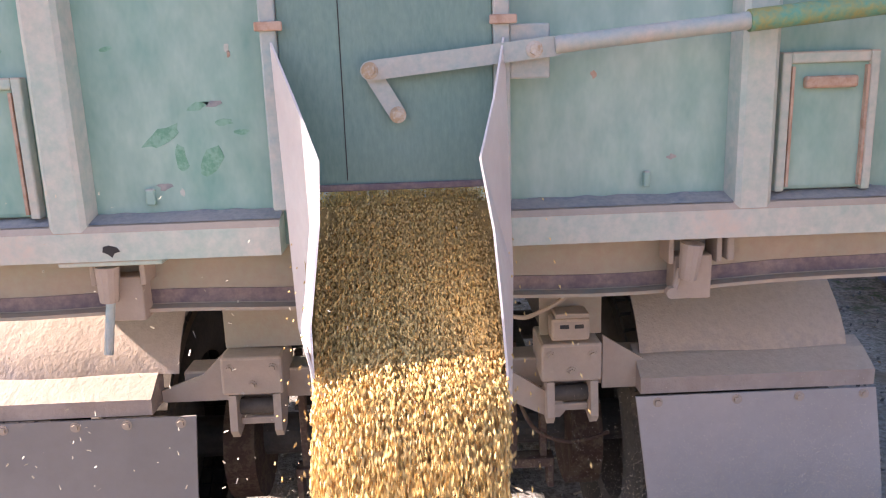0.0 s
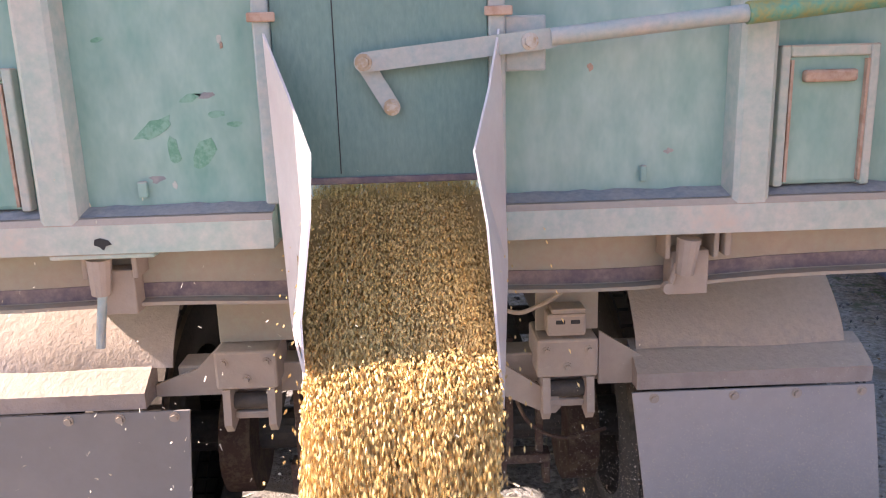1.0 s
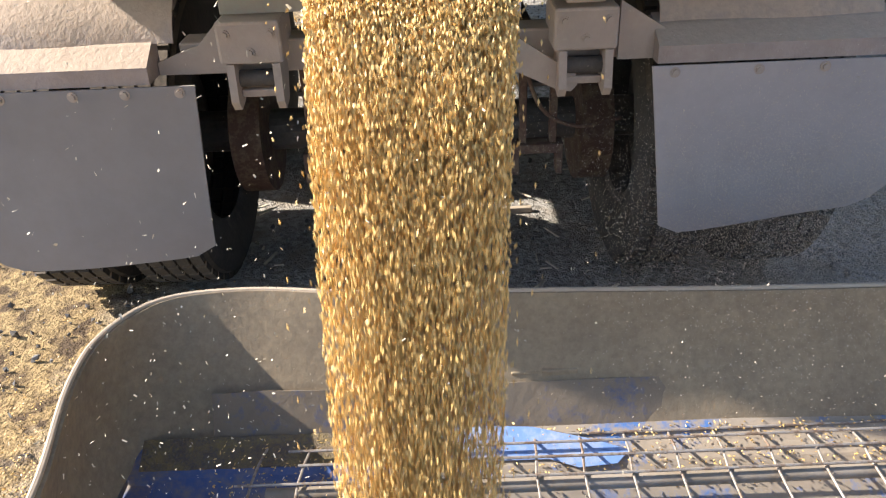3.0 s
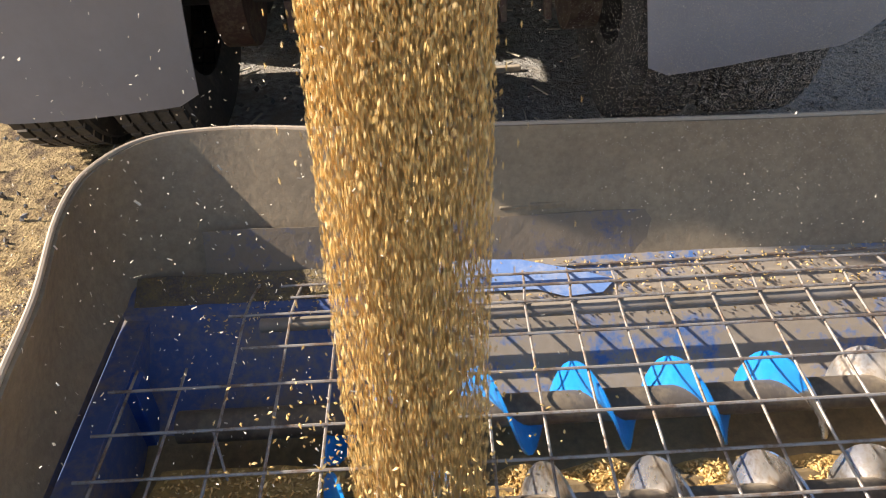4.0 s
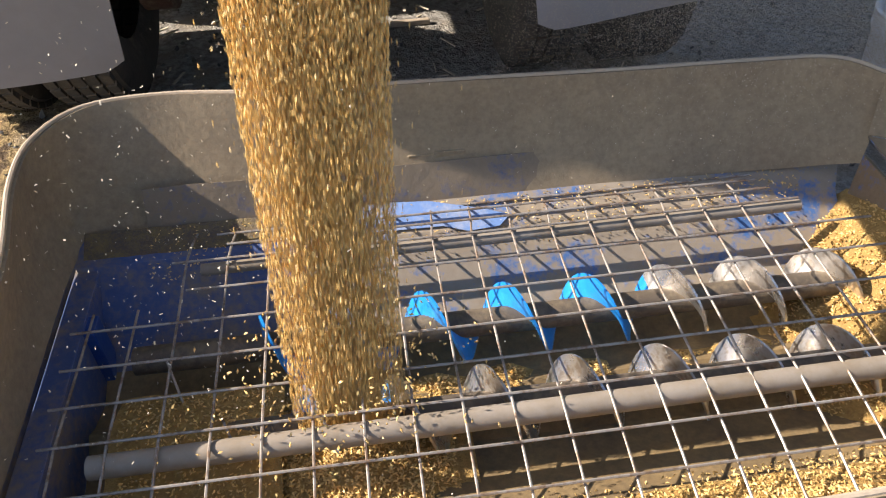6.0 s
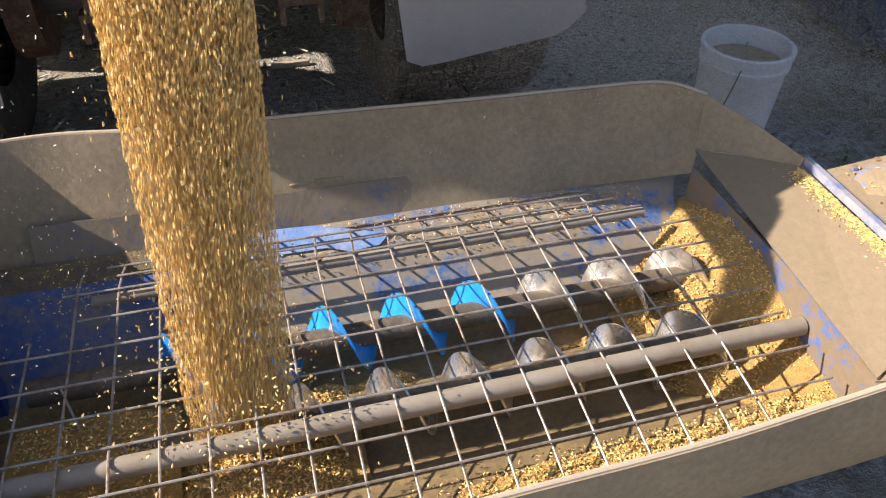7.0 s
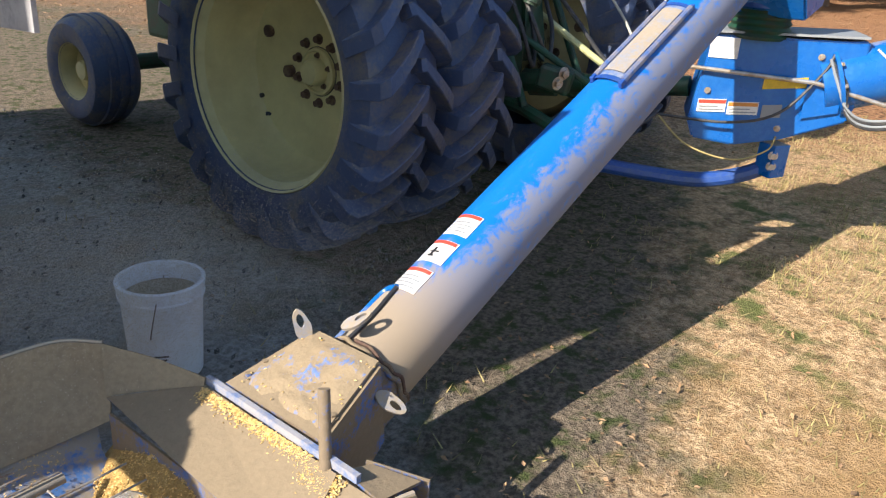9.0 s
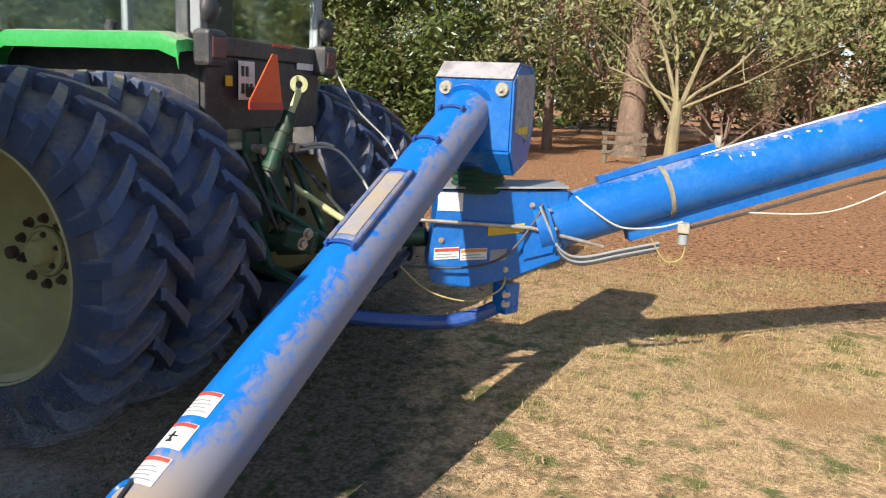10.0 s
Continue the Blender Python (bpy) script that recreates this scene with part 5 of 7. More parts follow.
def build_intake():
    a = thing("intake_auger", T0, "blue steel intake auger tube, upper side dusted grey", "auger tube")
    R = 0.136
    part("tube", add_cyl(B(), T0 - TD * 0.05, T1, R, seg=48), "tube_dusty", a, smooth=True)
    part("collar", add_cyl(B(), T0 - TD * 0.06, T0 + TD * 0.16, R + 0.012, seg=48), "hopper_tan", a, smooth=True)
    # warning labels with illegible text as bars
    for k, d in enumerate((0.42, 0.56, 0.70)):
        lb = part("warning_label", tube_patch(d, d + 0.105, -34, 12, R + 0.003), "decal_white", a, "white and red warning label", smooth=True)
        part("red_band", tube_patch(d + 0.087, d + 0.102, -32, 10, R + 0.0055), "decal_red", lb)
        if k == 1:
            for e0, e1, g0, g1 in ((0.030, 0.064, -16, -13), (0.044, 0.050, -22, -6), (0.022, 0.030, -20, -10)):
                part("pictogram", tube_patch(d + e0, d + e1, g0, g1, R + 0.0055), "ink", lb)
        else:
            for q in range(4):
                part("text_bar", tube_patch(d + 0.014 + 0.016 * q, d + 0.019 + 0.016 * q, -30, 6 - 6 * (q % 2), R + 0.0055), "cab_grey", lb)
    # long lower label edge and seam
    hatch = part("hatch", tube_patch(0.14, 0.40, -44, -17, R + 0.006), "bare_dust", a, "pale dusty hatch with a dark slit and a blue rim")
    part("hatch_slit", add_sweep(B(), [on_tube(0.17 + 0.05 * k, -15 + 3 * math.sin(k * 0.8), R + 0.008) for k in range(6)], 0.007, 8), "ink", hatch, smooth=True)
    part("hatch_rim", add_sweep(B(), smooth_line([on_tube(0.42, -18, R + 0.006), on_tube(0.40, -42, R + 0.006), on_tube(0.26, -48, R + 0.006), on_tube(0.12, -46, R + 0.008), on_tube(0.09, -30, R + 0.010)]), 0.011, 8), "auger_blue", hatch, smooth=True)
    # torn collar lip with its curled clamp
    lip = [on_tube(0.165 + 0.018 * noise.noise(V(k * 0.6, 0, 2)), -70 + 10 * k, R + 0.016 + 0.010 * abs(noise.noise(V(k * 0.9, 3, 0)))) for k in range(19)]
    part("collar_lip", add_sweep(B(), smooth_line(lip, 3), 0.008, 8), "hopper_tan", a, "ragged rusty collar lip", smooth=True)
    part("collar_gap", add_sweep(B(), smooth_line([q + TD * 0.017 for q in lip[7:]], 3), 0.006, 6), "rust_dark", a, smooth=True)
    # bolt-on inspection cover
    cv = part("cover_plate", tube_patch(1.71, 2.28, -22, 22, R + 0.010), "auger_blue", a, "raised inspection cover held by clips")
    part("cover_dust", tube_patch(1.74, 2.25, -17, 17, R + 0.0135), "bare_dust", cv, "grey caked dust")
    for s in (-24, 24):
        part("cover_edge", add_sweep(B(), [on_tube(1.70, s, R + 0.014), on_tube(2.29, s, R + 0.014)], 0.014, 8), "rail_dust", cv)
    for d in (1.68, 2.28, 2.62, 2.98):
        cl = part("clamp", tube_patch(d, d + 0.022, -26, 26, R + 0.014), "dark_blue", a)
        for s in (-26, 26):
            part("clamp_foot", add_box(B(), (-0.008, -0.02, -0.012), (0.008, 0.02, 0.014), 0.003, Matrix.Translation(on_tube(d + 0.01, s, R + 0.010)) @ TD.to_track_quat("Y", "Z").to_matrix().to_4x4()), "dark_blue", cl)
    # flange towards the box
    part("end_flange", add_cyl(B(), T1 - TD * 0.05, T1 - TD * 0.03, R + 0.03, seg=40), "auger_blue", a, smooth=True)
    return a


build_intake()


def build_discharge():
    d = thing("discharge_box", (4.9, 0.9, 1.4), "blue steel transfer box with a grey dusty lid", "transfer box")
    x0, x1, y0, y1 = 4.66, 5.14, 0.66, 1.13
    prof = [(x0, 1.50), (x0, 1.905), (x0 + 0.12, 1.995), (x1 - 0.08, 1.995), (x1, 1.92), (x1, 1.62), (x1 - 0.10, 1.42), (x0 + 0.12, 1.36)]
    bm = B()
    add_prism(bm, [(x, y0, z) for x, z in prof], (0, y1 - y0, 0))
    bmesh.ops.bevel(bm, geom=list(bm.edges), offset=0.012, segments=2, affect="EDGES")
    bx = part("box_shell", bm, "auger_blue", d)
    part("box_side", add_prism(B(), [(x, y0 - 0.004, z) for x, z in ((x0 + 0.06, 1.62), (x0 + 0.06, 1.93), (x1 - 0.07, 1.95), (x1 - 0.04, 1.90), (x1 - 0.04, 1.66), (x1 - 0.12, 1.55))], (0, 0.003, 0)), "lid_grey", bx, "dusty grey side panel")
    part("side_decal", add_box(B(), (x0 + 0.12, y0 - 0.007, 1.60), (x0 + 0.32, y0 - 0.0045, 1.64), 0.0), "decal_yellow", bx)
    part("lid", add_prism(B(), [(x, y0 + 0.006, z) for x, z in ((x0 - 0.006, 1.908), (x0 + 0.115, 2.001), (x1 - 0.08, 2.001), (x1 - 0.08, 1.994), (x0 + 0.12, 1.994), (x0 + 0.004, 1.904))], (0, y1 - y0 - 0.012, 0)), "lid_grey", d, "grey dusty flat lid")
    for y in (0.725, 1.06):
        p = part("bearing_lug", add_cyl(B(), (x0 - 0.018, y, 1.848), (x0 + 0.002, y, 1.848), 0.036, 0.042, 18), "lug_grey", bx)
        bm = B()
        hex_bolt(bm, (x0 - 0.018, y, 1.848), (-1, 0, 0), 0.012, 0.012)
        part("bolt", bm, "lug_grey", p)
    prof = []
    for k in range(10):
        prof.append((0.165 if k % 2 else 0.15, 1.24 + 0.017 * k))
    part("boot", add_lathe(B(), prof, Matrix.Translation((4.90, 0.92, 0)), 28), "dark_green", d, "dark ribbed rubber boot", smooth=True)
    part("boot_ring", add_cyl(B(), (4.90, 0.92, 1.405), (4.90, 0.92, 1.43), 0.18, seg=28), "dark_blue", d)


build_discharge()

MD = V(0.43, -0.90, 0.325).normalized()
M0 = V(5.14, 0.42, 1.085)
MH = V(MD.x, MD.y, 0).normalized()
MN = V(-MH.y, MH.x, 0) * -1                     # level, towards the viewer's side
if MN.x > 0:
    MN = -MN
MU = MD.cross(MN).normalized()
if MU.z < 0:
    MU = -MU


def build_gear_housing():
    g = thing("gear_housing", (5.0, 0.8, 0.6), "blue auger intake housing with decals, hoses and a hitch arm", "auger housing")
    c = V(5.03, 0.80, 0)

    def at(l, z, n=0.0):
        return c + MH * l + MN * n + V(0, 0, z)

    out = [(-0.46, 0.78), (-0.40, 1.25), (0.28, 1.27), (0.38, 1.28), (0.40, 1.0), (0.36, 0.85), (0.05, 0.72), (-0.20, 0.66), (-0.42, 0.68)]
    bm = B()
    add_prism(bm, [at(l, z, 0.17) for l, z in out], -MN * 0.36)
    bmesh.ops.bevel(bm, geom=list(bm.edges), offset=0.01, segments=2, affect="EDGES")
    hs = part("housing_shell", bm, "auger_blue", g)

    def plate(l0, l1, z0, z1, n, mat, name, parent, slope=0.0, label=""):
        bm = B()
        add_prism(bm, [at(l0, z0, n), at(l1, z0 + slope, n), at(l1, z1 + slope, n), at(l0, z1, n)], -MN * 0.004)
        return part(name, bm, mat, parent, label)

    plate(-0.41, -0.26, 1.13, 1.24, 0.176, "decal_white", "white_decal", hs)
    plate(-0.10, 0.12, 0.985, 1.04, 0.176, "decal_yellow", "yellow_decal", hs, 0.03)
    for l0, l1, mt in ((-0.42, -0.27, "decal_white"), (-0.26, -0.10, "decal_white"), (-0.08, 0.02, "cab_grey")):
        p = plate(l0, l1, 0.83, 0.90, 0.176, mt, "warning_label", hs, 0.012, "small warning label")
        if mt == "decal_white":
            plate(l0 + 0.003, l1 - 0.003, 0.878, 0.897, 0.179, "decal_red" if l0 < -0.3 else "decal_orange", "red_band", p, 0.011)
            for q in range(2):
                plate(l0 + 0.01, l1 - 0.03 * q - 0.01, 0.842 + 0.016 * q, 0.848 + 0.016 * q, 0.179, "cab_grey", "text_bar", p, 0.01)
    plate(0.12, 0.30, 0.85, 1.03, 0.19, "auger_blue", "bracket_plate", hs, 0.05)
    part("control_bar", add_sweep(B(), [at(-0.55, 1.075, 0.20), at(0.15, 1.05, 0.21), at(0.60, 0.95, 0.22)], 0.012, 8), "worn_steel", hs, smooth=True)
    part("top_deck", add_prism(B(), [at(-0.40, 1.262, 0.19), at(0.37, 1.290, 0.19), at(0.37, 1.290, -0.2), at(-0.40, 1.262, -0.2)], V(0, 0, 0.012)), "cab_grey", hs, "grey dust-covered top")
    for l, z in ((-0.38, 0.95), (0.02, 0.78), (0.16, 1.18), (0.24, 1.15)):
        bm = B()
        hex_bolt(bm, at(l, z, 0.171), MN, 0.012, 0.012)
        part("bolt", bm, "worn_steel", hs)
    # hitch arm and foot
    arm = part("hitch_arm", add_sweep(B(), smooth_line([at(-0.95, 0.42, 0.02), at(-0.60, 0.42, 0.10), at(-0.30, 0.43, 0.12), at(-0.02, 0.52, 0.10), at(0.06, 0.64, 0.08)]), 0.045, 10), "dark_blue", g, smooth=True)
    part("foot_block", add_box(B(), (-0.06, -0.06, -0.10), (0.06, 0.06, 0.09), 0.01, Matrix.Translation(at(0.04, 0.60, 0.12)) @ Matrix.Rotation(radians(-25), 4, "Z")), "auger_blue", g)
    for dz in (0.0, 0.06):
        bm = B()
        hex_bolt(bm, at(0.03, 0.57 + dz, 0.19), MN, 0.018, 0.02)
        part("bolt", bm, "worn_steel", arm)
    part("yellow_rope", add_sweep(B(), smooth_line([at(-0.62, 0.80, 0.25), at(-0.45, 0.66, 0.27), at(-0.20, 0.60, 0.26), at(-0.02, 0.66, 0.22), at(0.02, 0.74, 0.19)]), 0.005, 6), "rope_yellow", g, smooth=True)
    for k in range(4):
        o = 0.015 * k
        part("hose", add_sweep(B(), smooth_line([at(0.20 + o, 1.18 - o, 0.20), at(0.26 + o, 1.05, 0.23), at(0.33, 0.93 - 0.6 * o, 0.25), at(0.46, 0.885 - o, 0.24), at(0.70, 0.93 - o, 0.22), at(0.95, 0.98 - o, 0.2)]), 0.008, 8),
             "black_plastic" if k % 2 else "cab_grey", g, smooth=True)
    part("hose", add_sweep(B(), smooth_line([at(-0.62, 0.80, 0.22), at(-0.25, 0.80, 0.24), at(0.0, 0.88, 0.24), at(0.18, 1.10, 0.2), at(0.22, 1.2, 0.18)]), 0.008, 8), "black_plastic", g, smooth=True)
    # flange ring with bolts where the main tube is fixed
    fl = M0 - MD * 0.13
    part("tube_flange", add_cyl(B(), fl, fl + MD * 0.02, 0.205, seg=36), "auger_blue", g, smooth=True)
    for k in range(10):
        a = 2 * math.pi * k / 10
        bm = B()
        hex_bolt(bm, fl + MD * 0.02 + (MN * math.cos(a) + MU * math.sin(a)) * 0.187, MD, 0.012, 0.014)
        part("bolt", bm, "worn_steel", g)


build_gear_housing()


def build_main_auger():
    a = thing("main_auger", M0, "long glossy blue main auger tube with white scuffs", "auger tube")
    end = M0 + MD * 12.5
    R = 0.163
    part("tube", add_cyl(B(), M0 - MD * 0.2, end, R, seg=48), "auger_blue", a, smooth=True)
    bm = B()
    q0 = M0 + MD * 0.35
    add_prism(bm, [q0 - MU * 0.15 + MN * 0.05, q0 - MU * 0.235 + MN * 0.05, q0 - MU * 0.235 - MN * 0.05, q0 - MU * 0.15 - MN * 0.05], MD * 12.0)
    part("truss_rail", bm, "auger_blue", a, "box rail welded under the tube")
    part("strap", add_cyl(B(), M0 + MD * 0.62, M0 + MD * 0.648, R + 0.006, seg=40, caps=True), "webbing", a, "tan webbing strap", smooth=True)
    part("top_channel", add_prism(B(), [M0 + MD * 0.25 + MU * 0.165 + MN * 0.03, M0 + MD * 0.25 + MU * 0.205 + MN * 0.03, M0 + MD * 0.25 + MU * 0.205 - MN * 0.03, M0 + MD * 0.25 + MU * 0.165 - MN * 0.03], MD * 0.75), "auger_blue", a)
    p = M0 + MD * 1.02 + MU * 0.17
    part("channel_end", add_box(B(), (-0.02, -0.02, 0.0), (0.02, 0.02, 0.075), 0.006, Matrix.Translation(p)), "lug_grey", a)
    part("white_stripe", add_prism(B(), [M0 + MD * 0.9 + MU * 0.160 + MN * 0.045, M0 + MD * 0.9 + MU * 0.1605 + MN * 0.02, M0 + MD * 2.1 + MU * 0.1605 + MN * 0.02, M0 + MD * 2.1 + MU * 0.160 + MN * 0.045], MU * 0.006), "decal_white", a)
    part("red_mark", add_prism(B(), [M0 + MD * 1.85 + MU * 0.168 + MN * 0.046, M0 + MD * 1.85 + MU * 0.168 + MN * 0.02, M0 + MD * 1.90 + MU * 0.168 + MN * 0.02, M0 + MD * 1.90 + MU * 0.168 + MN * 0.046], MU * 0.002), "decal_red", a)
    # splashed white scuffs
    rnd = random.Random(3)
    for _ in range(26):
        d, ang = (rnd.uniform(0.85, 1.5) if rnd.random() < 0.6 else rnd.uniform(1.5, 3.2)), rnd.uniform(14, 55)
        w, h = rnd.uniform(0.004, 0.018), rnd.uniform(2, 8)
        c = M0 + MD * d
        pts = []
        for k in range(7):
            t = 2 * math.pi * k / 7
            an = radians(ang + h * math.sin(t) * rnd.uniform(0.5, 1.3))
            pts.append(c + MD * w * math.cos(t) * rnd.uniform(0.6, 1.3) + (MU * math.cos(an) + MN * math.sin(-an) * -1) * (R + 0.003))
        bm = B()
        bm.faces.new([bm.verts.new(q) for q in pts])
        part("scuff", bm, "lug_grey" if rnd.random() < 0.5 else "decal_white", a)
    # fitting and hoses hanging under the tube
    f = M0 + MD * 0.66 - MU * 0.22 + MN * 0.16
    fit = part("valve_block", add_box(B(), (-0.036, -0.036, -0.032), (0.036, 0.036, 0.032), 0.01, Matrix.Translation(f)), "lug_grey", a, "pale hydraulic valve block")
    part("valve_cap", add_cyl(B(), f + V(0.01, 0, -0.04), f + V(0.01, 0, -0.10), 0.03, seg=16), "cab_grey", fit, smooth=True)

    def along(d, u, n):
        return M0 + MD * d + MU * u + MN * n

    part("white_hose", add_sweep(B(), smooth_line([along(0.08, 0.14, 0.10), along(0.14, 0.05, 0.17), along(0.28, -0.10, 0.18), along(0.5, -0.17, 0.16), along(0.66, -0.18, 0.16)]), 0.006, 8), "hose_white", a, smooth=True)
    part("black_hose", add_sweep(B(), smooth_line([along(0.70, -0.24, 0.12), along(1.2, -0.27, 0.06), along(2.0, -0.29, 0.06), along(2.6, -0.42, 0.05), along(3.4, -0.30, 0.05), along(5, -0.26, 0.03)]), 0.010, 8), "black_plastic", a, smooth=True)
    part("white_hose", add_sweep(B(), smooth_line([along(1.1, -0.26, 0.09), along(1.6, -0.40, 0.08), along(2.1, -0.36, 0.07), along(2.5, -0.27, 0.05)]), 0.005, 8), "hose_white", a, smooth=True)
    part("yellow_loop", add_sweep(B(), smooth_line([along(0.45, -0.22, 0.16), along(0.50, -0.38, 0.16), along(0.60, -0.40, 0.16), along(0.66, -0.30, 0.16)]), 0.004, 6), "rope_yellow", a, smooth=True)
    # far trestle that carries the tube, beyond the view
    k = M0 + MD * 8.0
    part("trestle_leg", add_cyl(B(), (k.x + 0.8, k.y, 0), k, 0.05, seg=12), "auger_blue", a)
    part("trestle_leg", add_cyl(B(), (k.x - 0.8, k.y, 0), k, 0.05, seg=12), "auger_blue", a)


build_main_auger()


# ---- tractor ----
LUGS = {}


def lug_mesh(s, h):
    if s in LUGS:
        return LUGS[s]
    bm = B()
    rows = []
    for q, rr0, rr1 in ((-0.10, 0.84, 0.915), (0.0, 0.84, 0.927), (0.35, 0.84, 0.929), (0.70, 0.83, 0.920), (0.95, 0.81, 0.902), (1.05, 0.755, 0.855), (1.09, 0.70, 0.735)):
        an = 0.235 * max(q, 0) ** 0.95
        zz = s * h * q
        wd = 0.040 + 0.012 * q
        rows.append([V(r * math.cos(an + w / 0.9), r * math.sin(an + w / 0.9), zz) for r, w in ((rr0 - 0.03, -wd), (rr1 - 0.006, -wd * 0.80), (rr1, -wd * 0.68), (rr1, wd * 0.68), (rr1 - 0.006, wd * 0.80), (rr0 - 0.03, wd))])
    g = [[bm.verts.new(p) for p in r] for r in rows]
    for a, b in zip(g, g[1:]):
        for i in range(5):
            bm.faces.new((a[i], a[i + 1], b[i + 1], b[i]))
    bm.faces.new(g[0])
    bm.faces.new(g[-1])
    bmesh.ops.recalc_face_normals(bm, faces=bm.faces)
    me = bpy.data.meshes.new("lug")
    bm.to_mesh(me)
    bm.free()
    me.materials.append(M["tractor_rubber"])
    LUGS[s] = me
    return me


def rear_wheel(parent, x, y, side, hub):
    """A rear wheel: lugged tyre and dished rim; side -1 faces -x."""
    R, W = 0.935, 0.47
    m = Matrix.Translation((x, y, R - 0.015)) @ pose(0, 0, 0, 0, 90, 0) @ Matrix.Diagonal((1.005, 1.005, 1, 1))
    h = W / 2
    prof = [(0.575, -h * 0.86), (0.625, -h * 0.99), (0.71, -h * 1.04), (0.78, -h * 1.0), (0.815, -h * 0.86), (0.840, -h * 0.45), (0.845, 0), (0.840, h * 0.45), (0.815, h * 0.86), (0.78, h * 1.0), (0.71, h * 1.04), (0.625, h * 0.99), (0.575, h * 0.86)]
    ty = part("tyre", add_lathe(B(), prof, m, 56), "tractor_rubber", parent, "huge lugged tractor tyre", smooth=True)
    n = 23
    for k in range(n):
        for s in (-1, 1):
            turn = Matrix.Rotation(2 * math.pi * (k + (0.5 if s > 0 else 0)) / n, 4, "Z")
            ob = new("lug", lug_mesh(s, h))
            ob.parent = ty
            ob.matrix_basis = world_pose(ty).inverted() @ m @ turn
    o = side
    d0 = -h * 0.90
    deep = 0.385 if hub else 0.26
    prof = [(0.578, d0), (0.588, d0 - 0.012), (0.594, d0), (0.575, d0 + 0.02), (0.545, d0 + 0.05), (0.535, d0 + deep * 0.5), (0.525, d0 + deep * 0.78), (0.49, d0 + deep * 0.93), (0.40, d0 + deep), (0.31, d0 + deep + 0.012), (0.0, d0 + deep + 0.012)]
    mo = m if o < 0 else m @ Matrix.Rotation(math.pi, 4, "X")
    rim = part("rim", add_lathe(B(), prof, mo, 48), "rim_yellow", parent, "cream-yellow dished wheel rim", smooth=True)
    f0 = d0 + deep + 0.012
    hb = part("hub", add_lathe(B(), [(0.125, f0), (0.125, f0 - 0.022), (0.112, f0 - 0.028), (0.105, f0 - 0.012), (0.072, f0 - 0.012), (0.068, f0 - 0.07), (0.058, f0 - 0.085), (0.0, f0 - 0.085)], mo, 32), "rim_yellow", rim, "cream hub with a raised collar", smooth=True)
    part("hub_ring", add_lathe(B(), [(0.130, f0 - 0.004), (0.134, f0 - 0.004), (0.134, f0), (0.130, f0)], mo, 32, True), "ink", hb)
    for k in range(10):
        a = 2 * math.pi * k / 10
        bm = B()
        at = mo @ V(0.172 * math.cos(a), 0.172 * math.sin(a), f0)
        hex_bolt(bm, at, mo.to_3x3() @ V(0, 0, -1), 0.019, 0.03)
        part("wheel_nut", bm, "rust_dark", rim)
        if k % 2:
            bm = B()
            hex_bolt(bm, mo @ V(0.088 * math.cos(a), 0.088 * math.sin(a), f0 - 0.012), mo.to_3x3() @ V(0, 0, -1), 0.011, 0.016)
            part("hub_bolt", bm, "rust_dark", hb)
    for lx, ly in ((0.03, 0.225), (-0.17, 0.385)):
        part("rim_plug", add_cyl(B(), mo @ V(lx, ly, f0 + 0.004), mo @ V(lx, ly, f0 - 0.035), 0.034, seg=16), "rust_dark", rim, "rusty brown plug")
    for lx, ly in ((0.20, 0.44), (0.42, -0.24)):
        part("rim_hole", add_cyl(B(), mo @ V(lx, ly, d0 + deep * 0.95), mo @ V(lx, ly, d0 + deep * 0.9), 0.014, seg=12), "ink", rim)
    part("valve_stem", add_cyl(B(), mo @ V(0.30, 0.36, f0 - 0.01), mo @ V(0.30, 0.40, f0 - 0.05), 0.012, seg=8), "ink", rim)


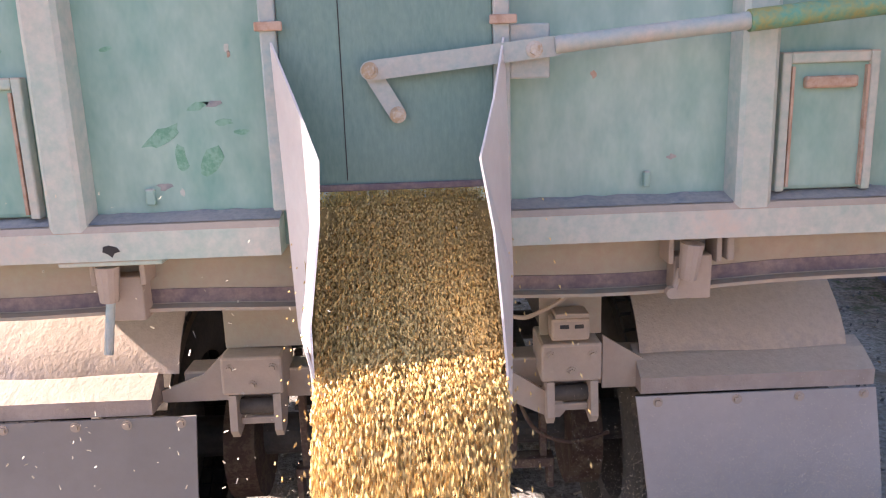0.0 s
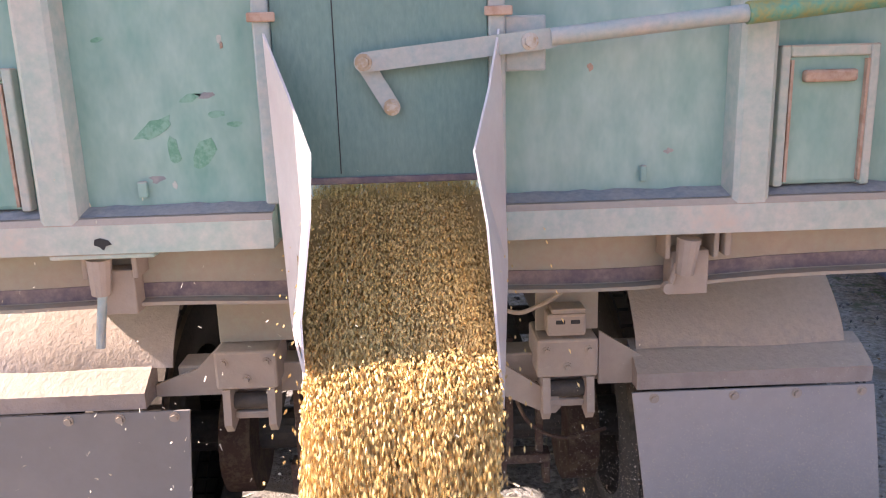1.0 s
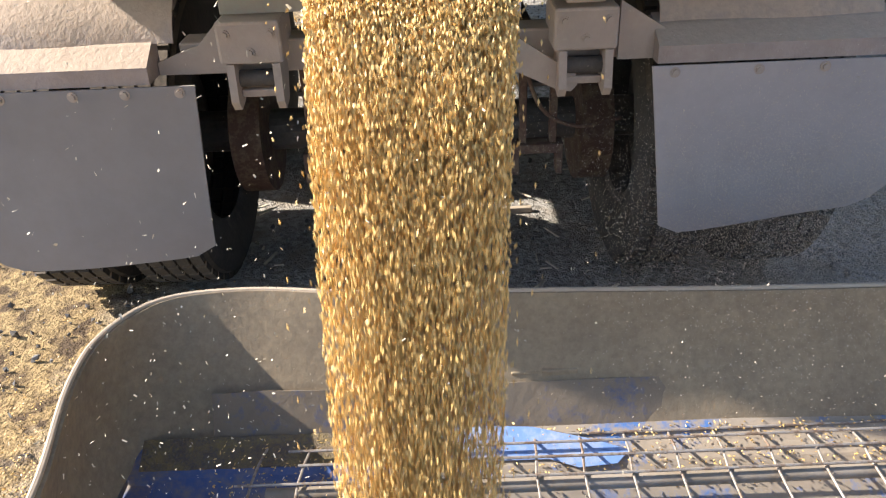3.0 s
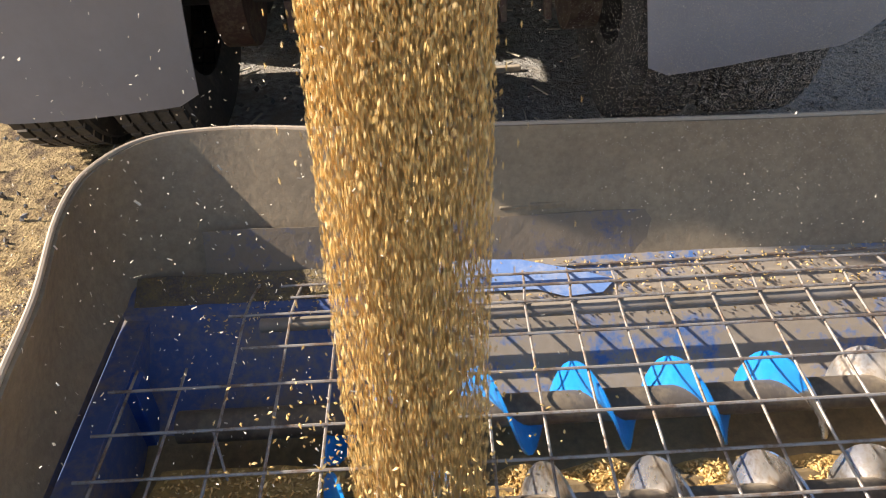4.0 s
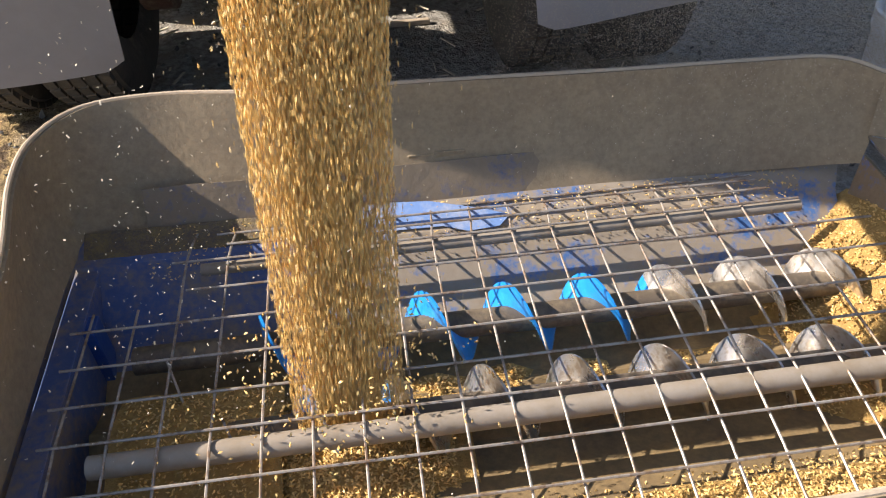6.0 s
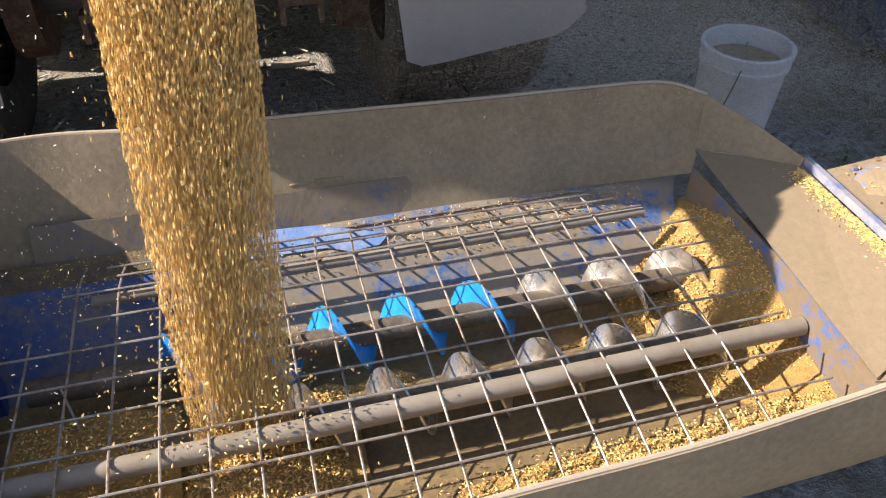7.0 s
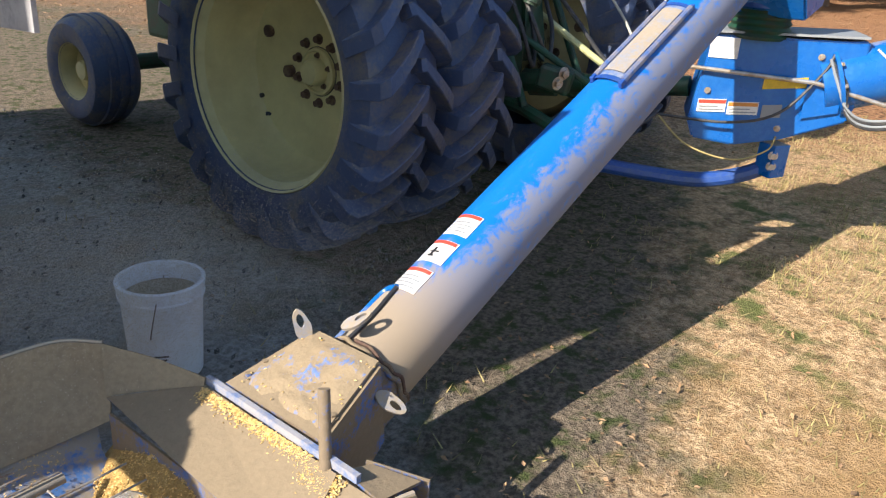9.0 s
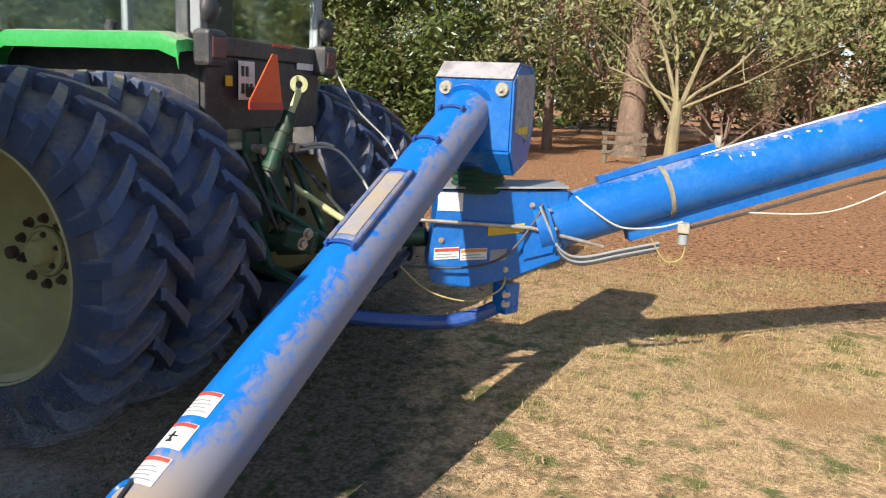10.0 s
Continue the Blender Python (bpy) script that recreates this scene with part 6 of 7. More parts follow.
def build_tractor():
    t = thing("tractor", (4.7, 3.6, 0), "large green tractor with twin rear tyres and cab", "tractor")
    cx, ay = 4.68, 2.74
    for x, s in ((3.19, -1), (3.79, -1), (5.57, 1), (6.17, 1)):
        rear_wheel(t, x, ay, s, x in (3.19, 6.17))
    part("rear_axle", add_cyl(B(), (3.45, ay, 0.905), (5.91, ay, 0.905), 0.10, seg=20), "dark_green", t)
    part("axle_case", add_box(B(), (cx - 0.34, ay - 0.28, 0.62), (cx + 0.34, ay + 0.9, 1.35), 0.05), "dark_green", t)
    # front axle and wheels
    for x, s in ((3.70, -1), (5.64, 1)):
        m = Matrix.Translation((x, 5.78, 0.435)) @ pose(0, 0, 0, 0, 90, 0) @ Matrix.Diagonal((1.04, 1.04, 1.4, 1))
        w = part("front_tyre", add_lathe(B(), [(0.21, -0.12), (0.28, -0.145), (0.36, -0.14), (0.40, -0.11), (0.42, -0.05), (0.42, 0.05), (0.40, 0.11), (0.36, 0.14), (0.28, 0.145), (0.21, 0.12)], m, 36), "tractor_rubber", t, smooth=True)
        for zz in (-0.06, 0.0, 0.06):
            part("tyre_rib", add_lathe(B(), [(0.415, zz - 0.016), (0.432, zz - 0.012), (0.432, zz + 0.012), (0.415, zz + 0.016)], m, 36), "tractor_rubber", w, smooth=True)
        mo = m if s < 0 else m @ Matrix.Rotation(math.pi, 4, "X")
        r = part("front_rim", add_lathe(B(), [(0.212, -0.12), (0.22, -0.127), (0.20, -0.11), (0.18, -0.03), (0.09, -0.02), (0.07, -0.08), (0.0, -0.085)], mo, 28), "rim_yellow", w, smooth=True)
    part("front_axle", add_cyl(B(), (3.8, 5.85, 0.45), (5.56, 5.85, 0.45), 0.07, seg=14), "dark_green", t)
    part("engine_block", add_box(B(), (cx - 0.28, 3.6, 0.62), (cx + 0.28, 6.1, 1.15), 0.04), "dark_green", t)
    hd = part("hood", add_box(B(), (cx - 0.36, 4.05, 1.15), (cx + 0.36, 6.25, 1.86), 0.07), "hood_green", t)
    for q in (-1, 1):
        part("hood_stripe", add_box(B(), (cx + q * 0.362 - 0.004, 4.15, 1.66), (cx + q * 0.362 + 0.004, 6.15, 1.76), 0.002), "hood_stripe", hd)
        for k in range(12):
            part("louvre", add_box(B(), (cx + q * 0.362 - 0.006, 4.3 + 0.06 * k, 1.22), (cx + q * 0.362 + 0.006, 4.33 + 0.06 * k, 1.62), 0.003), "hood_green", hd)
    part("hood_grille", add_box(B(), (cx - 0.30, 6.2505, 1.2), (cx + 0.30, 6.27, 1.7), 0.01), "black_plastic", hd)
    # fenders: broad green shells over the inner tyres
    for s in (-1, 1):
        xi, xo = cx + s * 0.62, cx + s * 0.80
        sec = [(2.285, 1.97), (2.30, 2.03), (2.42, 2.07), (3.55, 2.07), (3.72, 1.98), (3.80, 1.70)]
        bm = B()
        rows = [[(xi, y, z), ((xi + xo) / 2, y, z + 0.01), (xo, y, z - 0.004), (xo + s * 0.012, y, z - 0.03), (xo + s * 0.012, y + 0.0, z - 0.095)] for y, z in sec]
        add_sheet(bm, rows, 0.008)
        fd = part("fender", bm, "tractor_green", t, "bright green rear fender", smooth=True)
        bm = B()
        add_prism(bm, [(xi, 2.30, 1.35), (xi, 2.30, 2.02), (xi, 2.42, 2.06), (xi, 3.60, 2.06), (xi, 3.75, 1.9), (xi, 3.75, 1.2)], (s * 0.012, 0, 0))
        part("inner_fender", bm, "black_plastic", fd)
        # tail lamp cluster
        lx = cx + s * 0.62
        lm = part("tail_lamp", add_box(B(), (lx - 0.085, 2.17, 1.90), (lx + 0.085, 2.285, 2.10), 0.025), "black_plastic", t, "black tail lamp housing with dull red lens")
        part("lamp_lens", add_box(B(), (lx - 0.06, 2.160, 1.945), (lx + 0.06, 2.172, 2.06), 0.008), "lens_red", lm)
        bm = B()
        bmesh.ops.create_uvsphere(bm, u_segments=18, v_segments=10, radius=0.075, matrix=Matrix.Translation((lx + s * 0.01, 2.22, 2.21)) @ Matrix.Diagonal((0.85, 0.6, 1.1, 1)))
        part("work_lamp", bm, "black_plastic", lm, "round black work lamp", smooth=True)
    # cab
    x0, x1, y0, y1, z0, z1 = cx - 0.62, cx + 0.62, 2.30, 3.95, 2.075, 3.05
    for x in (x0, x1):
        for y in (y0, y1):
            part("cab_pillar", add_box(B(), (x - 0.035, y - 0.035, 1.6 if y == y1 else z0), (x + 0.035, y + 0.035, z1), 0.012), "cab_grey", t)
    part("cab_roof", add_box(B(), (x0 - 0.1, y0 - 0.15, z1), (x1 + 0.1, y1 + 0.15, z1 + 0.18), 0.05), "tractor_green", t)
    part("cab_floor", add_box(B(), (x0, y0 + 0.05, 1.35), (x1, y1, 1.42), 0.01), "black_plastic", t)
    part("cab_sill", add_box(B(), (x0, y0 - 0.05, 1.97), (x1, y0 + 0.03, 2.075), 0.012), "dark_steel", t)
    part("cab_back", add_box(B(), (x0 + 0.0, y0 - 0.03, 1.55), (x1, y0 + 0.02, 1.969), 0.01), "black_plastic", t)
    part("sill_decal", add_box(B(), (cx + 0.02, y0 - 0.054, 2.055), (cx + 0.24, y0 - 0.0505, 2.073)), "decal_red", t)
    for lo, hi in (((x0 + 0.04, y0 - 0.008, 2.08), (x1 - 0.04, y0 + 0.0, z1)), ((x0 - 0.004, y0 + 0.04, 2.085), (x0 + 0.004, y1 - 0.04, z1)), ((x1 - 0.004, y0 + 0.04, 2.085), (x1 + 0.004, y1 - 0.04, z1)), ((x0 + 0.04, y1, 1.75), (x1 - 0.04, y1 + 0.008, z1))):
        p = part("cab_window", add_box(B(), lo, hi), "glass", t)
        p.visible_shadow = False
    st = part("seat", add_box(B(), (cx - 0.25, 2.75, 1.75), (cx + 0.25, 3.2, 1.9), 0.05), "black_plastic", t)
    part("seat_back", add_box(B(), (cx - 0.24, 2.68, 1.9), (cx + 0.24, 2.8, 2.45), 0.05), "black_plastic", t)
    part("steering_column", add_cyl(B(), (cx, 3.75, 1.45), (cx, 3.5, 2.2), 0.04, seg=12), "black_plastic", t)
    # plate with bars, slow-vehicle triangle, decals
    py = 2.235
    pt = part("number_plate", add_box(B(), (4.33, py, 1.725), (4.49, py + 0.006, 1.95), 0.002), "decal_white", t, "white number plate")
    for z in (1.86, 1.76):
        for k in range(3 if z < 1.8 else 2):
            part("plate_bar", add_box(B(), (4.352 + 0.042 * k, py - 0.0025, z), (4.382 + 0.042 * k, py - 0.0005, z + 0.06)), "ink", pt)
    bm = B()
    add_prism(bm, [(4.17, 2.05, 1.68), (4.17, 2.05, 1.72), (4.40, 2.05, 1.995), (4.45, 2.05, 1.995), (4.50, 2.05, 1.72), (4.50, 2.05, 1.68)], (0, 0.006, 0))
    sm = part("warning_triangle", bm, "smv_orange", t, "orange slow-vehicle triangle")
    part("triangle_base", add_prism(B(), [(4.165, 2.046, 1.675), (4.165, 2.046, 1.715), (4.505, 2.046, 1.715), (4.505, 2.046, 1.675)], (0, 0.003, 0)), "decal_red", sm)
    part("triangle_stem", add_box(B(), (4.40, 2.06, 1.74), (4.44, 2.26, 1.80)), "black_plastic", sm)
    part("grey_patch", add_box(B(), (5.0, 2.255, 1.93), (5.20, 2.262, 2.0)), "decal_white", t)
    part("caution_decal", add_box(B(), (4.23, 2.25, 1.80), (4.29, 2.258, 1.86)), "decal_yellow", t)
    # three-point linkage: top link ram, lift arms, hoses
    bm = B()
    m = Matrix.Translation((4.64, 2.02, 1.83)) @ pose(0, 0, 0, 90, 0, -53)
    add_lathe(bm, [(0.022, -0.018), (0.052, -0.018), (0.055, 0.0), (0.052, 0.018), (0.022, 0.018)], m, 24, True)
    part("link_eye", bm, "link_yellow", t, "yellow link eye", smooth=True)
    part("link_rod", add_cyl(B(), (4.635, 2.02, 1.78), (4.59, 2.06, 1.62), 0.022, seg=12), "link_yellow", t)
    rm = part("link_ram", add_cyl(B(), (4.60, 2.05, 1.66), (4.50, 2.14, 1.30), 0.045, seg=18), "dark_green", t, smooth=True)
    for k in range(3):
        p = V(4.59, 2.06, 1.62).lerp(V(4.50, 2.14, 1.30), 0.15 + 0.35 * k)
        part("ram_collar", add_cyl(B(), p, p + V(-0.012, 0.008, -0.035), 0.055, seg=18), "dark_green", rm)
    for x, s in ((4.36, -1), (5.0, 1)):
        part("lift_arm", add_sweep(B(), [(x, 2.45, 0.80), (x + 0.02 * s, 2.0, 0.72), (x + 0.08 * s, 1.62, 0.62)], 0.04, 10), "dark_green", t)
        part("lift_rod", add_cyl(B(), (x + 0.04 * s, 2.0, 0.74), (x + 0.02 * s, 2.35, 1.45), 0.025, seg=10), "dark_green", t)
    pto = part("drive_shaft", add_cyl(B(), (4.70, 2.42, 0.78), (4.92, 1.25, 0.92), 0.06, seg=20), "dark_green", t, smooth=True)
    part("shaft_joint", add_cyl(B(), (4.735, 2.22, 0.805), (4.765, 2.05, 0.825), 0.085, seg=16), "dark_green", pto)
    part("shaft_joint", add_cyl(B(), (4.86, 1.55, 0.882), (4.885, 1.42, 0.9), 0.085, seg=16), "cab_grey", pto)
    hoses = [([(4.95, 2.22, 1.40), (5.08, 2.02, 1.42), (5.22, 1.90, 1.25), (5.22, 1.72, 1.02), (5.18, 1.5, 0.9)], "hose_white", 0.009),
             ([(5.35, 2.20, 2.0), (5.38, 2.02, 1.70), (5.50, 1.80, 1.45), (5.45, 1.65, 1.2)], "hose_white", 0.006),
             ([(4.45, 2.28, 1.40), (4.42, 2.12, 1.15), (4.5, 2.08, 0.95), (4.6, 2.15, 1.1), (4.66, 2.25, 1.3)], "black_plastic", 0.014),
             ([(4.55, 2.28, 1.45), (4.50, 2.10, 1.2), (4.62, 2.05, 1.0), (4.75, 2.12, 1.15), (4.82, 2.25, 1.35)], "black_plastic", 0.014),
             ([(4.90, 2.25, 1.40), (4.93, 2.05, 1.2), (5.0, 1.8, 0.95), (5.02, 1.45, 0.95)], "black_plastic", 0.014)]
    for pts, mt, r in hoses:
        part("hydraulic_hose", add_sweep(B(), smooth_line(pts), r, 8), mt, t, smooth=True)
    # yoke, pins and bracket of the lower links
    yk = part("link_yoke", add_box(B(), (-0.06, -0.10, -0.07), (0.06, 0.10, 0.07), 0.02, Matrix.Translation((4.48, 1.90, 0.90)) @ pose(0, 0, 0, 12, 0, 20)), "dark_green", t)
    for dx, dz in ((-0.062, 0.0), (0.0, 0.05)):
        bm = B()
        hex_bolt(bm, (4.43 + dx, 1.82, 0.90 + dz), (-0.3, -1, 0), 0.026, 0.02)
        part("bolt", bm, "worn_steel", yk)
    for k in range(5):
        p = V(4.70, 2.42, 0.78).lerp(V(4.92, 1.25, 0.92), 0.35 + 0.10 * k)
        part("shaft_rib", add_cyl(B(), p, p + V(0.004, -0.022, 0.002), 0.068, seg=18), "dark_green", pto)
    part("stay_bar", add_cyl(B(), (4.42, 2.30, 1.20), (4.62, 1.70, 0.86), 0.022, seg=10), "dark_green", t)
    part("stay_bar", add_cyl(B(), (4.80, 2.30, 1.25), (5.08, 1.65, 0.80), 0.022, seg=10), "link_yellow", t)
    part("link_bracket", add_prism(B(), [(4.60, 2.27, 1.55), (4.76, 2.27, 1.55), (4.80, 2.20, 1.10), (4.70, 2.12, 0.95), (4.58, 2.20, 1.10)], (0, 0.03, 0)), "dark_green", t)
    part("tool_rod", add_sweep(B(), smooth_line([(4.86, 2.12, 1.44), (4.92, 2.02, 1.46), (4.98, 1.96, 1.44)]), 0.012, 8), "worn_steel", t, smooth=True)
    for x in (4.52, 4.60, 4.82, 4.90):
        part("coupler", add_cyl(B(), (x, 2.28, 1.43), (x, 2.19, 1.42), 0.028, seg=12), "worn_steel", t)
    part("coupler_block", add_box(B(), (4.44, 2.27, 1.34), (4.98, 2.30, 1.53), 0.01), "dark_green", t)


build_tractor()


# ---- loose things on the ground ----
def build_litter():
    rnd = random.Random(11)
    d = part("wood_stick", add_box(B(), (0.36, 3.02, -0.012), (0.53, 3.045, 0.012), 0.006, Matrix.Rotation(radians(2), 4, "Z")), "belt_edge")
    tagged(d, "pale splintered stick lying under the truck", "stick")
    bm = B()
    for _ in range(2600):
        x, y = rnd.uniform(-2.5, 3.4), rnd.uniform(1.7, 7.0)
        s = rnd.uniform(0.006, 0.018) * (1.5 if rnd.random() < 0.05 else 1)
        m = Matrix.Translation((x, y, -0.004 + s * 0.2)) @ Euler((rnd.uniform(0, 6), rnd.uniform(0, 6), 0)).to_matrix().to_4x4() @ Matrix.Diagonal((s, s * 0.8, s * 0.55, 1))
        bmesh_oct(bm, m, rnd)
    st = part("gravel", bm, "pebble")
    tagged(st, "loose grey gravel on the packed yard", "gravel", kind="stuff")
    verts, faces = [], []

    def leaf(x, y, z, a, b, yaw, tilt):
        m = Matrix.Translation((x, y, z)) @ Euler((tilt, tilt * 0.7, yaw)).to_matrix().to_4x4()
        k = len(verts)
        for q in ((-a, 0, 0), (-a * 0.2, b, a * 0.25), (a, 0, 0.1 * a), (-a * 0.2, -b, a * 0.2)):
            verts.append(m @ V(*q))
        faces.append((k, k + 1, k + 2, k + 3))

    for _ in range(9000):
        x, y = rnd.uniform(2.2, 30) if rnd.random() < 0.75 else rnd.uniform(2.0, 9), rnd.uniform(-12, 16)
        if x > 9 or rnd.random() < 0.45:
            w = 0.36 if x < 6 else 0.9
            leaf(x, y, 0.012, w * rnd.uniform(0.02, 0.055), w * rnd.uniform(0.01, 0.024), rnd.uniform(0, 6.3), rnd.uniform(-0.7, 0.7))
    for _ in range(700):
        leaf(rnd.uniform(1.9, 5.2), rnd.gauss(0.4, 0.7), 0.010, rnd.uniform(0.007, 0.021), rnd.uniform(0.004, 0.010), rnd.uniform(0, 6.3), rnd.uniform(-0.7, 0.7))
    me = bpy.data.meshes.new("fallen_leaves")
    me.from_pydata(verts, [], faces)
    me.materials.append(M["leaf_litter"])
    tagged(new("fallen_leaves", me), "dry russet leaves strewn over the grass", "leaves", kind="stuff")
    verts, faces = [], []
    for _ in range(60000):
        x, y = 2.2 + 8 * rnd.random() ** 1.3, rnd.uniform(-4.5, 4.0)
        if noise.noise(V(x * 1.1, y * 1.1, 3)) < -0.12 and rnd.random() < 0.8:
            continue
        if y - 0.42 * x > -1.5 + 0.4 * noise.noise(V(x * 2, y * 2, 7)) and rnd.random() < 0.9:
            continue
        if x < 4.3 and rnd.random() < 0.5:
            continue
        h, an = rnd.uniform(0.015, 0.055), rnd.uniform(0, 6.3)
        w = 0.0034
        k = len(verts)
        dx, dy = math.cos(an), math.sin(an)
        lx, ly = rnd.gauss(0, 0.6) * h, rnd.gauss(0, 0.6) * h
        verts += [(x - dx * w, y - dy * w, -0.012), (x + dx * w, y + dy * w, -0.012), (x + lx, y + ly, h)]
        faces.append((k, k + 1, k + 2))
    me = bpy.data.meshes.new("dry_grass")
    me.from_pydata(verts, [], faces)
    me.materials.append(M["grass_blade"])
    tagged(new("dry_grass", me), "short dry grass, half green and half straw", "grass", kind="stuff")
    # straw and spilt grain by the hopper's end
    bm = B()
    grain_cloud(bm, [(V(rnd.gauss(-1.0, 0.25), rnd.gauss(1.1, 0.5), 0.004), rnd.uniform(0, 6.3), rnd.uniform(-0.2, 0.2)) for _ in range(6000)], rnd)
    sp = part("spilt_grain", bm, "grain")
    tagged(sp, "spilt grain scattered on the ground beside the hopper", "grain", kind="stuff")


    bm = B()
    for _ in range(160):
        p = V(rnd.gauss(-0.1, 0.6), rnd.uniform(2.3, 4.2), 0.006)
        a, w = rnd.uniform(0.008, 0.05), rnd.uniform(0.002, 0.006)
        add_box(bm, (-a, -w, -0.002), (a, w, 0.002), 0, Matrix.Translation(p) @ Matrix.Rotation(rnd.uniform(0, 6.3), 4, "Z"))
    tagged(part("straw_scatter", bm, "chaff"), "pale straw and splinters strewn under the truck", "straw", kind="stuff")
    d = thing("red_drum", (2.68, 6.5, 0), "small faded red drum standing on the yard", "drum")
    part("drum_body", add_lathe(B(), [(0.0, 0.0), (0.18, 0.0), (0.185, 0.02), (0.18, 0.2), (0.188, 0.21), (0.18, 0.22), (0.18, 0.40), (0.188, 0.41), (0.18, 0.42), (0.185, 0.60), (0.17, 0.61), (0.0, 0.60)], Matrix.Translation((2.68, 6.5, -0.005)), 28), "drum_red", d, smooth=True)


def bmesh_oct(bm, m, rnd):
    vs = [bm.verts.new(m @ V(*[c * rnd.uniform(0.7, 1.2) for c in q])) for q in ((1, 0, 0), (-1, 0, 0), (0, 1, 0), (0, -1, 0), (0, 0, 1), (0, 0, -1))]
    for f in ((0, 2, 4), (2, 1, 4), (1, 3, 4), (3, 0, 4), (2, 0, 5), (1, 2, 5), (3, 1, 5), (0, 3, 5)):
        bm.faces.new([vs[i] for i in f])


build_litter()


# ---- trees and fence ----
def leaf_mesh(name, clumps, count, size, mat, parent, seed, droop=0.0):
    """A crown: many small leaves gathered in clumps, with gaps between them."""
    rnd = random.Random(seed)
    verts, faces = [], []
    for _ in range(count):
        c, r = clumps[rnd.randrange(len(clumps))]
        d = V(rnd.gauss(0, 1), rnd.gauss(0, 1), rnd.gauss(0, 1)).normalized() * (rnd.random() ** 0.45) * r
        p = V(*c) + d
        if p.z < 0.1:
            p.z = 0.1 + rnd.random() * 0.4
        s = size * rnd.uniform(0.6, 1.4)
        m = Matrix.Translation(p) @ Euler((rnd.uniform(0, 6.3), rnd.uniform(-1, 1) + droop, rnd.uniform(0, 6.3))).to_matrix().to_4x4()
        k = len(verts)
        for q in ((-s, 0, 0), (0, s * 0.38, s * 0.1), (s, 0, 0), (0, -s * 0.38, s * 0.1)):
            verts.append(m @ V(*q))
        faces.append((k, k + 1, k + 2, k + 3))
    me = bpy.data.meshes.new(name)
    me.from_pydata(verts, [], faces)
    me.materials.append(M[mat])
    ob = new(name, me)
    ob.parent = parent
    ob.matrix_basis = world_pose(parent).inverted()
    return ob


def grow(bm, p, d, length, r, depth, rnd, spread=0.5, tips=None):
    """Tapered limbs that fork."""
    pts, radii = [p.copy()], [r]
    n = 4
    for i in range(n):
        d = (d + V(rnd.gauss(0, 0.10), rnd.gauss(0, 0.10), rnd.gauss(0.03, 0.06))).normalized()
        p = p + d * length / n
        pts.append(p.copy())
        radii.append(r * (1 - 0.45 * (i + 1) / n))
    add_sweep(bm, pts, r, 6 if depth else 4, radii)
    if tips is not None:
        tips.append(p.copy())
    if depth > 0:
        for _ in range(3 if depth > 1 else 4):
            a = (d + V(rnd.gauss(0, spread), rnd.gauss(0, spread), rnd.gauss(0.1, spread * 0.6))).normalized()
            grow(bm, pts[rnd.randrange(2, n + 1)], a, length * rnd.uniform(0.55, 0.8), radii[-1] * rnd.uniform(0.55, 0.8), depth - 1, rnd, spread, tips)


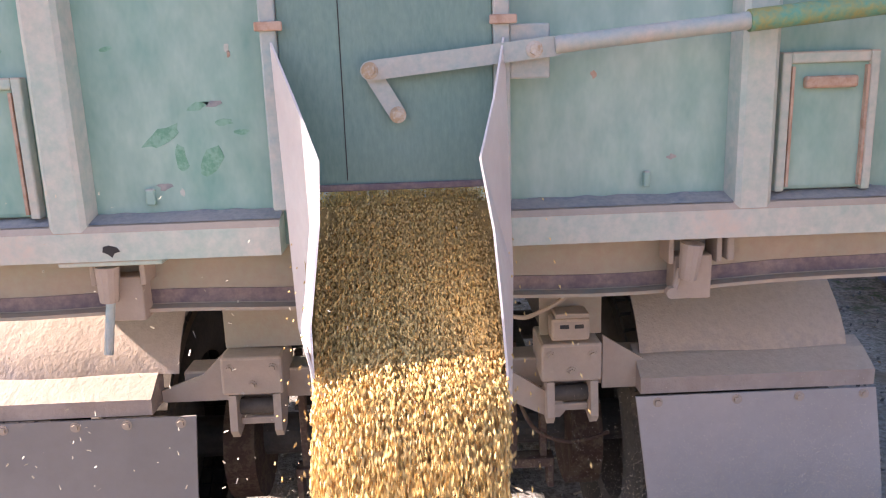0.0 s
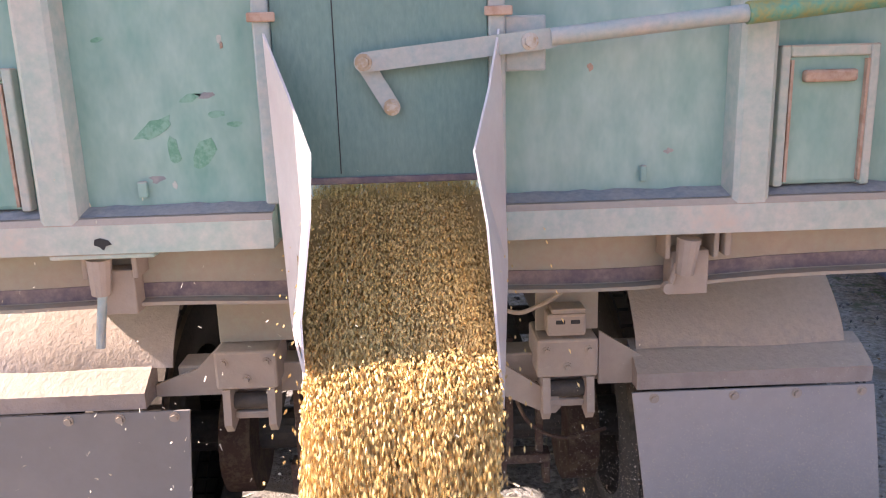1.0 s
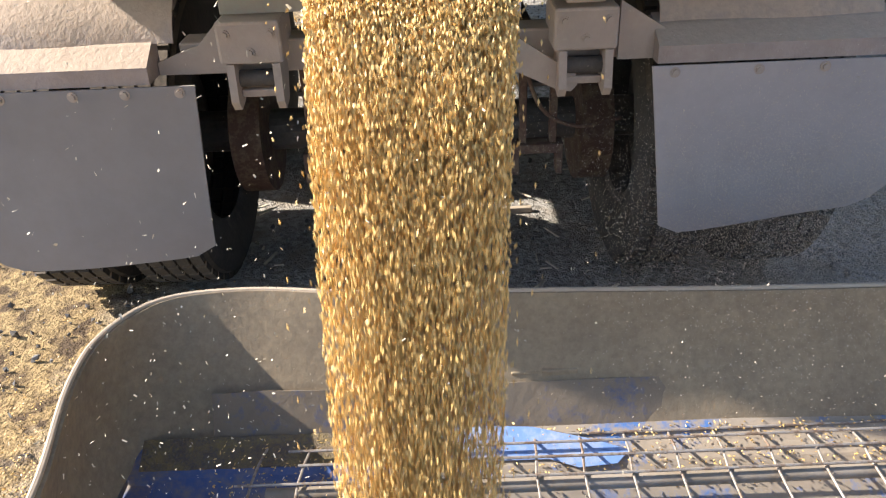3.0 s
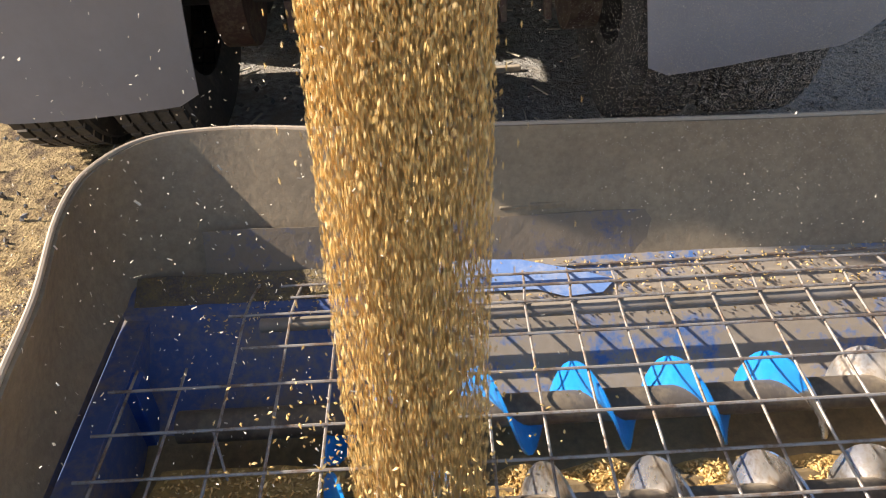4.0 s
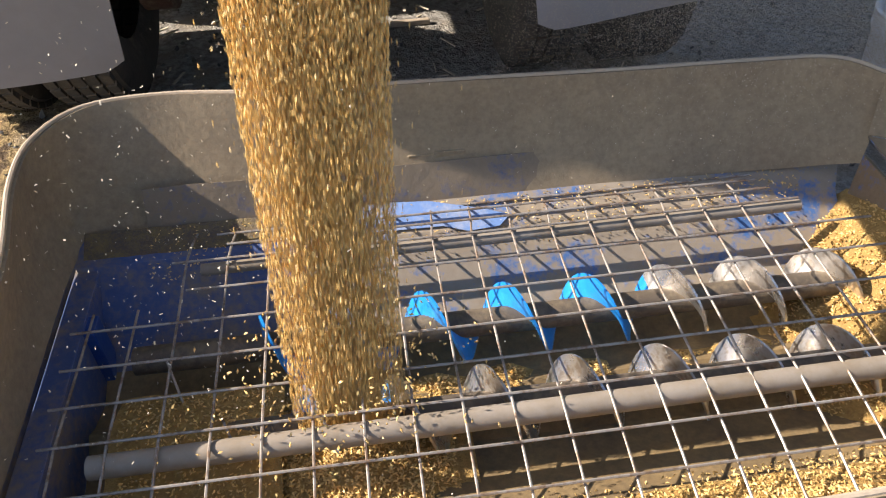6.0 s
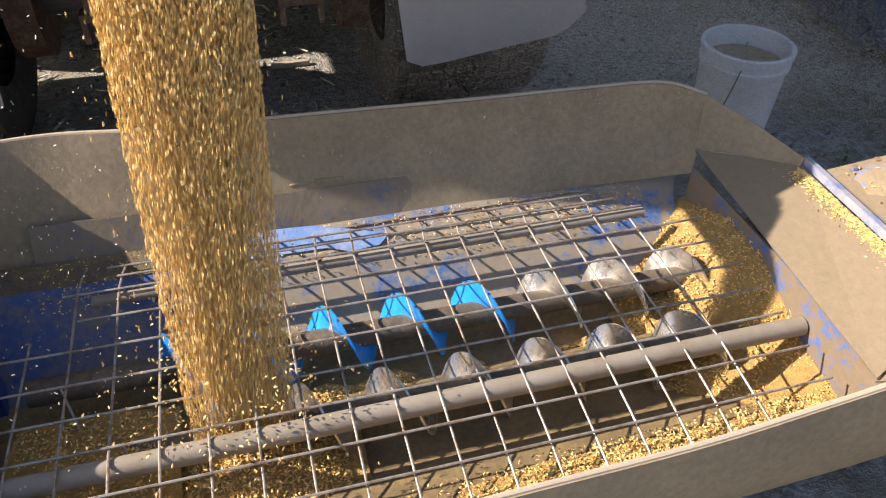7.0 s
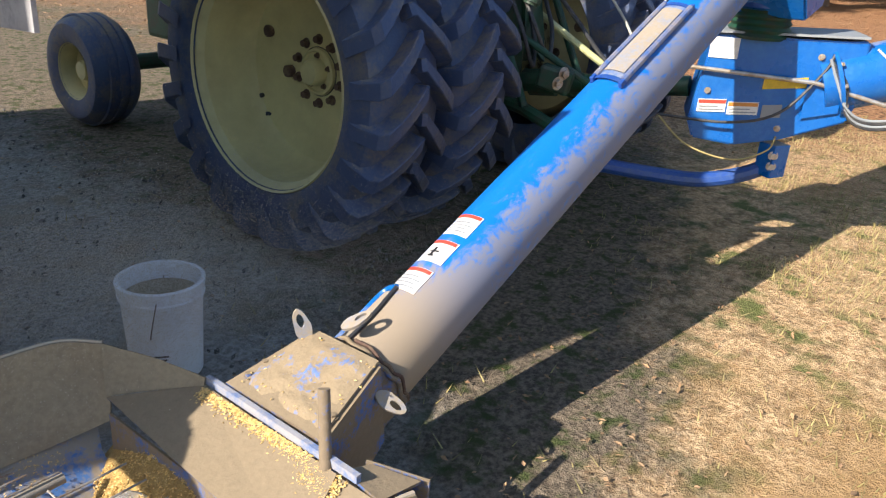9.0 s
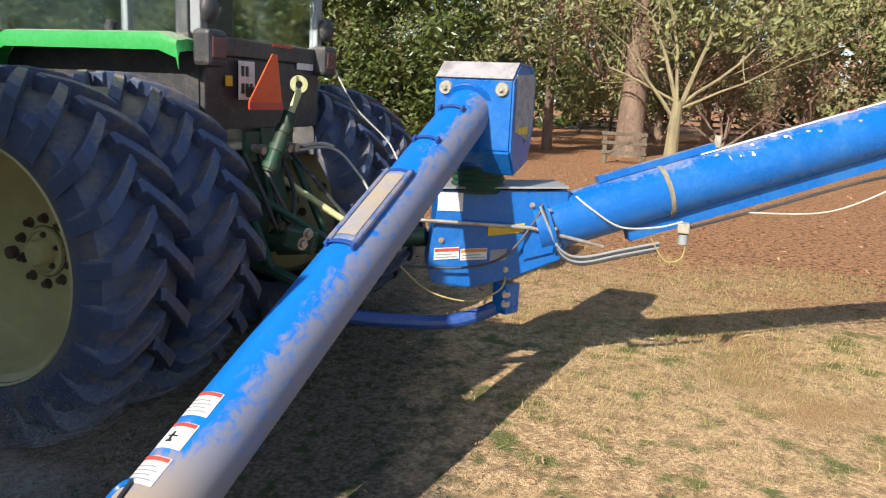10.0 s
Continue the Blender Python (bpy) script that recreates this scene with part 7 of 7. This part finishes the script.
def build_trees():
    rnd = random.Random(21)
    # bare pale tree with several stems
    t = thing("bare_tree", (27.5, 1.75, 0), "bare pale-barked tree with forking limbs and few leaves", "tree")
    bm = B()
    add_sweep(bm, [(27.5, 1.75, -0.1), (27.5, 1.72, 1.0), (27.48, 1.66, 2.0)], 0.3, 10, [0.25, 0.20, 0.17])
    part("trunk", bm, "pale_bark", t, smooth=True)
    tips = []
    for a, ln, r in (((0.0, 0.85, 1.0), 3.0, 0.10), ((0.1, 0.25, 1.2), 3.4, 0.12), ((-0.1, -0.35, 1.2), 3.4, 0.13), ((0.0, -0.75, 0.75), 3.2, 0.09), ((0.3, 0.05, 1.3), 3.5, 0.10), ((0.1, 1.3, 0.6), 2.6, 0.07), ((-0.2, -1.2, 0.8), 3.0, 0.07)):
        bm = B()
        grow(bm, V(27.49, 1.70, rnd.uniform(1.2, 2.0)), V(*a).normalized(), ln, r * 0.68, 3, rnd, 0.5, tips)
        part("limb", bm, "pale_bark", t)
    leaf_mesh("sparse_leaves", [(tuple(p), 0.5) for p in tips], 2200, 0.05, "leaf_brown", t, 1)
    # thick red-brown trunks further back
    for x, y, r in ((29.0, 3.35, 0.5), (46.0, -1.6, 0.6), (38.0, 10.5, 0.5)):
        t = thing("trunk_tree", (x, y, 0), "tall tree with a thick reddish trunk and drooping foliage", "tree")
        bm = B()
        add_sweep(bm, [(x, y, -0.1), (x, y, 0.5), (x + 0.1, y - 0.05, 3), (x + 0.1, y - 0.1, 9)], r, 14, [r * 1.25, r, r * 0.85, r * 0.5])
        part("trunk", bm, "bark", t, smooth=True)
        cl = [((x + rnd.gauss(0, 2), y + rnd.gauss(0, 2.6), rnd.uniform(3.6, 10)), rnd.uniform(0.8, 1.8)) for _ in range(22)]
        leaf_mesh("crown", cl, 7000, 0.15, "leaf_olive", t, int(x), 0.5)
    # evergreen hedge beside the tractor, darker and denser
    for k, (x, y) in enumerate(((21.5, 12.8), (21.0, 10.9), (21.8, 9.2), (22.5, 7.7), (21, 15.0), (22, 17.5), (21, 20.0), (22, 23), (22, 26.5))):
        t = thing("evergreen_shrub", (x, y, 0), "dense dark glossy evergreen shrub", "shrub")
        part("trunk", add_cyl(B(), (x, y, -0.05), (x, y, 3.5), 0.12, 0.06, 8), "bark", t)
        cl = [((x + rnd.gauss(0, 0.7), y + rnd.gauss(0, 0.8), rnd.uniform(0.7, 6.5)), rnd.uniform(0.5, 1.0)) for _ in range(26)]
        leaf_mesh("crown", cl, 7500, 0.11, "leaf_dark", t, 50 + k)
    # olive drooping trees closing the view
    for k, (x, y) in enumerate(((30, 6.6), (33, 1.0), (33, -2.6), (36, -6), (35, -9.5), (37, -13), (38, -17), (33, 12), (33, 17), (35, 22), (36, 28), (38, 34), (41, -9), (42, -4), (44, 0.5), (45, 6), (40, 3.5), (43, -14))):
        t = thing("olive_tree", (x, y, 0), "soft olive-green tree with hanging fronds", "tree")
        part("trunk", add_cyl(B(), (x, y, -0.05), (x, y, 5), 0.22, 0.1, 10), "bark", t)
        cl = [((x + rnd.gauss(0, 1.2), y + rnd.gauss(0, 1.5), rnd.uniform(1.9, 9)), rnd.uniform(0.6, 1.3)) for _ in range(26)]
        leaf_mesh("crown", cl, 7000, 0.13, "leaf_olive", t, 80 + k, 0.7)
    # brown bare brush
    for k, (x, y) in enumerate(((29.5, 4.4), (31, 2.6), (30.5, 0.2), (31, -3))):
        t = thing("bare_bush", (x, y, 0), "bare bush with purplish-brown twigs", "shrub")
        bm = B()
        tips = []
        for _ in range(6):
            grow(bm, V(x, y, 2.6 if k == 0 else 0.4), V(rnd.gauss(0, 0.5), rnd.gauss(0, 0.8), 0.8).normalized(), 2.2, 0.05, 2, rnd, 0.6, tips)
        part("stem", bm, "bark", t)
        leaf_mesh("twig_mass", [(tuple(p), 0.45) for p in tips], 1700, 0.07, "leaf_brown", t, 120 + k)
    # far dark belt behind everything
    t = thing("far_wood", (55, 5, 0), "shaded belt of trees in the distance", "wood", kind="stuff")
    cl = [((rnd.uniform(52, 60), rnd.uniform(-45, 70), rnd.uniform(0.5, 18)), rnd.uniform(1.5, 3)) for _ in range(420)]
    leaf_mesh("far_leaves", cl, 52000, 0.5, "leaf_dark", t, 9)
    t = thing("side_wood", (10, 45, 0), "belt of trees beyond the yard", "wood", kind="stuff")
    cl = [((rnd.uniform(-35, 40), rnd.uniform(42, 50), rnd.uniform(0.5, 11)), rnd.uniform(1.5, 3)) for _ in range(160)]
    leaf_mesh("far_leaves", cl, 14000, 0.45, "leaf_dark", t, 10)


build_trees()


def build_fence():
    f = thing("wooden_fence", (25.2, 3.3, 0), "short weathered wooden rail fence with a brace", "fence")
    ys = (3.55, 2.35)
    for y in ys:
        part("post", add_box(B(), (25.12, y - 0.07, -0.05), (25.26, y + 0.07, 0.95), 0.015), "fence_wood", f)
    for z in (0.28, 0.58, 0.86):
        part("rail", add_box(B(), (25.08, 2.25, z), (25.12, 3.65, z + 0.11), 0.01), "fence_wood", f)
    part("brace", add_prism(B(), [(25.05, 3.5, 0.30), (25.05, 3.4, 0.30), (25.05, 2.4, 0.86), (25.05, 2.5, 0.92)], (0.03, 0, 0)), "fence_wood", f)
    g = thing("paddock_fence", (48, 0, 0), "grey post-and-rail fence far off under the trees", "fence")
    for k in range(14):
        y = 9 - 1.9 * k
        part("post", add_box(B(), (47.9, y - 0.08, -0.05), (48.06, y + 0.08, 1.2)), "fence_wood", g)
    for z in (0.35, 0.7, 1.02):
        part("rail", add_box(B(), (47.86, -16, z), (47.9, 9.2, z + 0.12)), "fence_wood", g)


build_fence()


# ---- what moves ----
def motions():
    steps = 300
    for ob, offset, lane in STREAM:
        rows = []
        for k in range(steps + 1):
            u = (k + offset) % FALL
            p = fall_place(u, lane)
            lean = -70 if u < SLIDE else -70 + 70 * min(1, (u - SLIDE) / 4)
            rows.append((k / 30, pose(p.x, p.y, p.z, lean, 0, 0)))
        walk(ob, rows)
    for ob, phase in zip(SCREWS, (40, 200)):
        base = ob.matrix_basis.copy()
        walk(ob, [(k / 30, base @ pose(0, 0, 0, phase - 74.0 * k, 0, 0)) for k in range(301)])
    for ob, k in BOUNCE:
        walk(ob, [(i / 15, pose(0.0 + 0.03 * math.sin(3 * i + k), 0.93, 0.26 + 0.07 * abs(math.sin(0.55 * i + 1.6 * k)), 0, 0, 20 * math.sin(i * 0.5 + k) + 90 * k)) for i in range(151)])
    for ob, k, c in DUST_HAZE:
        walk(ob, [(i * 0.5, pose(c[0] + 0.012 * i, c[1] + 0.02 * math.sin(0.6 * i + k), c[2] + 0.006 * i, 0, 0, 3 * math.sin(0.4 * i + k))) for i in range(21)])
    for ob, k in CHAFF:
        walk(ob, [(i * 0.5, pose(0.05 * math.sin(i * 0.9 + k), 1.05 + 0.06 * math.cos(i * 0.7 + k), 0.55 + 0.12 * k - 0.028 * i, 8 * math.sin(i + k), 0, 15 * math.sin(0.5 * i + 2 * k))) for i in range(21)])


motions()
